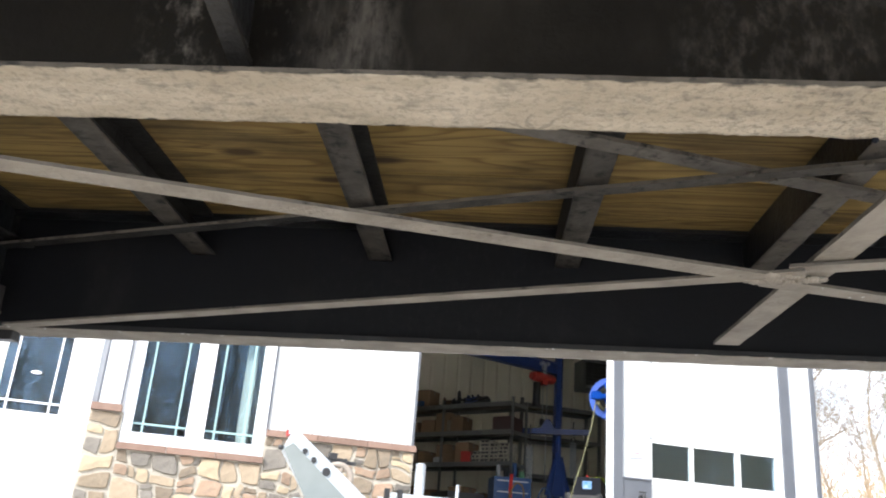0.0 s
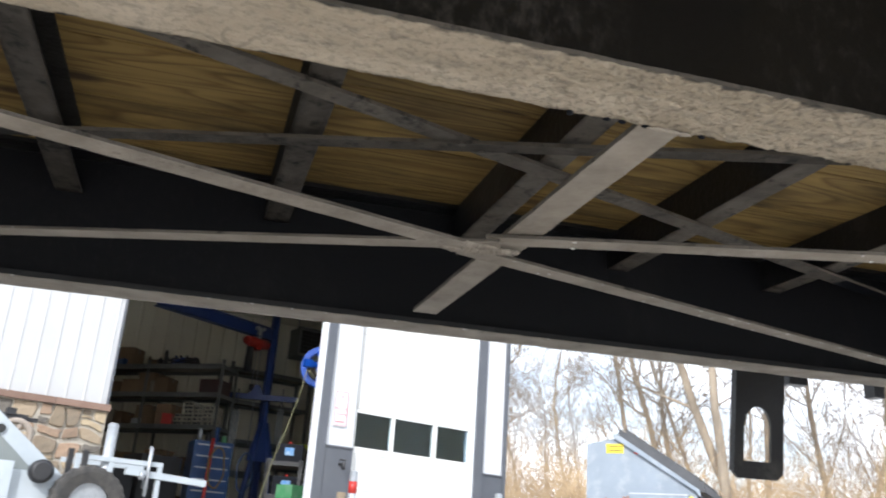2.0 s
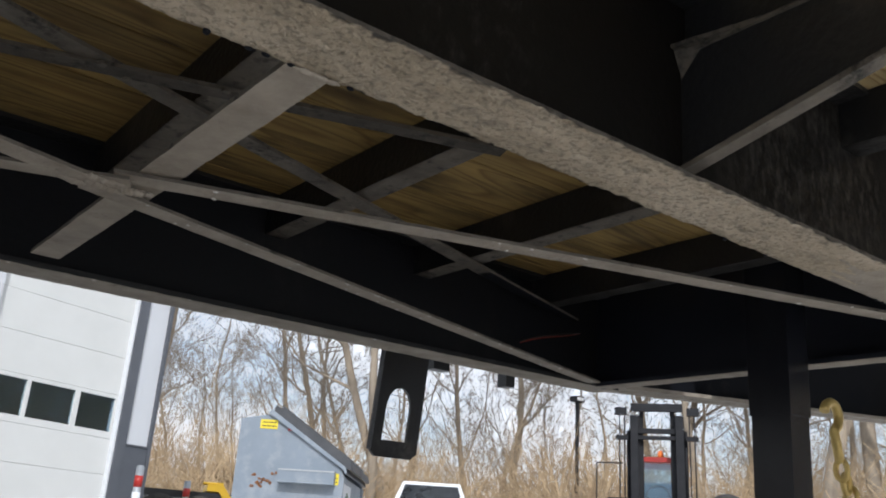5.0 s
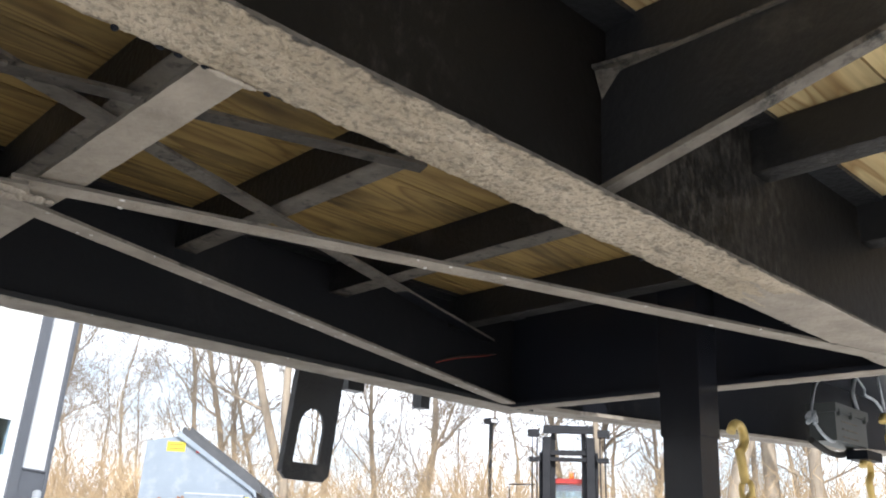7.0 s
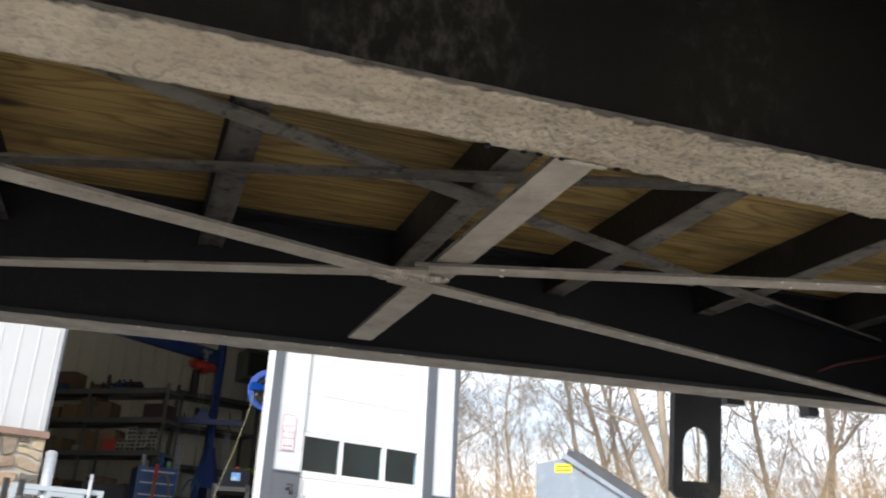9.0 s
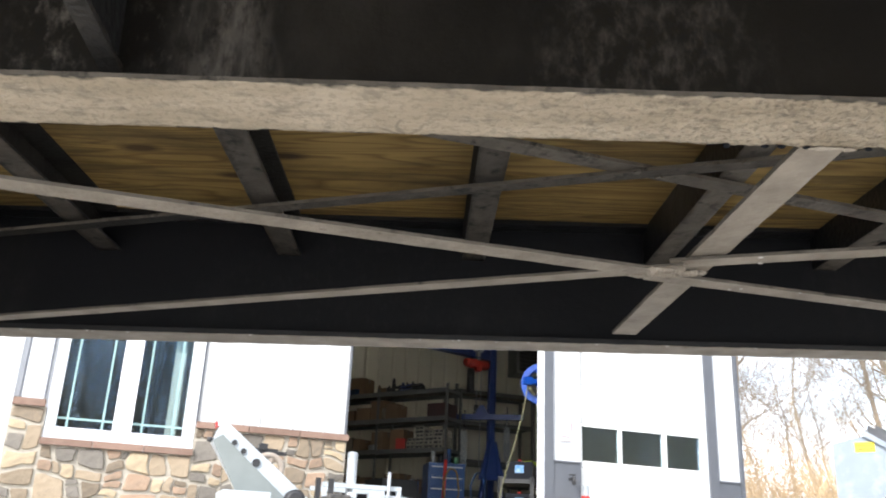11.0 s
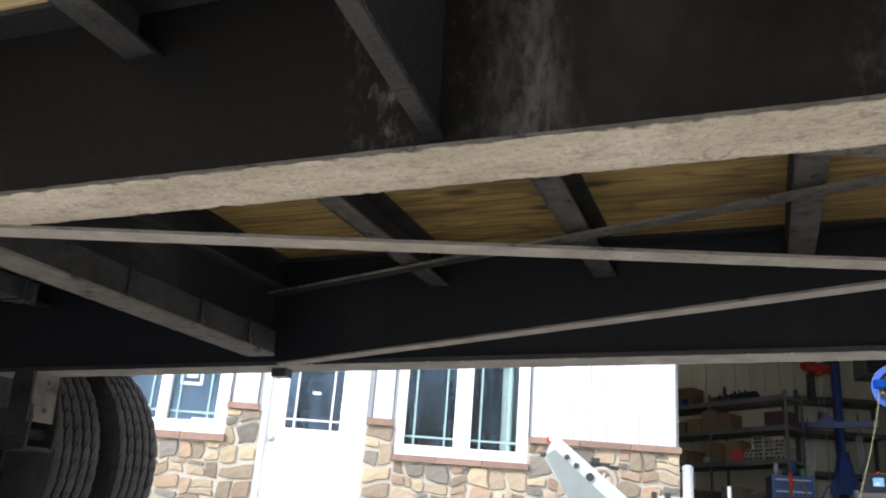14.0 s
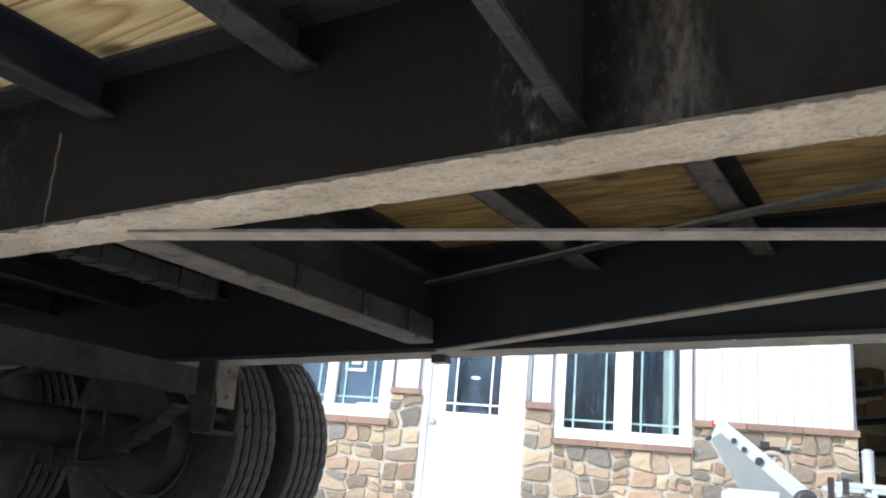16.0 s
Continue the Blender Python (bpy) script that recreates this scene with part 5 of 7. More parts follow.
def storage_rack(at, L, D, levels, H, label, steel=M_RACK):
    r = thing("storage_rack", at, label, "shelving rack", "racks in the shop")
    bm = B()
    prism(bm, [(0, 0), (0.045, 0), (0.045, 0.006), (0.006, 0.006), (0.006, 0.045), (0, 0.045)], 0, H, "z")
    post = part("post", bm, steel, r)
    n = max(1, round(L / 1.2))
    for k in range(n + 1):
        for y, s in ((0, 0), (D, 180)):
            if k == 0 and y == 0:
                continue
            again(post, r, pose(L * k / n, y, 0, 0, 0, s))
    for z in levels:
        bm = B()
        box(bm, 0.01, L - 0.01, -0.008, 0.008, z - 0.065, z)
        box(bm, 0.01, L - 0.01, D - 0.008, D + 0.008, z - 0.065, z)
        box(bm, 0.0, 0.02, 0, D, z - 0.05, z - 0.003)
        box(bm, L - 0.02, L, 0, D, z - 0.05, z - 0.003)
        sh = part("shelf_beam", bm, steel, r)
        bm = B()
        box(bm, 0.02, L - 0.02, 0.01, D - 0.01, z - 0.018, z - 0.002)
        part("shelf_board", bm, M_BOARD, r)
    return r


RACK_AZ = math.degrees(math.atan2(1.37, -1.07))     # the long side runs away from the door
RACK = bpos(4.03, 11.5, FLOOR, RACK_AZ)
LV = [2.40, 2.005, 1.565, 0.95, 0.35]
storage_rack(RACK @ pose(0, -0.45, 0), 2.4, 0.45, LV, 2.46, "grey steel storage rack loaded with boxes and parts")


def carton(u, v, z, w, d, h, turn=0.0, m=None, label="brown cardboard carton on a rack shelf"):
    c = part("carton", B(), M_CARD)
    bm = B()
    box(bm, -w / 2, w / 2, -d / 2, d / 2, 0, h)
    bevel(bm, 0.005, 1)
    c.data = mesh_of("carton", bm, m or M_CARD)
    c.matrix_basis = RACK @ pose(u, -v, z, 0, 0, turn)
    tagged(c, label, "box", "boxes on the racks")
    bm = B()
    box(bm, -w / 2 - 0.001, w / 2 + 0.001, -0.022, 0.022, h * 0.75, h + 0.001)
    part("tape", bm, M_BOARD, c)
    return c


rng = random.Random(5)
for z, us in ((LV[0], (1.66, 1.9)), (LV[1], (0.98, 1.22, 1.5, 1.78)), (LV[2], (0.86, 1.2, 1.62)), (LV[3], (0.5, 0.9, 1.4, 1.8)), (LV[4], (0.4, 0.85, 1.3, 1.75))):
    for u in us:
        w, h = rng.uniform(0.2, 0.3), rng.uniform(0.16, 0.3)
        carton(u, 0.2, z, w, 0.28, min(h, 0.34), rng.uniform(-6, 6))
# printed white cartons stacked on the third shelf
for i in range(4):
    for k in range((5, 5, 6, 3)[i]):
        cb = carton(0.13 + 0.155 * i + rng.uniform(-0.012, 0.012), 0.17 + rng.uniform(-0.015, 0.015), LV[2] + 0.0525 * k, 0.145, 0.24, 0.052, rng.uniform(-5, 5), M_CANLABEL, "white printed carton stacked on a rack shelf")
        for sgn, lw in ((-1, rng.uniform(0.02, 0.065)), (1, rng.uniform(0.03, 0.065))):
            bm = B()
            box(bm, sgn * 0.034 - lw / 2, sgn * 0.034 + lw / 2, 0.1195, 0.1215, 0.012, 0.04)
            part("print_bar", bm, M_DKPLASTIC, cb)
# dark tool case at the corner of the second shelf
bm = B()
box(bm, 0.03, 0.33, -0.36, -0.04, LV[1], LV[1] + 0.19)
bevel(bm, 0.012, 2)
tc = part("tool_case", bm, mat("maroon_tool_case", (0.045, 0.012, 0.012), 0.6, var=(0.03, 0.03, 0.03), scale=6), at=RACK)
tagged(tc, "dark maroon tool case on a rack shelf", "case")
bm = B()
path_tube(bm, [(0.12, -0.2, LV[1] + 0.19), (0.12, -0.2, LV[1] + 0.215), (0.24, -0.2, LV[1] + 0.215), (0.24, -0.2, LV[1] + 0.19)], 0.008)
part("handle", bm, M_DKPLASTIC, tc)
# loose hoses, bundles and rags on the top shelf
for k, (u, r0, col) in enumerate(((0.62, 0.05, M_DKPLASTIC), (0.80, 0.065, M_BLUE), (0.95, 0.05, M_DKPLASTIC), (0.72, 0.04, M_DUSTDARK))):
    bm = B()
    pts = [(u + 0.13 * math.cos(a) * (1 - 0.03 * a), -0.2 + 0.1 * math.sin(a), LV[0] + 0.025 + 0.008 * a + 0.02 * math.sin(3 * a)) for a in [0.45 * i for i in range(30)]]
    path_tube(bm, pts, 0.016, 6)
    tagged(part("hose_coil", bm, col, at=RACK), "dark coiled hose lying on the top rack shelf", "hose", "hoses on the rack")
for k, (u, m) in enumerate(((1.86, M_RED), (2.0, M_RED), (2.15, M_RED))):
    bm = B()
    tube(bm, (u, -0.12, LV[2]), (u, -0.12, LV[2] + 0.17), 0.06, n=16)
    tube(bm, (u, -0.12, LV[2] + 0.17), (u, -0.12, LV[2] + 0.2), 0.06, 0.025, n=16)
    tagged(part("red_can", bm, m, at=RACK), "red metal can on a rack shelf", "can", "cans on the rack")
for k in range(6):
    bm = B()
    u = 0.35 + 0.1 * k
    tube(bm, (u, -0.08, LV[3]), (u, -0.08, LV[3] + 0.14 + 0.03 * (k % 3)), 0.04, n=12)
    tube(bm, (u, -0.08, LV[3] + 0.14), (u, -0.08, LV[3] + 0.2), 0.018, n=10)
    tagged(part("bottle", bm, [M_DKPLASTIC, M_CHEST, M_GALV][k % 3], at=RACK), "small workshop bottle on a rack shelf", "bottle", "bottles on the rack")

# second rack along the back wall
storage_rack(bpos(4.75, 13.05, FLOOR), 1.35, 0.45, [0.5, 1.15, 1.62, 2.22, 2.72], 2.8, "grey steel storage rack against the back wall")

# loose parts crowding the shelves
rj = random.Random(31)
JUNK = [M_DKPLASTIC, M_DUSTDARK, M_CARD, M_GALV, M_RED, M_CHEST, M_BOARD]
for z, u0, u1, cnt in ((LV[0], 0.95, 2.3, 9), (LV[1], 0.4, 2.3, 6), (LV[2], 0.7, 2.3, 8), (LV[3], 0.1, 2.3, 16), (LV[4], 0.1, 2.3, 14)):
    for k in range(cnt):
        u, v, h = rj.uniform(u0, u1), rj.choice((0.07, 0.36)), rj.uniform(0.06, 0.22)
        kind = rj.random()
        bm = B()
        if kind < 0.4:
            tube(bm, (0, 0, 0), (0, 0, h), rj.uniform(0.025, 0.055), n=12)
            tube(bm, (0, 0, h), (0, 0, h + 0.03), 0.02, 0.015, n=10)
            o = part("canister", bm, rj.choice(JUNK), at=RACK @ pose(u, -v, z))
            tagged(o, "small canister among the parts on a rack shelf", "canister", "loose parts on the rack")
        elif kind < 0.75:
            box(bm, -0.07, 0.07, -0.05, 0.05, 0, h)
            bevel(bm, 0.01, 2)
            o = part("parts_bin", bm, rj.choice(JUNK), at=RACK @ pose(u, -v, z, 0, 0, rj.uniform(-25, 25)))
            tagged(o, "small dark parts bin on a rack shelf", "bin", "loose parts on the rack")
        else:
            path_tube(bm, [(0.07 * math.cos(a) + 0.01 * math.sin(3 * a), 0.05 * math.sin(a), 0.012 + 0.007 * a) for a in [0.6 * i for i in range(20)]], 0.011, 6)
            o = part("cable_loop", bm, rj.choice(JUNK[:4]), at=RACK @ pose(u, -v, z))
            tagged(o, "loop of cable lying on a rack shelf", "cable", "loose parts on the rack")

# jib crane: column, arm, red chain hoist, blue spreader beam
jib = thing("jib_crane", bpos(5.02, 12.2, FLOOR), "blue steel jib crane with red electric chain hoist", "crane")
bm = B()
box(bm, -0.045, 0.045, -0.006, 0.006, 0, 3.6)
box(bm, -0.05, -0.04, -0.05, 0.05, 0, 3.6)
box(bm, 0.04, 0.05, -0.05, 0.05, 0, 3.6)
part("column", bm, M_BLUE, jib)
bm = B()
box(bm, -0.25, 0.25, -0.25, 0.25, 0, 0.025)
part("base_plate", bm, M_BLUE, jib)
ARM = Matrix.Rotation(radians(198), 4, "Z")
bm = B()
for z0, z1, w in ((3.02, 3.03, 0.06), (3.19, 3.2, 0.06), (3.02, 3.2, 0.005)):
    box(bm, 0.05, 2.1, -w, w, z0, z1, ARM)
part("arm", bm, M_BLUE, jib, "blue I-beam arm")
HO = ARM @ Matrix.Translation((-0.18, 0, 0.1))      # where the hoist stands on the arm
bm = B()
tube(bm, HO @ Vector((0.32, 0, 2.83)), HO @ Vector((0.66, 0, 2.83)), 0.075, n=20)
tube(bm, HO @ Vector((0.28, 0, 2.83)), HO @ Vector((0.32, 0, 2.83)), 0.06, 0.075, n=20)
tube(bm, HO @ Vector((0.66, 0, 2.83)), HO @ Vector((0.72, 0, 2.83)), 0.075, 0.05, n=20)
box(bm, 0.44, 0.54, -0.06, 0.06, 2.72, 2.83, HO)
hoist = part("hoist", bm, M_RED, jib, "red electric chain hoist")
bm = B()
box(bm, 0.46, 0.52, -0.05, 0.05, 2.88, 3.05, HO)
tube(bm, HO @ Vector((0.44, -0.07, 3.04)), HO @ Vector((0.44, 0.07, 3.04)), 0.03, n=12)
tube(bm, HO @ Vector((0.54, -0.07, 3.04)), HO @ Vector((0.54, 0.07, 3.04)), 0.03, n=12)
part("trolley", bm, M_GALV, hoist)
bm = B()
tube(bm, HO @ Vector((0.60, 0, 2.74)), HO @ Vector((0.60, 0, 2.38)), 0.055, 0.06, n=14)
part("chain_bag", bm, M_DKPLASTIC, hoist, "black chain bag")
bm = B()
tube(bm, HO @ Vector((0.48, 0, 2.75)), HO @ Vector((0.48, 0, 2.15)), 0.006, n=6)
tube(bm, HO @ Vector((0.40, 0, 2.75)), HO @ Vector((0.40, 0, 1.3)), 0.006, n=6)
part("chain", bm, M_GALV, hoist)
bm = B()
tube(bm, HO @ Vector((0.48, 0, 2.21)), HO @ Vector((0.48, 0, 2.12)), 0.035, n=12)
path_tube(bm, [HO @ Vector((0.48 + 0.045 * math.sin(a), 0, 2.07 - 0.045 * math.cos(a))) for a in [0.4 * i - 2.4 for i in range(13)]], 0.012, 6)
part("hook", bm, M_DKPLASTIC, hoist)
spreader = thing("spreader_beam", bpos(4.79, 12.02, 0.2), "blue lifting spreader beam hanging from the hoist", "beam")
bm = B()
R2 = Matrix.Rotation(radians(-30), 4, "Z")
box(bm, -0.62, 0.62, -0.035, 0.035, 2.08, 2.16, R2)
bevel(bm, 0.005)
part("bar", bm, M_BLUE, spreader)
bm = B()
prism(bm, [(-0.11, 2.16), (0.11, 2.16), (0.03, 2.30), (-0.03, 2.30)], -0.012, 0.012, "y")
bm.transform(R2)
part("lifting_lug", bm, M_BLUE, spreader)

# blue engine stand below the column
st = thing("engine_hoist", bpos(4.90, 11.85, FLOOR), "blue A-frame shop hoist standing on the floor", "hoist")
for s in (-1, 1):
    bm = B()
    tube(bm, (s * 0.3, 0, 0.03), (s * 0.04, 0, 1.75), 0.045, 0.035, n=10)
    part("leg", bm, M_BLUE, st)
bm = B()
prism(bm, [(-0.2, 1.2), (0.2, 1.2), (0.07, 1.72), (-0.07, 1.72)], -0.02, 0.02, "y")
part("panel", bm, M_BLUE, st)
bm = B()
tube(bm, (0, 0, 1.7), (0, 0, 2.05), 0.035, n=10)
part("mast", bm, M_BLUE, st)


def chain_sling(x, y, z0, z1):
    """A bunch of lifting chain hung double from a hook."""
    g = thing("chain_sling", bpos(x, y, 0), "grey steel chain sling hanging in the shop", "chain", "chain slings")
    bm = B()
    path_tube(bm, [Vector((0.014 * math.cos(q), 0, 0.024 * math.sin(q))) for q in [0.785 * i for i in range(8)]], 0.007, 5, True)
    link = part("chain_link", bm, M_GALV, g, at=pose(0, 0, z1))
    for dx in (-0.035, 0.0, 0.035):
        for k in range(0 if dx else 1, int((z1 - z0) / 0.035)):
            again(link, g, pose(dx + 0.006 * math.sin(k * 1.9 + dx * 90), 0, z1 - 0.035 * k - abs(dx), 0, 0, 90 * (k % 2)))
    bm = B()
    path_tube(bm, [(0.03 * math.sin(q), 0, z1 + 0.04 + 0.03 * math.cos(q)) for q in [0.5 * i for i in range(12)]], 0.009, 6)
    part("hook", bm, M_DKPLASTIC, g)
    bm = B()
    tube(bm, (0, 0, z1 + 0.06), (0, 0, z1 + 0.30), 0.008, n=6)
    part("hanger", bm, M_DKPLASTIC, g)


chain_sling(5.24, 12.1, 1.72, 2.22)
chain_sling(4.42, 11.75, 1.55, 2.05)

# blue hose reel on the door side wall, with yellow hose
reel = thing("hose_reel", bpos(4.27, 8.9, 2.22), "bright blue spring hose reel with a hanging yellow hose", "hose reel")
bm = B()
for dx in (-0.06, 0.06):
    n = 36
    ro = [bm.verts.new((dx, 0.235 * math.cos(2 * math.pi * i / n), 0.235 * math.sin(2 * math.pi * i / n))) for i in range(n)]
    ri = [bm.verts.new((dx, 0.17 * math.cos(2 * math.pi * i / n), 0.17 * math.sin(2 * math.pi * i / n))) for i in range(n)]
    ro2 = [bm.verts.new((dx + 0.012, v.co.y, v.co.z)) for v in ro]
    ri2 = [bm.verts.new((dx + 0.012, v.co.y, v.co.z)) for v in ri]
    for i in range(n):
        j = (i + 1) % n
        for a, b in ((ro, ri), (ri, ri2), (ri2, ro2), (ro2, ro)):
            bm.faces.new((a[i], a[j], b[j], b[i]))
bm.transform(Matrix.Rotation(radians(62), 4, "Z"))
part("flange", bm, M_REELBLUE, reel)
bm = B()
tube(bm, (-0.07, 0, 0), (0.07, 0, 0), 0.075, n=24)
for k in range(5):
    tube(bm, (-0.055, 0, 0), (-0.055, 0.18 * math.cos(1.2566 * k), 0.18 * math.sin(1.2566 * k)), 0.018, n=8)
bm2 = B()
path_tube(bm2, [((0.03 * math.sin(0.9 * k)), (0.13 + 0.0005 * k) * math.cos(0.45 * k), (0.13 + 0.0005 * k) * math.sin(0.45 * k)) for k in range(56)], 0.012, 6)
bm2.transform(Matrix.Rotation(radians(62), 4, "Z"))
part("wound_hose", bm2, M_YELLOW, reel)
bm.transform(Matrix.Rotation(radians(62), 4, "Z"))
part("drum", bm, M_REELBLUE, reel)
bm = B()
box(bm, -0.24, 0.0, -0.13, -0.07, -0.025, 0.025)
box(bm, -0.27, -0.18, -0.14, -0.06, -0.04, 0.04)
part("guide_arm", bm, M_REELBLUE, reel)
bm = B()
path_tube(bm, [(-0.22, -0.1, -0.03), (-0.26, -0.09, -0.3), (-0.35, -0.05, -0.7), (-0.45, 0.02, -1.1), (-0.53, 0.05, -1.5), (-0.62, 0.1, -2.0)], 0.0065, 8)
part("hose", bm, M_YELLOW, reel, "yellow rubber hose")

# dark louvre, hung off the wall on an added casing and rods
ht = thing("unit_heater", bpos(5.78, 12.3, 3.12), "dark louvre hung inside the shop on an added casing and rods", "heater")
bm = B()
for a, b, c, d in ((-0.3, 0.3, 0.42, 0.46), (-0.3, 0.3, 0, 0.04), (-0.3, -0.26, 0, 0.46), (0.26, 0.3, 0, 0.46)):
    box(bm, a, b, 0, 0.1, c, d)
part("frame", bm, M_RACK, ht)
bm = B()
box(bm, -0.26, 0.26, -0.004, 0.004, -0.03, 0.03, Matrix.Rotation(radians(40), 4, "X"))
slat = part("slat", bm, M_DUSTDARK, ht, at=pose(0, 0.04, 0.08))
bm = B()
box(bm, -0.28, 0.28, 0.102, 0.4, 0.0, 0.46)
bevel(bm, 0.01)
part("casing", bm, M_RACK, ht)
for xx in (-0.22, 0.22):
    bm = B()
    tube(bm, (xx, 0.25, 0.46), (xx, 0.25, TOP - 3.12), 0.008, n=8)
    part("hanger_rod", bm, M_GALV, ht)
for k in range(1, 6):
    again(slat, ht, pose(0, 0.04, 0.08 + 0.062 * k))

# blue tool chest with drawers
chest = thing("tool_chest", bpos(3.83, 10.9, FLOOR, -8), "blue drawer tool chest standing on the shop floor", "tool chest")
bm = B()
box(bm, -0.24, 0.24, -0.2, 0.2, 0.08, 1.26)
bevel(bm, 0.006)
part("body", bm, M_CHEST, chest)
bm = B()
box(bm, -0.22, 0.22, -0.212, -0.2, 0, 0.12)
bevel(bm, 0.004)
dr = part("drawer", bm, M_CHEST, chest, at=pose(0, 0, 0.14))
bm = B()
box(bm, -0.2, 0.2, -0.228, -0.212, 0.095, 0.112)
hd = part("drawer_pull", bm, M_GALV, dr)
for k in range(1, 8):
    d2 = again(dr, chest, pose(0, 0, 0.14 + 0.138 * k))
    again(hd, d2, Matrix())
for k, (x, h, m) in enumerate(((-0.15, 0.16, M_GALV), (-0.05, 0.12, M_DKPLASTIC), (0.06, 0.2, M_CHEST), (0.16, 0.1, M_GREEN))):
    bm = B()
    tube(bm, (x, 0, 1.262), (x, 0, 1.262 + h), 0.035, 0.03, n=12)
    o = part("spray_can", bm, m, at=bpos(3.83, 10.9, FLOOR, -8))
    tagged(o, "spray can standing on the tool chest", "can", "cans on the tool chest")

# red pry bar handle, grey charger, black cabinets, coiled hoses near the door
bm = B()
tube(bm, (0, 0, 0), (0.03, 0, 1.27), 0.022, n=10)
tagged(part("jack_handle", bm, M_RED, at=bpos(3.66, 10.45, FLOOR)), "red floor-jack handle standing upright", "jack handle")
for x, y, m in ((3.74, 10.35, M_YELLOW), (4.2, 10.6, M_CHEST)):
    bm = B()
    path_tube(bm, [(0.1 * math.cos(a), 0.02 * math.sin(5 * a), 0.92 + 0.24 * math.sin(a)) for a in [0.35 * i for i in range(40)]], 0.011, 6)
    tagged(part("cable_coil", bm, mat("brown_cord", (0.16, 0.1, 0.03), 0.7) if m is M_YELLOW else m, at=bpos(x, y, FLOOR)), "coiled shop hose hanging near the door", "hose", "coiled hoses")
for x, w, h, dz in ((2.55, 0.55, 0.85, 0), (3.1, 0.5, 1.0, 0)):
    cab = thing("equipment_box", bpos(x, 10.8, FLOOR, 10), "dark grey equipment cabinet on the shop floor", "cabinet", "dark cabinets")
    bm = B()
    box(bm, -w / 2, w / 2, -0.25, 0.25, 0, h)
    bevel(bm, 0.02, 2)
    part("body", bm, M_DKPLASTIC, cab)
    bm = B()
    box(bm, -w / 2 + 0.05, -w / 2 + 0.12, -0.256, -0.25, h * 0.6, h * 0.75)
    part("label_plate", bm, M_GALV, cab)

# battery shelf just inside the jamb
batt = storage_rack(bpos(4.28, 9.12, FLOOR, 60), 0.9, 0.4, [0.25, 0.62, 0.98], 1.0, "low black rack of boxed batteries", M_DKPLASTIC)
for lv in (0.25, 0.62, 0.98):
    for u in (0.17, 0.46, 0.75):
        bx = thing("battery", bpos(4.28, 9.12, FLOOR, 60) @ pose(u, 0.17, lv), "black battery with a blue label and red caps", "battery", "batteries on the rack")
        bm = B()
        box(bm, -0.12, 0.12, -0.15, 0.15, 0, 0.2)
        bevel(bm, 0.008, 2)
        part("case", bm, M_BLACKMATT, bx)
        bm = B()
        box(bm, -0.124, -0.1205, -0.05, 0.05, 0.07, 0.155)
        part("label_sticker", bm, M_LABELBLUE, bx)
        for xx in (-0.07, 0.07):
            bm = B()
            tube(bm, (xx, 0, 0.2), (xx, 0, 0.222), 0.018, n=10)
            part("cap", bm, M_RED, bx)
bm = B()
box(bm, -0.07, 0.07, -0.06, 0.06, 0, 0.06)
bevel(bm, 0.02, 2)
tagged(part("cloth_bundle", bm, M_HIVIS, at=bpos(4.56, 9.85, FLOOR + 1.203, 30)), "folded hi-vis yellow vest on the battery rack", "vest")
bm = B()
box(bm, -0.14, 0.14, -0.12, 0.12, 0.56, 0.7)
bevel(bm, 0.012, 2)
tagged(part("seed_box", bm, M_GREEN, at=bpos(4.1, 8.9, FLOOR, 20)), "green and white boxed charger on a dark stand", "box")
bm = B()
box(bm, -0.13, 0.13, -0.11, 0.11, 0, 0.56)
bevel(bm, 0.01, 1)
part("stand", bm, M_DKPLASTIC, bpy.data.objects["seed_box"])

# unseen room behind the windows: partition and lining, dark so the glass stays dark
M_UNSEENROOM = mat("office_wall", (0.03, 0.038, 0.05), 0.8, var=(0.02, 0.025, 0.035), scale=2, amount=0.7)
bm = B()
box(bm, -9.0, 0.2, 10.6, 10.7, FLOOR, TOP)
part("office_wall", bm, M_UNSEENROOM, shop)
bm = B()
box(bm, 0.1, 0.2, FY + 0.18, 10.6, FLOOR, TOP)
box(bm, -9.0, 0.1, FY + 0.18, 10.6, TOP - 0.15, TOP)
part("office_lining", bm, M_UNSEENROOM, shop)

# ---------------------------------------------------------------- yard: machine, bollards, dumpster, vehicles
M_MACH = mat("white_machine_paint", (0.42, 0.46, 0.49), 0.4, var=(0.34, 0.38, 0.41), scale=4, amount=0.6, stain=(0.4, 0.4, 0.38), stain_scale=6, stain_lo=0.62, stain_hi=0.75)
M_PALEBLUE = mat("grey_green_plate", (0.2, 0.22, 0.215), 0.45, var=(0.16, 0.18, 0.175), scale=4, amount=0.6)
lift = thing("stump_grinder", bpos(0, 6.5, 0), "white towable machine with an inclined boom and round black lamp", "machine")
bm = B()
prism(bm, [(0.475, 0.985), (0.53, 1.135), (0.575, 1.12), (1.24, 0.60), (1.24, 0.46), (0.72, 0.62)], -0.07, 0.07, "y")
bevel(bm, 0.012, 2)
part("boom", bm, M_MACH, lift, "white boxed boom")
bm = B()
prism(bm, [(0.474, 0.99), (0.54, 1.035), (1.08, 0.585), (0.70, 0.605)], -0.078, -0.069, "y")
part("boom_plate", bm, M_PALEBLUE, lift)
bm = B()
box(bm, 0.50, 0.57, -0.05, 0.05, 1.10, 1.155, None)
bevel(bm, 0.012, 2)
part("boom_tip", bm, M_WHITE, lift)
bm = B()
box(bm, 0.487, 0.505, -0.04, 0.04, 1.09, 1.13)
part("marker_lamp", bm, M_RED, lift, "red marker lamp")
bm = B()
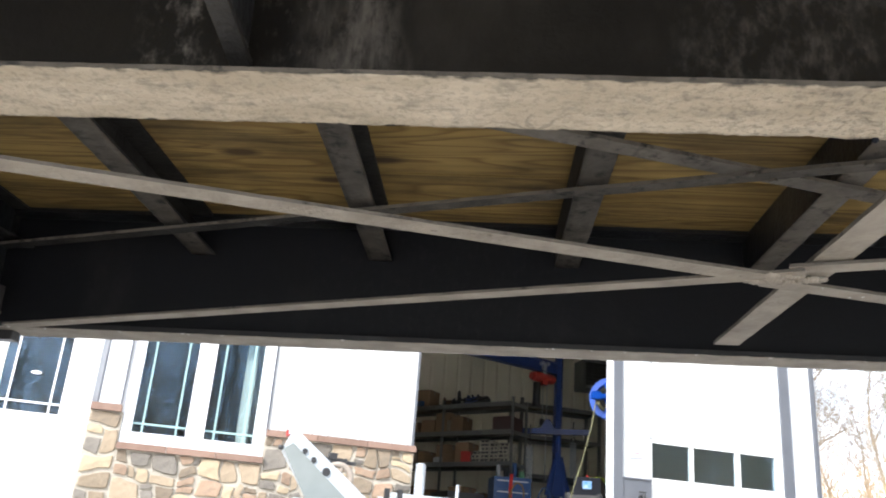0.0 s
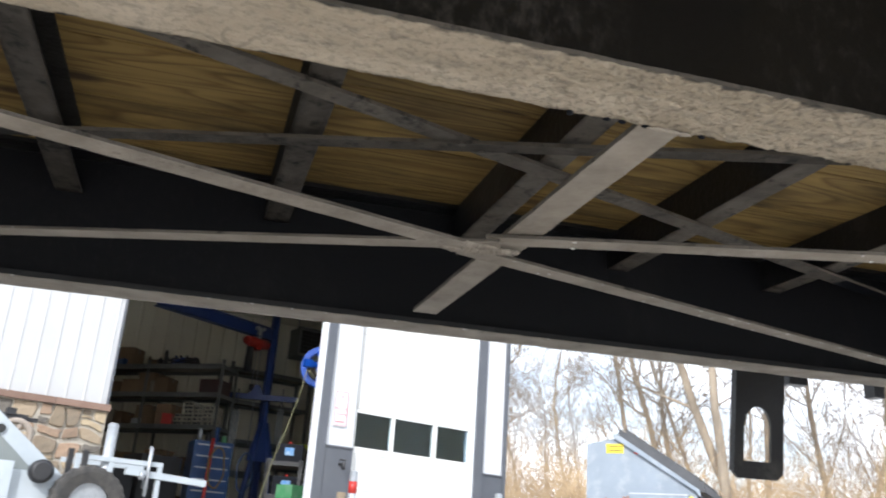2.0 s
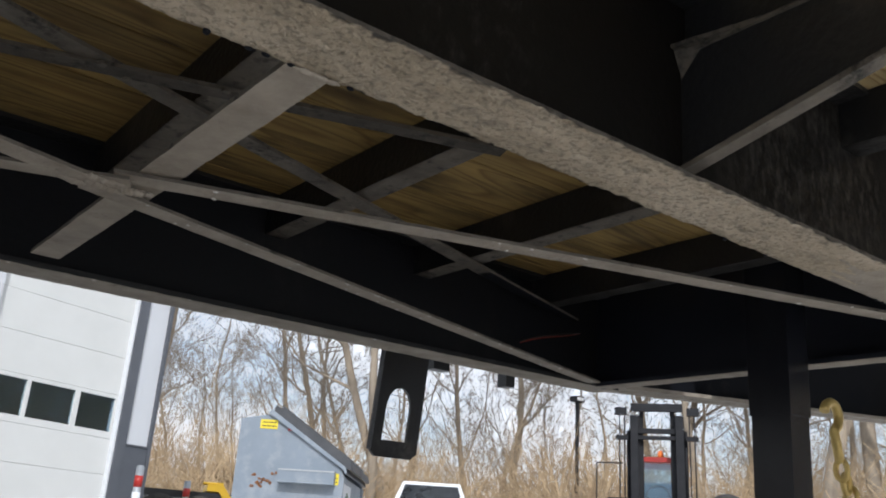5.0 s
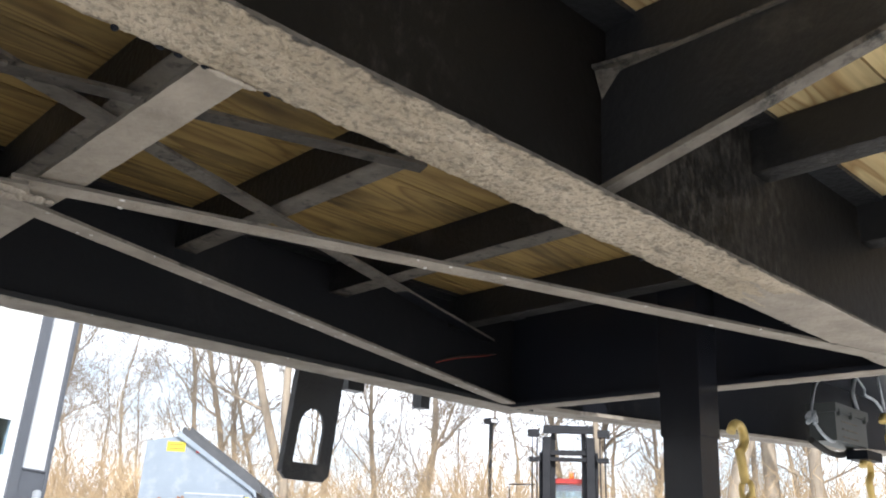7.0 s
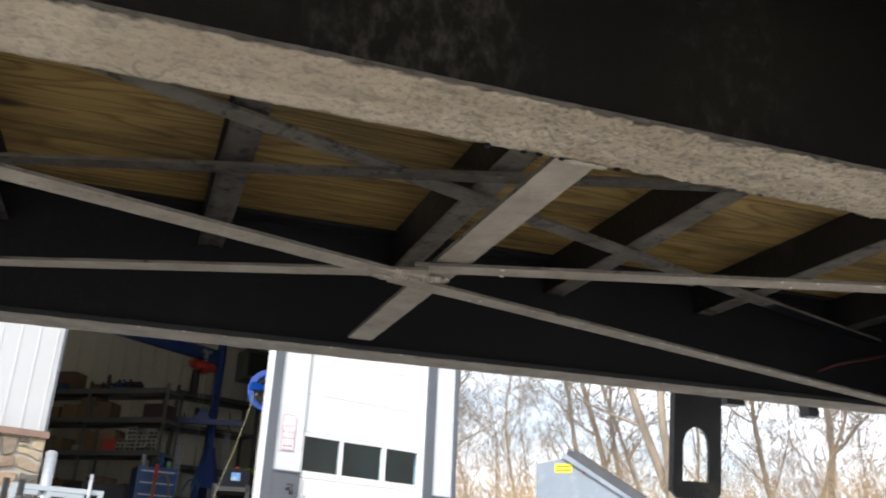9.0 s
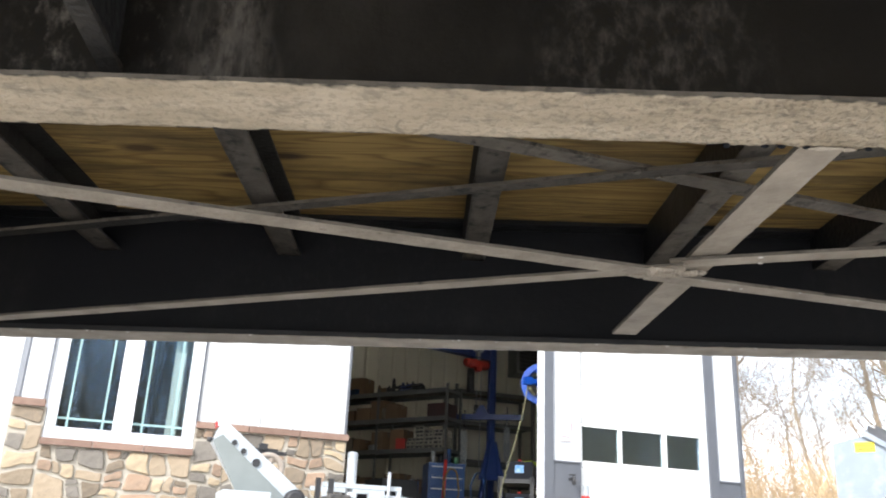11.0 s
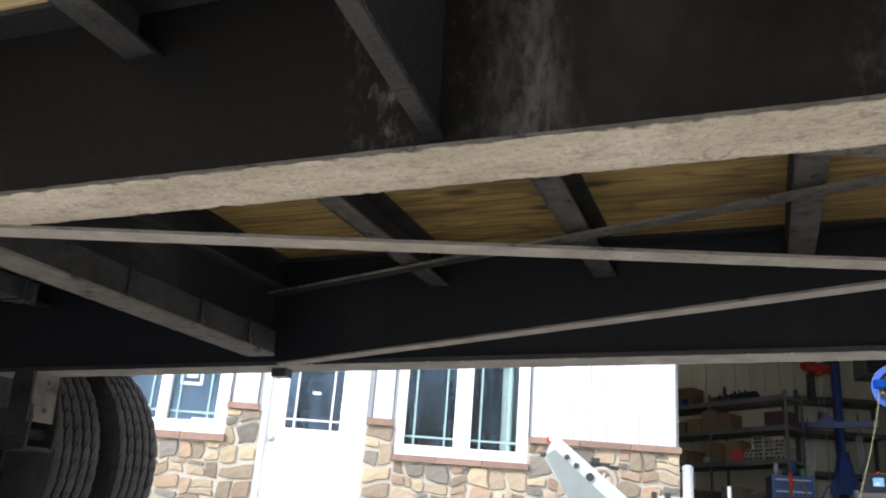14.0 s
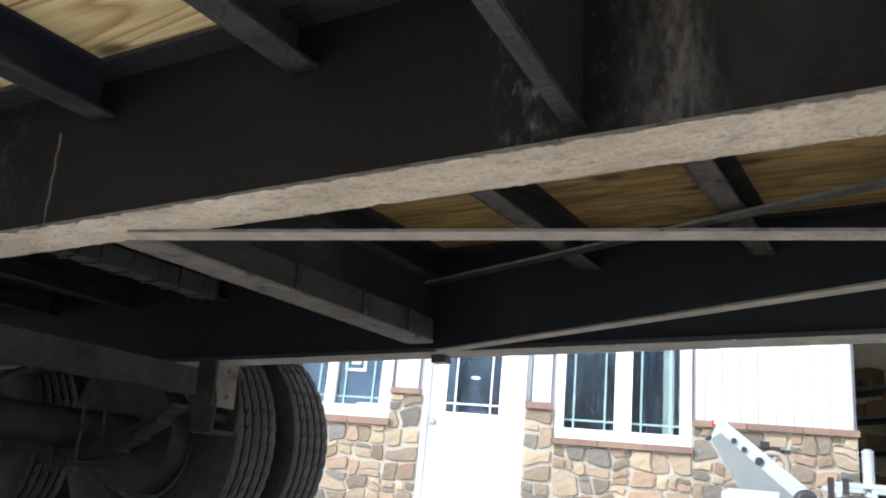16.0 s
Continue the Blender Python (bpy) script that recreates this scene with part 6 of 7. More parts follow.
tube(bm, (0.44, -0.02, 1.00), (0.64, -0.02, 1.00), 0.012, n=10)
tube(bm, (0.44, -0.02, 1.00), (0.48, -0.02, 1.00), 0.018, n=10)
tube(bm, (0.60, -0.02, 1.00), (0.65, -0.02, 1.00), 0.018, n=10)
part("handle_bar", bm, M_DKPLASTIC, lift)
for x, z in ((0.70, 0.93), (0.80, 0.855), (0.63, 0.985)):
    bm = B()
    tube(bm, (x, -0.072, z), (x, -0.082, z), 0.02 if x != 0.8 else 0.03, n=14)
    part("bolt_cap", bm, M_DKPLASTIC, lift)
bm = B()
box(bm, 0.57, 0.90, -0.25, 0.2, 0.22, 0.645)
bevel(bm, 0.015, 2)
part("engine_cover", bm, M_MACH, lift)
bm = B()
box(bm, 0.90, 1.35, -0.2, 0.2, 0.2, 0.60)
bevel(bm, 0.03, 2)
part("chassis", bm, M_MACH, lift)
bm = B()
tube(bm, (1.07, -0.2, 0.60), (1.07, -0.27, 0.60), 0.075, n=24)
tube(bm, (1.07, -0.27, 0.60), (1.07, -0.285, 0.60), 0.075, 0.05, n=24)
part("round_lamp", bm, M_DKPLASTIC, lift, "black round lamp")
bm = B()
box(bm, 0.80, 0.98, 0.13, 0.22, 0.93, 0.985, Matrix.Translation((0, 0, 0.0)))
box(bm, 0.84, 0.90, 0.12, 0.20, 0.975, 1.02)
box(bm, 0.96, 1.05, 0.15, 0.19, 0.945, 0.972)
bevel(bm, 0.008)
part("grip_lever", bm, M_DKPLASTIC, lift)
bm = B()
n = 30
for a0 in range(5):
    tube(bm, (0.92, 0.14, 0.84), (0.92 + 0.1 * math.cos(1.257 * a0), 0.14, 0.84 + 0.1 * math.sin(1.257 * a0)), 0.016, n=8)
path_tube(bm, [(0.92 + 0.1 * math.cos(2 * math.pi * i / n), 0.14, 0.84 + 0.1 * math.sin(2 * math.pi * i / n)) for i in range(n)], 0.024, 8, True)
part("cutter_wheel", bm, mat("cream_wheel", (0.36, 0.31, 0.26), 0.6, var=(0.22, 0.17, 0.13), scale=20), lift)
for x in (1.305, 1.405):
    bm = B()
    box(bm, x - 0.018, x + 0.018, 0.1, 0.14, 0.1, 0.80)
    part("fork_upright", bm, M_DKPLASTIC, lift)
wh = new("wheel")
wh.parent = lift
wh.matrix_basis = Matrix.Translation((1.38, -0.25, 0.43)) @ Matrix.Scale(0.78, 4)
bm = B()
n = 48
prof = [(0.16, -0.09), (0.25, -0.105), (0.285, -0.1), (0.305, -0.09), (0.312, -0.03), (0.312, 0.03), (0.305, 0.09), (0.285, 0.1), (0.25, 0.105), (0.16, 0.09)]
rings = [[bm.verts.new(((r - (0.014 if i % 2 and 2 <= k <= 7 else 0)) * math.cos(2 * math.pi * i / n), y, (r - (0.014 if i % 2 and 2 <= k <= 7 else 0)) * math.sin(2 * math.pi * i / n))) for k, (r, y) in enumerate(prof)] for i in range(n)]
for i in range(n):
    for k in range(len(prof) - 1):
        bm.faces.new((rings[i][k], rings[(i + 1) % n][k], rings[(i + 1) % n][k + 1], rings[i][k + 1]))
part("tyre", bm, M_RUBBER, wh, "knobbly black tyre")
bm = B()
tube(bm, (0, -0.06, 0), (0, 0.06, 0), 0.162, n=28)
tube(bm, (0, -0.09, 0), (0, -0.06, 0), 0.05, n=14)
part("rim", bm, M_GALV, wh)

# white utility trailer frame parked by the bay
ut = thing("utility_trailer", bpos(1.5, 7.15, 0), "low white utility trailer frame beside the open bay", "trailer")
for z, y in ((0.80, 0.0), (0.80, 0.5)):
    bm = B()
    box(bm, -0.05, 0.62, y - 0.018, y + 0.018, z - 0.018, z + 0.018)
    bevel(bm, 0.004)
    part("rail", bm, M_MACH, ut)
for x in (-0.03, 0.22, 0.6):
    bm = B()
    box(bm, x - 0.018, x + 0.018, -0.018, 0.018, 0.15, 0.78)
    part("upright", bm, M_MACH, ut)
bm = B()
box(bm, 0.3, 0.95, -0.03, 0.03, 0.72, 0.77, Matrix.Rotation(radians(3), 4, "Y"))
part("tongue", bm, M_MACH, ut)
bm = B()
tube(bm, (0.5, -0.05, 0.55), (0.5, -0.05, 0.93), 0.014, n=10)
tube(bm, (0.47, -0.05, 0.7), (0.44, -0.05, 0.7), 0.03, n=10)
part("jack_post", bm, M_GALV, ut)
bm = B()
box(bm, 0.0, 0.9, 0.0, 0.5, 0.14, 0.5)
part("bed", bm, M_DKPLASTIC, ut)

# bollards
def bollard(x, y, r, h, taped, label):
    b = thing("bollard", bpos(x, y, 0), label, "bollard", "bollards by the bays")
    bm = B()
    tube(bm, (0, 0, 0), (0, 0, h), r, n=20)
    tube(bm, (0, 0, h), (0, 0, h + 0.012), r, r * 0.6, n=20)
    part("pipe", bm, M_GALV, b)
    if taped:
        for k in range(4):
            z = h - 0.09 - 0.16 * k
            bm = B()
            tube(bm, (0, 0, z - 0.11), (0, 0, z), r + 0.002, n=20)
            part("tape_band", bm, M_RED if k % 2 == 0 else M_WHITE, b, "red reflective tape" if k % 2 == 0 else "white reflective tape")


bollard(1.70, 7.2, 0.043, 1.07, False, "plain galvanised pipe bollard at the bay corner")
bollard(4.105, 7.6, 0.04, 0.99, True, "galvanised pipe bollard with red and white tape")
bollard(5.875, 7.6, 0.04, 0.95, True, "galvanised pipe bollard with red and white tape")
bm = B()
tube(bm, (0, 0, 0), (0, 0, 0.8), 0.05, 0.045, n=14)
tagged(part("timber_post", bm, mat("weathered_timber", (0.2, 0.16, 0.11), 0.9, var=(0.12, 0.1, 0.07), scale=8, stretch=(1, 1, 0.2)), at=bpos(4.07, 7.75, 0)), "short weathered timber post beside the bollard", "post")
# outdoor tap on the grey wainscot
bm = B()
tube(bm, (0, 0, 0), (0, -0.09, 0), 0.014, n=10)
tube(bm, (0, -0.09, 0.02), (0, -0.09, -0.06), 0.018, n=10)
tube(bm, (-0.035, -0.06, 0.04), (0.035, -0.06, 0.04), 0.008, n=8)
tap = part("tap", bm, M_DKPLASTIC, at=bpos(4.20, FY - 0.012, 1.10))
tagged(tap, "dark outdoor water tap on the wainscot", "tap")

# small sign between the bays
sign = thing("warning_sign", bpos(4.15, FY - 0.012, 1.66), "white sign with red lettering and a red double arrow", "sign")
M_SIGNRED = mat("sign_red", (0.58, 0.13, 0.14), 0.5)
bm = B()
box(bm, -0.076, 0.076, -0.003, 0, -0.18, 0.18)
bevel(bm, 0.002)
part("plate", bm, M_WHITE, sign)
bm = B()
for a, b, c, d in ((-0.07, 0.07, 0.168, 0.174), (-0.07, 0.07, -0.174, -0.168), (-0.07, -0.064, -0.168, 0.168), (0.064, 0.07, -0.168, 0.168)):
    box(bm, a, b, -0.005, -0.003, c, d)
part("border", bm, M_SIGNRED, sign)
for k, word in enumerate(("DO", "NOT", "BLOCK", "DOORS")):
    cu = bpy.data.curves.new("word", "FONT")
    cu.body = word
    cu.size = 0.04
    cu.align_x = "CENTER"
    cu.extrude = 0.0008
    tx = new("word", cu)
    tx.parent = sign
    tx.matrix_basis = pose(0, -0.004, 0.105 - 0.06 * k, 90, 0, 0)
    cu.materials.append(M_SIGNRED)
bm = B()
box(bm, -0.03, 0.03, -0.005, -0.003, -0.144, -0.133)
prism(bm, [(-0.052, -0.1385), (-0.03, -0.157), (-0.03, -0.12)], -0.005, -0.003, "y")
prism(bm, [(0.052, -0.1385), (0.03, -0.157), (0.03, -0.12)], -0.005, -0.003, "y")
part("arrow", bm, M_SIGNRED, sign)

# dumpster
M_DUMP = mat("dumpster_grey_blue", (0.22, 0.26, 0.31), 0.5, var=(0.175, 0.21, 0.25), scale=2.5, amount=0.7, stain=(0.31, 0.34, 0.37), stain_scale=3, stain_lo=0.5, stain_hi=0.7, bump=0.1, bump_scale=30)
M_RUSTY = mat("rust_patch", (0.34, 0.17, 0.09), 0.9, var=(0.28, 0.09, 0.03), scale=20)
dump = thing("dumpster", pose(4.25, 9.13, 0, 0, 0, -40), "grey-blue steel front-load dumpster with black lid and rust", "dumpster")
W, DD = 1.72, 1.55          # along the visible side, and back along the lid
bm = B()
side = [(0.0, 0.12), (0.0, 1.60), (0.34, 1.665), (1.50, 1.11), (1.55, 1.02), (1.50, 0.12)]
prism(bm, side, 0.0, 0.05, "y")
sp = part("side_panel", bm, M_DUMP, dump)
again(sp, dump, Matrix.Translation((0, 1.75, 0)))
for nm, q in (("back_panel", (0.0, 0.05, 0.05, 1.75, 0.12, 1.58)), ("front_panel", (1.46, 1.50, 0.05, 1.75, 0.12, 1.05)), ("bottom_panel", (0.05, 1.46, 0.05, 1.75, 0.10, 0.16))):
    bm = B()
    box(bm, *q)
    part(nm, bm, M_DUMP, dump)
bm = B()
prism(bm, [(0.30, 1.672), (0.34, 1.70), (1.56, 1.125), (1.585, 1.07), (1.56, 1.065), (1.53, 1.105)], -0.02, 1.82, "y")
bevel(bm, 0.006)
M_LID = mat("black_plastic_lid", (0.045, 0.048, 0.055), 0.5, var=(0.08, 0.083, 0.09), scale=4, amount=0.7)
lid = part("lid", bm, M_LID, dump, "black plastic lid")
bm = B()
prism(bm, [(0.30, 1.672), (0.34, 1.712), (1.57, 1.13), (1.595, 1.07), (1.56, 1.065), (1.53, 1.105)], -0.045, -0.022, "y")
bevel(bm, 0.004)
part("lid_rim", bm, M_DUMP, dump)
for k, y0 in enumerate((0.03, 0.93)):
    bm = B()
    prism(bm, [(0.34, 1.702), (0.36, 1.775), (1.62, 1.20), (1.65, 1.11), (1.58, 1.12)], y0, y0 + 0.85, "y")
    for j in range(5):
        yy = y0 + 0.1 + 0.16 * j
        prism(bm, [(0.4, 1.715), (0.42, 1.79), (1.54, 1.27), (1.53, 1.19)], yy, yy + 0.03, "y")
    part("lid_flap", bm, M_LID, dump, "black ribbed plastic lid flap")
bm = B()
box(bm, 0.55, 1.42, -0.14, 0.0, 0.93, 1.06)
box(bm, 0.57, 1.40, -0.141, -0.10, 0.955, 1.035)
bevel(bm, 0.01)
part("fork_pocket", bm, M_DUMP, dump)
bm = B()
box(bm, 0.55, 1.42, -0.145, 0.0, 1.055, 1.07)
part("pocket_cap", bm, M_GALV, dump, "pale worn pocket edge")
rr = random.Random(3)
for k in range(16):
    bm = B()
    cx, cz, r0 = 0.34 + rr.uniform(-0.14, 0.2), 0.93 + rr.uniform(-0.06, 0.11), rr.uniform(0.007, 0.026)
    vs = [bm.verts.new((cx + r0 * (1 + 0.5 * rr.random()) * math.cos(a), -0.004, cz + r0 * (0.6 + 0.6 * rr.random()) * math.sin(a))) for a in [0.7 * i for i in range(9)]]
    f = bm.faces.new(vs)
    bmesh.ops.solidify(bm, geom=[f], thickness=0.003)
    part("rust_spot", bm, M_RUSTY, dump, "orange rust spot")
M_STICK = mat("yellow_sticker", (0.75, 0.6, 0.03), 0.5, var=(0.7, 0.55, 0.03), scale=20)
for x0, x1, z0, z1 in ((0.22, 0.42, 1.50, 1.60), (1.40, 1.47, 0.94, 1.06)):
    bm = B()
    box(bm, x0, x1, -0.005, 0.0, z0, z1)
    st2 = part("sticker", bm, M_STICK, dump, "yellow warning sticker")
    for k in range(2):
        bm = B()
        box(bm, x0 + 0.02, x1 - 0.02, -0.007, -0.005, z0 + 0.025 + 0.04 * k, z0 + 0.035 + 0.04 * k)
        part("text_bar", bm, M_DKPLASTIC, st2)
bm = B()
box(bm, 1.501, 1.506, 0.25, 0.85, 0.5, 0.98)
pl = part("front_placard", bm, M_WHITE, dump, "white placard with a green mark")
bm = B()
tube(bm, (1.506, 0.55, 0.78), (1.509, 0.55, 0.78), 0.12, n=24)
part("placard_mark", bm, mat("dull_green_mark", (0.1, 0.16, 0.09), 0.6), pl)
for k in range(3):
    bm = B()
    box(bm, 1.506, 1.508, 0.33, 0.78, 0.54 + 0.035 * k, 0.555 + 0.035 * k)
    part("text_bar", bm, M_DKPLASTIC, pl)
bm = B()
box(bm, 0.60, 0.66, -0.026, -0.005, 1.49, 1.53)
part("reflector", bm, M_RED, dump, "red reflector on the lid edge")

# the box is short from the ridge to the front
for me in {o.data for o in dump.children_recursive}:
    for v in me.vertices:
        if v.co.x > 0.4:
            v.co.x = 0.4 + (v.co.x - 0.4) * 0.7

# white pickup behind the yard
M_CARWHITE = mat("white_car_paint", (0.78, 0.79, 0.8), 0.25, coat=0.6, var=(0.74, 0.75, 0.76), scale=2, amount=0.3)
M_CARGLASS = mat("dark_car_glass", (0.02, 0.025, 0.03), 0.05, var=(0.05, 0.06, 0.07), scale=3, amount=0.6, spec=0.8)
pk = thing("pickup_truck", pose(12.1, 15.9, 0, 0, 0, -38), "white pickup truck parked nose towards the trailer", "truck")
bm = B()
prism(bm, [(-0.95, 0.55), (-0.95, 1.15), (-0.86, 1.2), (0.86, 1.2), (0.95, 1.15), (0.95, 0.55)], -2.6, 2.6, "y")
bevel(bm, 0.05, 2)
body = part("body", bm, M_CARWHITE, pk)
bm = B()
lo = [(-0.86, -0.9, 1.2), (0.86, -0.9, 1.2), (0.86, 1.3, 1.2), (-0.86, 1.3, 1.2)]
hi = [(-0.62, -0.25, 1.87), (0.62, -0.25, 1.87), (0.62, 0.95, 1.87), (-0.62, 0.95, 1.87)]
vl, vh = [bm.verts.new(c) for c in lo], [bm.verts.new(c) for c in hi]
bm.faces.new(vh)
bm.faces.new(vl[::-1])
for k in range(4):
    bm.faces.new((vl[k], vl[(k + 1) % 4], vh[(k + 1) % 4], vh[k]))
bevel(bm, 0.08, 3)
part("cab", bm, M_CARWHITE, pk)
bm = B()
v = [bm.verts.new(c) for c in ((-0.72, -0.90, 1.245), (0.72, -0.90, 1.245), (0.575, -0.335, 1.80), (-0.575, -0.335, 1.80))]
f = bm.faces.new(v)
bmesh.ops.solidify(bm, geom=[f], thickness=0.02)
part("windscreen", bm, M_CARGLASS, pk)
for s in (-1, 1):
    bm = B()
    v = [bm.verts.new(c) for c in ((s * 0.855, -0.75, 1.26), (s * 0.855, 1.15, 1.26), (s * 0.655, 0.85, 1.80), (s * 0.655, -0.2, 1.80))]
    f = bm.faces.new(v)
    bmesh.ops.solidify(bm, geom=[f], thickness=0.02)
    part("side_window", bm, M_CARGLASS, pk)
    bm = B()
    box(bm, s * 1.06 - 0.1, s * 1.06 + 0.1, -0.72, -0.6, 1.2, 1.42)
    bevel(bm, 0.03, 2)
    part("mirror", bm, M_DKPLASTIC, pk)
    bm = B()
    box(bm, s * 0.75 - 0.15, s * 0.75 + 0.15, -2.63, -2.56, 0.9, 1.08)
    part("headlight", bm, M_GALV, pk)
    for y in (-1.7, 1.6):
        wl = new("wheel")
        wl.parent = pk
        wl.matrix_basis = Matrix.Translation((s * 0.85, y, 0.39)) @ Matrix.Rotation(math.pi / 2, 4, "Z")
        for nm, me in (("tyre", TYRE), ("rim", RIM)):
            o = new(nm, me)
            o.parent = wl
bm = B()
box(bm, -0.6, 0.6, -2.64, -2.58, 0.72, 1.05)
part("grille", bm, M_DKPLASTIC, pk)

# black equipment trailer with a yellow machine
et = thing("equipment_trailer", pose(4.85, 12.15, 0, 0, 0, -14), "black tandem-axle equipment trailer parked past the shop", "trailer")
bm = B()
box(bm, -1.3, 1.0, 0.12, 1.6, 0.86, 0.96)
bevel(bm, 0.01)
part("bed", bm, M_BLACK, et)
for x in (-0.25, 0.28):
    wl = new("wheel")
    wl.parent = et
    wl.matrix_basis = Matrix.Translation((x, -0.14, 0.62)) @ Matrix.Rotation(math.pi, 4, "Z") @ Matrix.Scale(0.68, 4)
    for nm, me in (("tyre", TYRE), ("rim", RIM)):
        o = new(nm, me)
        o.parent = wl
M_CATYEL = mat("yellow_plant_paint", (0.62, 0.38, 0.02), 0.45, var=(0.5, 0.3, 0.02), scale=6, amount=0.6)
bm = B()
prism(bm, [(0.40, 0.98), (0.42, 1.07), (0.62, 1.09), (0.74, 0.94), (0.86, 0.80), (0.80, 0.70), (0.68, 0.84), (0.58, 0.98)], 0.1, 0.5, "y")
bevel(bm, 0.01)
ym2 = part("yellow_plough", bm, M_CATYEL, at=pose(4.85, 12.15, 0, 0, 0, -14))
tagged(ym2, "yellow steel attachment lying on the equipment trailer", "attachment")
bm = B()
tube(bm, (0.36, 0.25, 1.09), (0.66, 0.25, 1.10), 0.02, n=8)
part("bar", bm, M_CATYEL, ym2)
bollard(8.17, 9.55, 0.045, 1.04, True, "galvanised pipe bollard with red and white tape")

# rough-terrain forklift facing the trailer
M_FORK = mat("dark_mast_steel", (0.012, 0.013, 0.016), 0.6, var=(0.025, 0.025, 0.028), scale=6, amount=0.7, spec=0.2)
fk = thing("forklift", pose(11.7, 9.35, 0, 0, 0, -51.3), "red and black rough-terrain forklift with its mast raised", "forklift")
for s in (-1, 1):
    bm = B()
    box(bm, s * 0.36 - 0.06, s * 0.36 + 0.06, -0.1, 0.08, 0.3, 2.72)
    box(bm, s * 0.36 - 0.075, s * 0.36 + 0.075, 0.05, 0.09, 0.3, 2.75)
    bevel(bm, 0.008)
    part("mast_rail", bm, M_FORK, fk)
    bm = B()
    box(bm, s * 0.25 - 0.035, s * 0.25 + 0.035, 0.1, 0.16, 0.3, 2.9)
    part("inner_rail", bm, M_FORK, fk)
    for dx in (0.52, 0.60):
        bm = B()
        tube(bm, (s * dx, 0, 1.4), (s * dx, 0, 2.85), 0.012, n=6)
        part("load_guard_bar", bm, M_FORK, fk)
    bm = B()
    box(bm, s * 0.58 - 0.1, s * 0.58 + 0.1, -0.05, 0.05, 2.74, 2.86)
    part("work_lamp", bm, M_FORK, fk)
    bm = B()
    box(bm, s * 0.56 - 0.1, s * 0.56 + 0.1, -0.05, 0.05, 2.33, 2.40)
    part("crossbar_end", bm, M_FORK, fk)
    bm = B()
    tube(bm, (s * 0.46, 0.1, 1.2), (s * 0.46, 0.1, 2.5), 0.03, n=10)
    part("lift_cylinder", bm, M_FORK, fk)
    bm = B()
    box(bm, s * 0.3 - 0.06, s * 0.3 + 0.06, -1.35, -0.15, 0.3, 0.34)
    part("fork", bm, M_FORK, fk)
for z0, z1, hw in ((2.80, 2.93, 0.42), (2.44, 2.52, 0.44), (2.34, 2.40, 0.36), (1.32, 1.4, 0.8), (0.6, 0.7, 0.7)):
    bm = B()
    box(bm, -hw, hw, -0.03, 0.03, z0, z1)
    bevel(bm, 0.01)
    part("mast_crossbar", bm, M_FORK, fk)
bm = B()
box(bm, -1.0, 1.0, -0.12, -0.06, 1.30, 1.34)
box(bm, -1.0, 1.0, -0.12, -0.06, 1.18, 1.21)
part("carriage_rail", bm, M_FORK, fk)
bm = B()
for a, b, c, d in ((-0.98, -0.55, 1.93, 1.95), (-0.98, -0.96, 1.3, 1.95)):
    box(bm, a, b, -0.09, -0.06, c, d)
part("load_frame", bm, M_FORK, fk)
bm = B()
prism(bm, [(-0.5, 2.02), (-0.5, 2.1), (0.5, 2.1), (0.5, 2.02)], 0.3, 1.4, "y")
bevel(bm, 0.02, 2)
part("cab_roof", bm, M_RED, fk, "red cab roof")
for sx in (-0.46, 0.46):
    for sy in (0.35, 1.35):
        bm = B()
        box(bm, sx - 0.03, sx + 0.03, sy - 0.03, sy + 0.03, 1.0, 2.02)
        part("cab_post", bm, M_FORK, fk)
bm = B()
box(bm, -0.44, 0.44, 0.33, 0.335, 1.1, 2.0)
g = part("cab_glass", bm, M_GLASS, fk)
g.visible_shadow = False
bm = B()
box(bm, -0.55, 0.55, 0.2, 2.4, 0.5, 1.12)
bevel(bm, 0.05, 2)
part("chassis", bm, M_RED, fk)
bm = B()
path_tube(bm, [(0.19 * math.cos(a), 0.62 + 0.07 * math.sin(a), 1.5 + 0.17 * math.sin(a)) for a in [2 * math.pi * i / 24 for i in range(24)]], 0.02, 8, True)
part("steering_wheel", bm, M_DKPLASTIC, fk)
bm = B()
box(bm, -0.28, 0.28, 1.0, 1.2, 1.1, 1.75)
bevel(bm, 0.05, 2)
part("seat_back", bm, mat("pale_blue_seat", (0.2, 0.3, 0.42), 0.7), fk)
bm = B()
tube(bm, (0.05, 0.6, 2.1), (0.05, 0.6, 2.24), 0.05, 0.04, n=14)
part("beacon", bm, mat("orange_beacon", (0.8, 0.2, 0.03), 0.3), fk, "orange beacon")
for s in (-1, 1):
    for y in (0.5, 2.0):
        wl = new("wheel")
        wl.parent = fk
        wl.matrix_basis = Matrix.Translation((s * 0.7, y, 0.5)) @ Matrix.Rotation(math.pi / 2, 4, "Z") @ Matrix.Scale(1.3, 4)
        for nm, me in (("tyre", TYRE), ("rim", RIM)):
            o = new(nm, me)
            o.parent = wl
bm = B()
path_tube(bm, [(1.05 + 0.33 * math.cos(a), -0.2, 1.12 + 0.33 * math.sin(a)) for a in [2 * math.pi * i / 28 for i in range(28)]], 0.06, 8, True)
tagged(part("spare_tyre", bm, M_RUBBER, at=pose(11.7, 9.35, 0, 0, 0, -51.3)), "black tyre hung beside the forklift", "tyre")

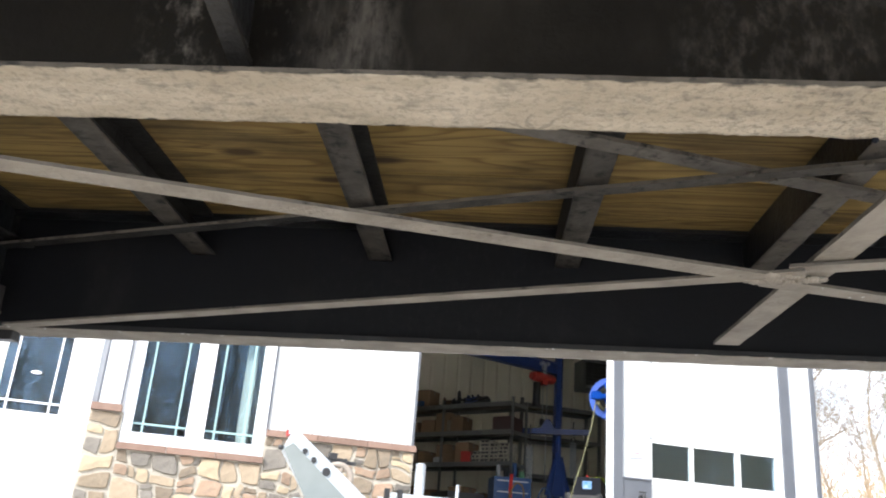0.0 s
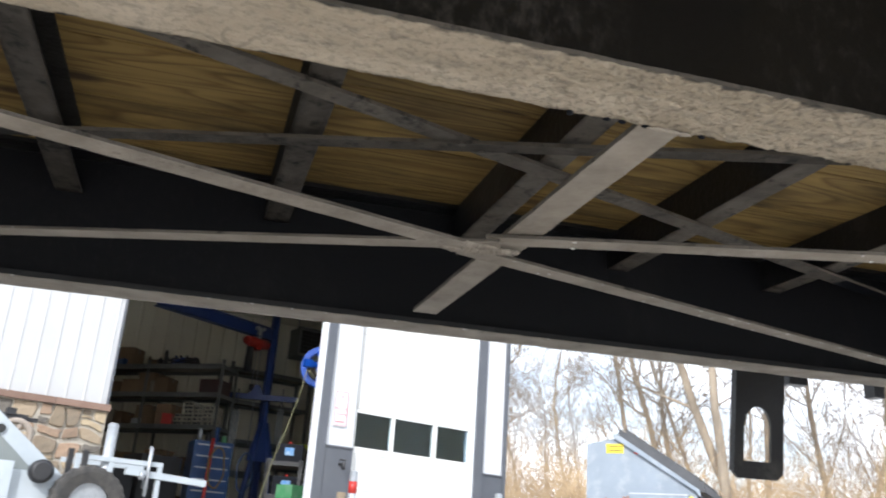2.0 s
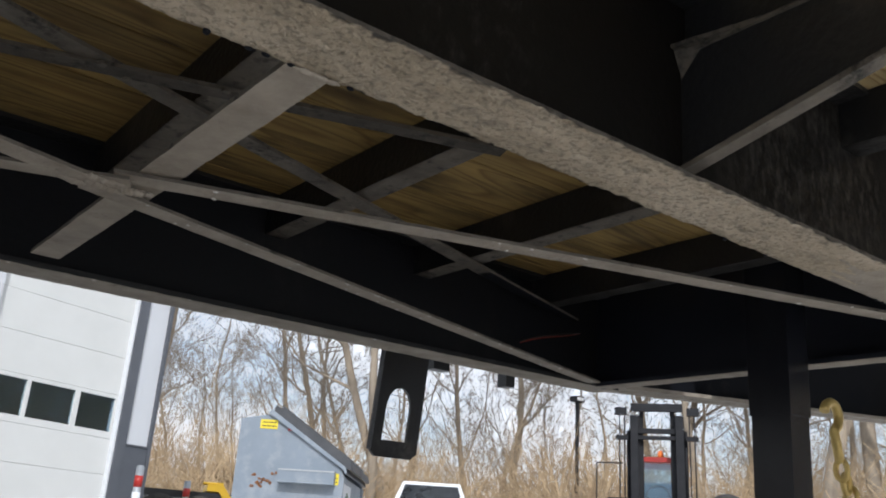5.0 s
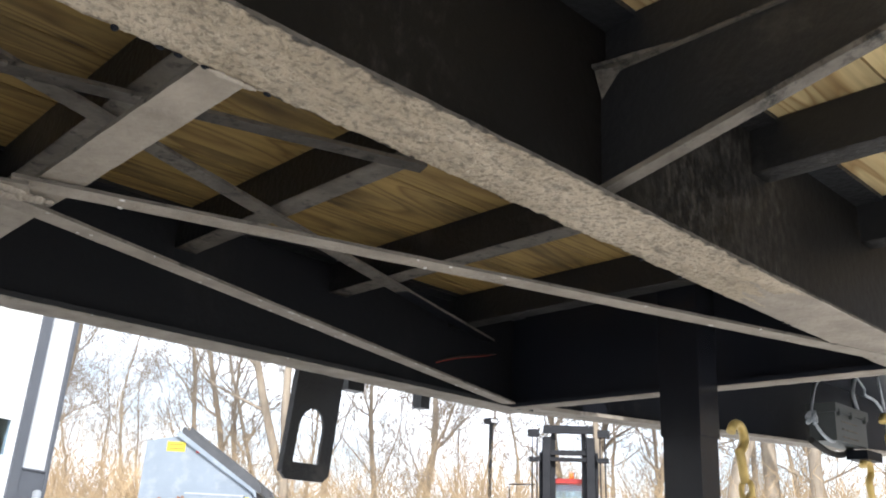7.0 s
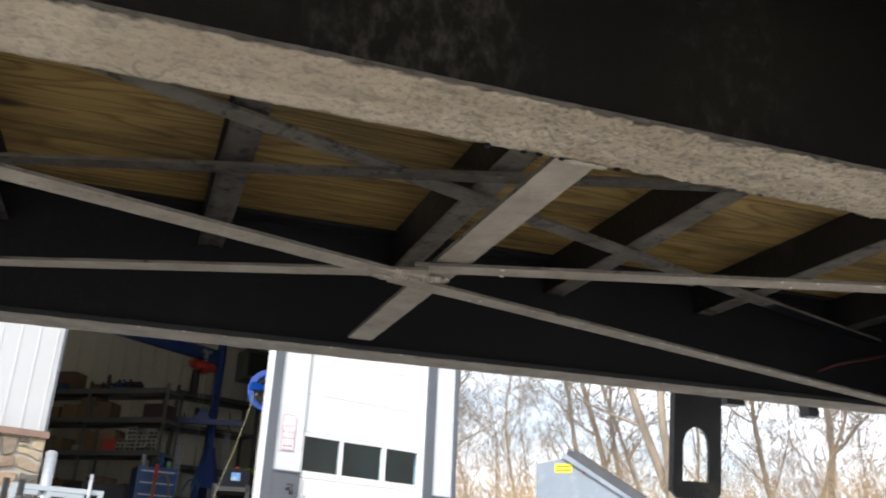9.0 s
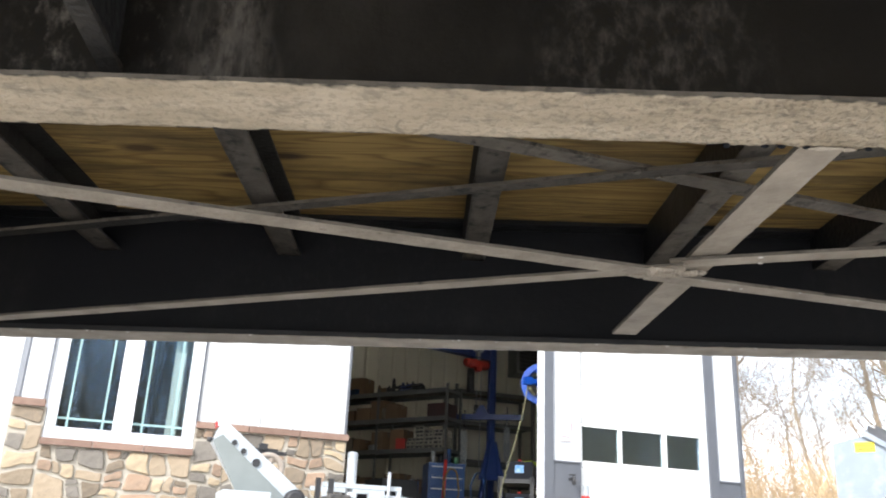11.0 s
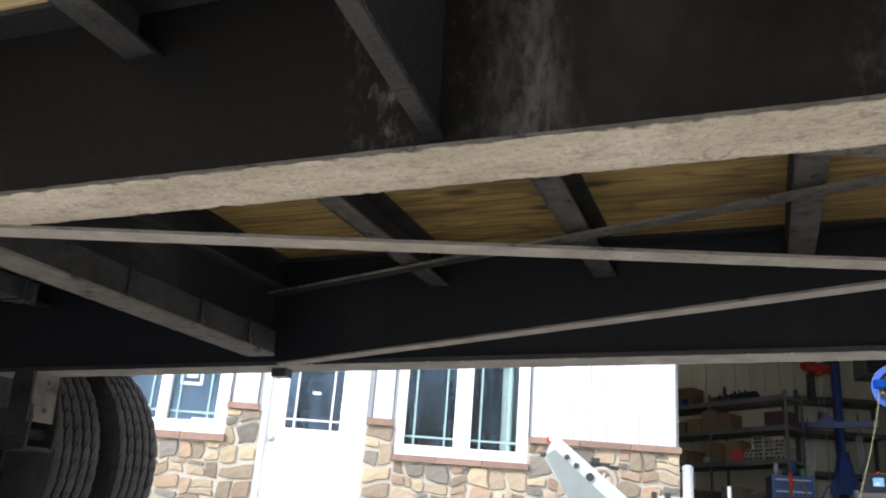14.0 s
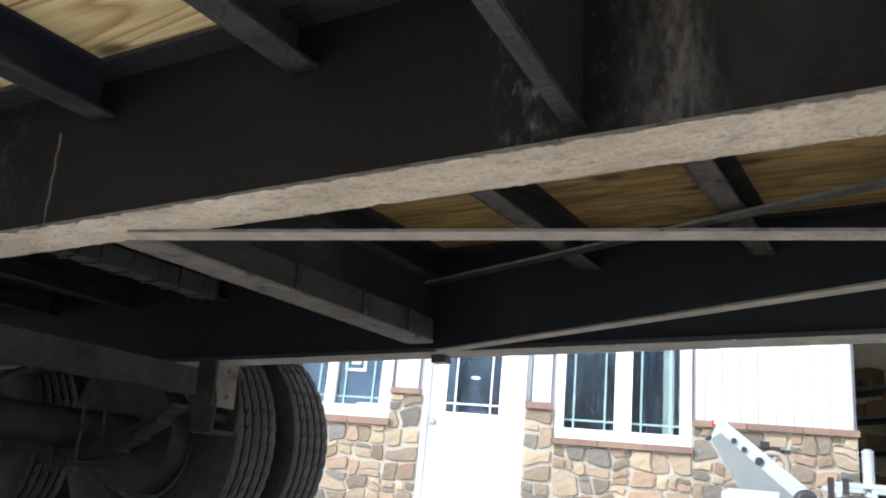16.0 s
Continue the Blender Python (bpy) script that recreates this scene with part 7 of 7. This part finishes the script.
# light pole
lp = thing("light_pole", pose(18.1, 17.25, 0), "dark steel yard light pole with flat LED head", "light pole")
bm = B()
box(bm, -0.04, 0.04, -0.04, 0.04, 0, 4.75)
bevel(bm, 0.01)
part("pole", bm, M_FORK, lp)
bm = B()
box(bm, -0.17, 0.17, -0.12, 0.12, 4.75, 4.9, Matrix.Rotation(0, 4, "X"))
bevel(bm, 0.02)
hd2 = part("lamp_head", bm, M_FORK, lp)
bm = B()
box(bm, -0.13, 0.13, -0.126, -0.12, 4.78, 4.87)
part("lens", bm, M_WHITE, hd2)

# battery box, chains, hoses at the trailer's neck
bb = part("battery_box", B(), M_DKPLASTIC, trailer, "grey-black plastic battery box")
M_BOXGREY = mat("charcoal_plastic_box", (0.085, 0.092, 0.09), 0.5, var=(0.11, 0.118, 0.115), scale=9, amount=0.6)
for nm, x0, x1, z0, z1, e in (("box_body", 3.31, 3.585, 0.674, 0.778, 0.0), ("box_lid", 3.302, 3.593, 0.778, 0.812, 0.008)):
    bm = B()
    box(bm, x0, x1, 1.40 - e, 1.50 + e, z0, z1)
    bevel(bm, 0.01, 2)
    part(nm, bm, M_BOXGREY, bb)
for k in range(3):
    bm = B()
    box(bm, 3.36, 3.50, 1.398, 1.40, 0.69 + 0.028 * k, 0.695 + 0.028 * k)
    part("text_bar", bm, M_DUSTMID, bb)
for xx in (3.325, 3.43, 3.555):
    bm = B()
    box(bm, xx, xx + 0.012, 1.388, 1.40, 0.765, 0.79)
    part("lid_latch", bm, M_BOXGREY, bb)


def smooth_path(pts, n=6):
    """Catmull-Rom points through a few given ones."""
    pts = [Vector(q) for q in pts]
    out = []
    for i in range(len(pts) - 1):
        p0, p1, p2, p3 = pts[max(i - 1, 0)], pts[i], pts[i + 1], pts[min(i + 2, len(pts) - 1)]
        for k in range(n):
            t = k / n
            out.append(0.5 * (2 * p1 + (p2 - p0) * t + (2 * p0 - 5 * p1 + 4 * p2 - p3) * t * t + (3 * p1 - p0 - 3 * p2 + p3) * t ** 3))
    return out + [pts[-1]]


for nm, r, m, lab, pts in (("conduit", 0.006, M_GALV, "grey corrugated conduit", ((3.40, 1.44, 0.93), (3.30, 1.42, 0.912), (3.215, 1.42, 0.865), (3.175, 1.42, 0.80), (3.165, 1.42, 0.74), (3.20, 1.41, 0.69), (3.27, 1.41, 0.668), (3.33, 1.42, 0.672))),
                           ("cable", 0.010, M_GALV, "grey flexible cable", ((3.74, 1.44, 0.99), (3.65, 1.43, 0.98), (3.565, 1.42, 0.94), (3.535, 1.42, 0.88), (3.565, 1.42, 0.82))),
                           ("cable", 0.006, M_GALV, "grey flexible cable", ((3.59, 1.45, 0.99), (3.62, 1.43, 0.955), (3.655, 1.42, 0.92), (3.66, 1.42, 0.895), (3.76, 1.42, 0.885), (3.88, 1.42, 0.82))),
                           ("cord", 0.005, M_WHITE, "thin white cord", ((3.78, 1.42, 1.02), (3.82, 1.42, 0.94), (3.845, 1.42, 0.87), (3.85, 1.42, 0.78))),
                           ("strut", 0.012, M_DUSTDARK, "dark bent bracket", ((3.25, 1.47, 0.67), (3.4, 1.47, 0.64), (3.55, 1.47, 0.655), (3.66, 1.47, 0.74), (3.68, 1.47, 0.9)))):
    bm = B()
    path_tube(bm, smooth_path(pts), r, 8)
    part(nm, bm, m, trailer, lab)
bm = B()
for cx, cz, r in ((3.125, 0.735, 0.008), (3.142, 0.745, 0.009), (3.152, 0.727, 0.008), (3.13, 0.717, 0.008)):
    tube(bm, (cx - 0.018, 1.41, cz), (cx + 0.018, 1.43, cz), r, n=10)
    tube(bm, (cx, 1.40, cz - 0.012), (cx, 1.40, cz + 0.012), r * 0.6, n=6)
part("clamp", bm, M_GALV, trailer, "shiny hose clamp")
bm = B()
box(bm, 3.52, 3.66, 1.38, 1.46, 0.628, 0.662)
bevel(bm, 0.012, 2)
part("chain_bracket", bm, M_BLACKMATT, trailer)


def hook_chain(x, y, z, n, lean):
    h = part("safety_hook", B(), M_CHAIN, trailer, "yellow zinc safety chain hook")
    bm = B()
    path_tube(bm, [(x + 0.038 * math.cos(a) - 0.0, y, z - 0.045 + 0.038 * math.sin(a)) for a in [2.9 - 0.33 * i for i in range(14)]] + [(x + 0.02, y, z - 0.13), (x + 0.03, y, z - 0.17)], 0.0135, 8)
    part("hook", bm, M_CHAIN, h)
    for k in range(n):
        bm = B()
        c = Vector((x + 0.035 + lean * k, y, z - 0.19 - 0.036 * k))
        ax = (1, 0, 0) if k % 2 else (0, 1, 0)
        pts = []
        for i in range(14):
            a = 2 * math.pi * i / 14
            u, v = 0.017 * math.cos(a), 0.028 * math.sin(a)
            pts.append(c + Vector((u * ax[0], u * ax[1], v)))
        path_tube(bm, pts, 0.0085, 6, True)
        part("chain_link", bm, M_CHAIN, h)


hook_chain(2.40, 1.30, 0.61, 9, 0.022)
hook_chain(3.52, 1.30, 0.79, 2, 0.0)
hook_chain(3.60, 1.42, 0.64, 9, -0.008)
bm = B()
tube(bm, (3.52, 1.30, 0.79), (3.47, 1.30, 1.0), 0.005, n=6)
part("hanger_rod", bm, M_GALV, trailer)

# loose wires clipped under the deck by the front corner
for k, m in enumerate((M_RED, M_RUST, M_DKPLASTIC)):
    bm = B()
    path_tube(bm, [(1.46 + 0.035 * i, 1.575, 0.642 + 0.0105 * i + 0.005 * k * math.sin(i * 0.6) + 0.003 * math.sin(i * 0.9 + k)) for i in range(7)], 0.001, 5)
    part("wire", bm, m, trailer, "thin coloured wiring")

# ---------------------------------------------------------------- woods and brush
def tree_meshes(seed, height, lean, deep=4):
    """A bare tree: tapered trunk and limbs in one mesh, the fine twigs in another."""
    rng = random.Random(seed)
    tv, tf, cv, cf = [], [], [], []

    def seg(V, F, p, q, r0, r1, n):
        d = (q - p).normalized()
        a = d.orthogonal().normalized()
        b = d.cross(a)
        i0 = len(V)
        for c, r in ((p, r0), (q, r1)):
            for k in range(n):
                t = 2 * math.pi * k / n
                V.append(c + (a * math.cos(t) + b * math.sin(t)) * r)
        for k in range(n):
            F.append((i0 + k, i0 + (k + 1) % n, i0 + n + (k + 1) % n, i0 + n + k))

    def grow(p, d, r, length, level):
        n = (8, 4, 3, 3, 3)[level]
        steps = (14, 7, 4, 3, 1)[level]
        V, F = (tv, tf) if level < 1 else (cv, cf)
        jit = (0.16, 0.42, 0.45, 0.4, 0.3)[level]
        for i in range(steps):
            d = (d + Vector((rng.uniform(-jit, jit), rng.uniform(-jit, jit), rng.uniform(-jit * 0.6, jit * 0.7) + (0.06 if level else 0.1)))).normalized()
            q = p + d * (length / steps)
            r1 = max(r * (0.91 if level == 0 else 0.8), 0.0062)
            seg(V, F, p, q, r, r1, n)
            if level < deep and (level > 0 or i >= 3):
                kids = rng.choice(((1, 2, 2, 3), (1, 1, 2, 2), (1, 1, 2), (0, 1, 1))[level])
                for _ in range(kids):
                    side = Vector((rng.uniform(-1, 1), rng.uniform(-1, 1), rng.uniform(-0.15, 0.7))).normalized()
                    nd = (d * 0.45 + side * 0.8).normalized()
                    grow(q, nd, max(r1 * rng.uniform(0.28, 0.55), 0.0062), length * (rng.uniform(0.2, 0.4) * (1.15 - 0.6 * i / steps) if level == 0 else rng.uniform(0.28, 0.5)), level + 1)
            p, r = q, r1

    grow(Vector((0, 0, -0.1)), Vector((lean, 0.03, 1)).normalized(), height * 0.0095, height, 0)
    out = []
    for nm, V, F, m in (("trunk", tv, tf, M_BARK), ("crown", cv, cf, M_BARK)):
        me = bpy.data.meshes.new(nm)
        me.from_pydata(V, [], F)
        me.materials.append(m)
        me.polygons.foreach_set("use_smooth", [True] * len(F))
        out.append(me)
    return out


TREES = [tree_meshes(21 + k, h, ln) for k, (h, ln) in enumerate(((13, 0.05), (15, -0.08), (11, 0.22), (14, -0.2), (12, 0.1), (16, 0.0)))]


FAR_TREES = [tree_meshes(61 + k, 15, ln, 3) for k, ln in enumerate((0.05, -0.1, 0.0))]
ROAD_TREES = [tree_meshes(81 + k, 15, ln, 2) for k, ln in enumerate((0.05, -0.1, 0.0))]


def tree(x, y, k, s, rz, kinds=TREES):
    t = thing("tree", pose(x, y, 0, 0, 0, rz) @ Matrix.Scale(s, 4), "tall bare winter tree in the woods behind the yard", "tree", "bare trees of the woods")
    for nm, me in zip(("trunk", "crown"), kinds[k % len(kinds)]):
        o = new(nm, me)
        o.parent = t
    return t


rng = random.Random(77)
n = 0
for i in range(40):
    az = radians(14 + 62 * (i + rng.uniform(0.1, 0.9)) / 40)
    d = rng.choice((28, 30, 33, 36, 41, 47)) * rng.uniform(0.94, 1.06)
    tree(d * math.sin(az), d * math.cos(az), rng.randrange(6), rng.choice((0.55, 0.75, 0.95, 1.1, 1.25)), rng.uniform(0, 360), FAR_TREES if d > 35 else TREES)
# the two pale leaning trunks past the dumpster, and the thick ones by the forklift
for az, d, k, s, rz in ((33.5, 24, 2, 1.5, 200), (34.8, 24.5, 4, 1.45, 40), (54.5, 25, 2, 1.4, 150), (60.5, 23, 5, 1.6, 10), (63.5, 24, 1, 1.6, 70), (66.0, 23, 0, 1.5, 250)):
    tree(d * math.sin(radians(az)), d * math.cos(radians(az)), k, s, rz)
# woods on the other side of the road, seen in the window glass
for i in range(70):
    az = radians(100 + 78 * (i + rng.uniform(0.1, 0.9)) / 70)
    d = rng.uniform(28, 44)
    tree(d * math.sin(az), d * math.cos(az), rng.randrange(3), rng.uniform(0.95, 1.2), rng.uniform(0, 360), ROAD_TREES)

for i in range(24):
    az = radians(97 + 34 * (i + rng.uniform(0.1, 0.9)) / 24)
    d = rng.uniform(24, 36)
    tree(d * math.sin(az), d * math.cos(az), rng.randrange(3), rng.uniform(0.9, 1.1), rng.uniform(0, 360), ROAD_TREES)


def brush(az0, az1, d0, d1, count, hmax, seed, label, thick=1.0, m=M_TWIG):
    """A thicket of thin dry stems, arching and forked."""
    rng = random.Random(seed)
    V, F = [], []

    def stem(p, d, r, length, depth):
        for i in range(3):
            d = (d + Vector((rng.uniform(-0.35, 0.35), rng.uniform(-0.35, 0.35), rng.uniform(-0.28, 0.1)))).normalized()
            q = p + d * length / 3
            a = d.orthogonal().normalized()
            b = d.cross(a)
            i0 = len(V)
            for c, rr in ((p, r), (q, r * 0.8)):
                for k in range(3):
                    t = 2.0944 * k
                    V.append(c + (a * math.cos(t) + b * math.sin(t)) * rr)
            for k in range(3):
                F.append((i0 + k, i0 + (k + 1) % 3, i0 + 3 + (k + 1) % 3, i0 + 3 + k))
            if depth < 2 and rng.random() < 0.75:
                stem(q, (d + Vector((rng.uniform(-0.9, 0.9), rng.uniform(-0.9, 0.9), rng.uniform(-0.3, 0.5)))).normalized(), r * 0.6, length * 0.55, depth + 1)
            p, r = q, r * 0.8

    for i in range(count):
        az, d = radians(rng.uniform(az0, az1)), rng.uniform(d0, d1)
        x, y = d * math.sin(az), d * math.cos(az)
        h = hmax * (0.45 + 0.55 * rng.random()) * (0.75 + 0.5 * noise.noise((x * 0.35, y * 0.35, 3)))
        stem(Vector((x, y, 0)), Vector((rng.uniform(-0.3, 0.3), rng.uniform(-0.3, 0.3), 1)).normalized(), thick * (0.013 + 0.014 * rng.random()), max(h, 0.5), 0)
    me = bpy.data.meshes.new("brush")
    me.from_pydata(V, [], F)
    me.materials.append(m)
    return tagged(new("brush", me), label, "brush", kind="stuff")


brush(14, 76, 23, 28, 5200, 3.7, 5, "dense tan thicket of dry winter brush")
brush(14, 76, 29, 42, 1800, 5.0, 6, "dense tan thicket of dry winter brush")
brush(95, 175, 24, 38, 1150, 12.0, 7, "tall bare thicket of saplings across the road", 2.2)
brush(14, 76, 31, 44, 700, 10.5, 9, "tall thin grey saplings between the trees", 0.75, M_BARK)
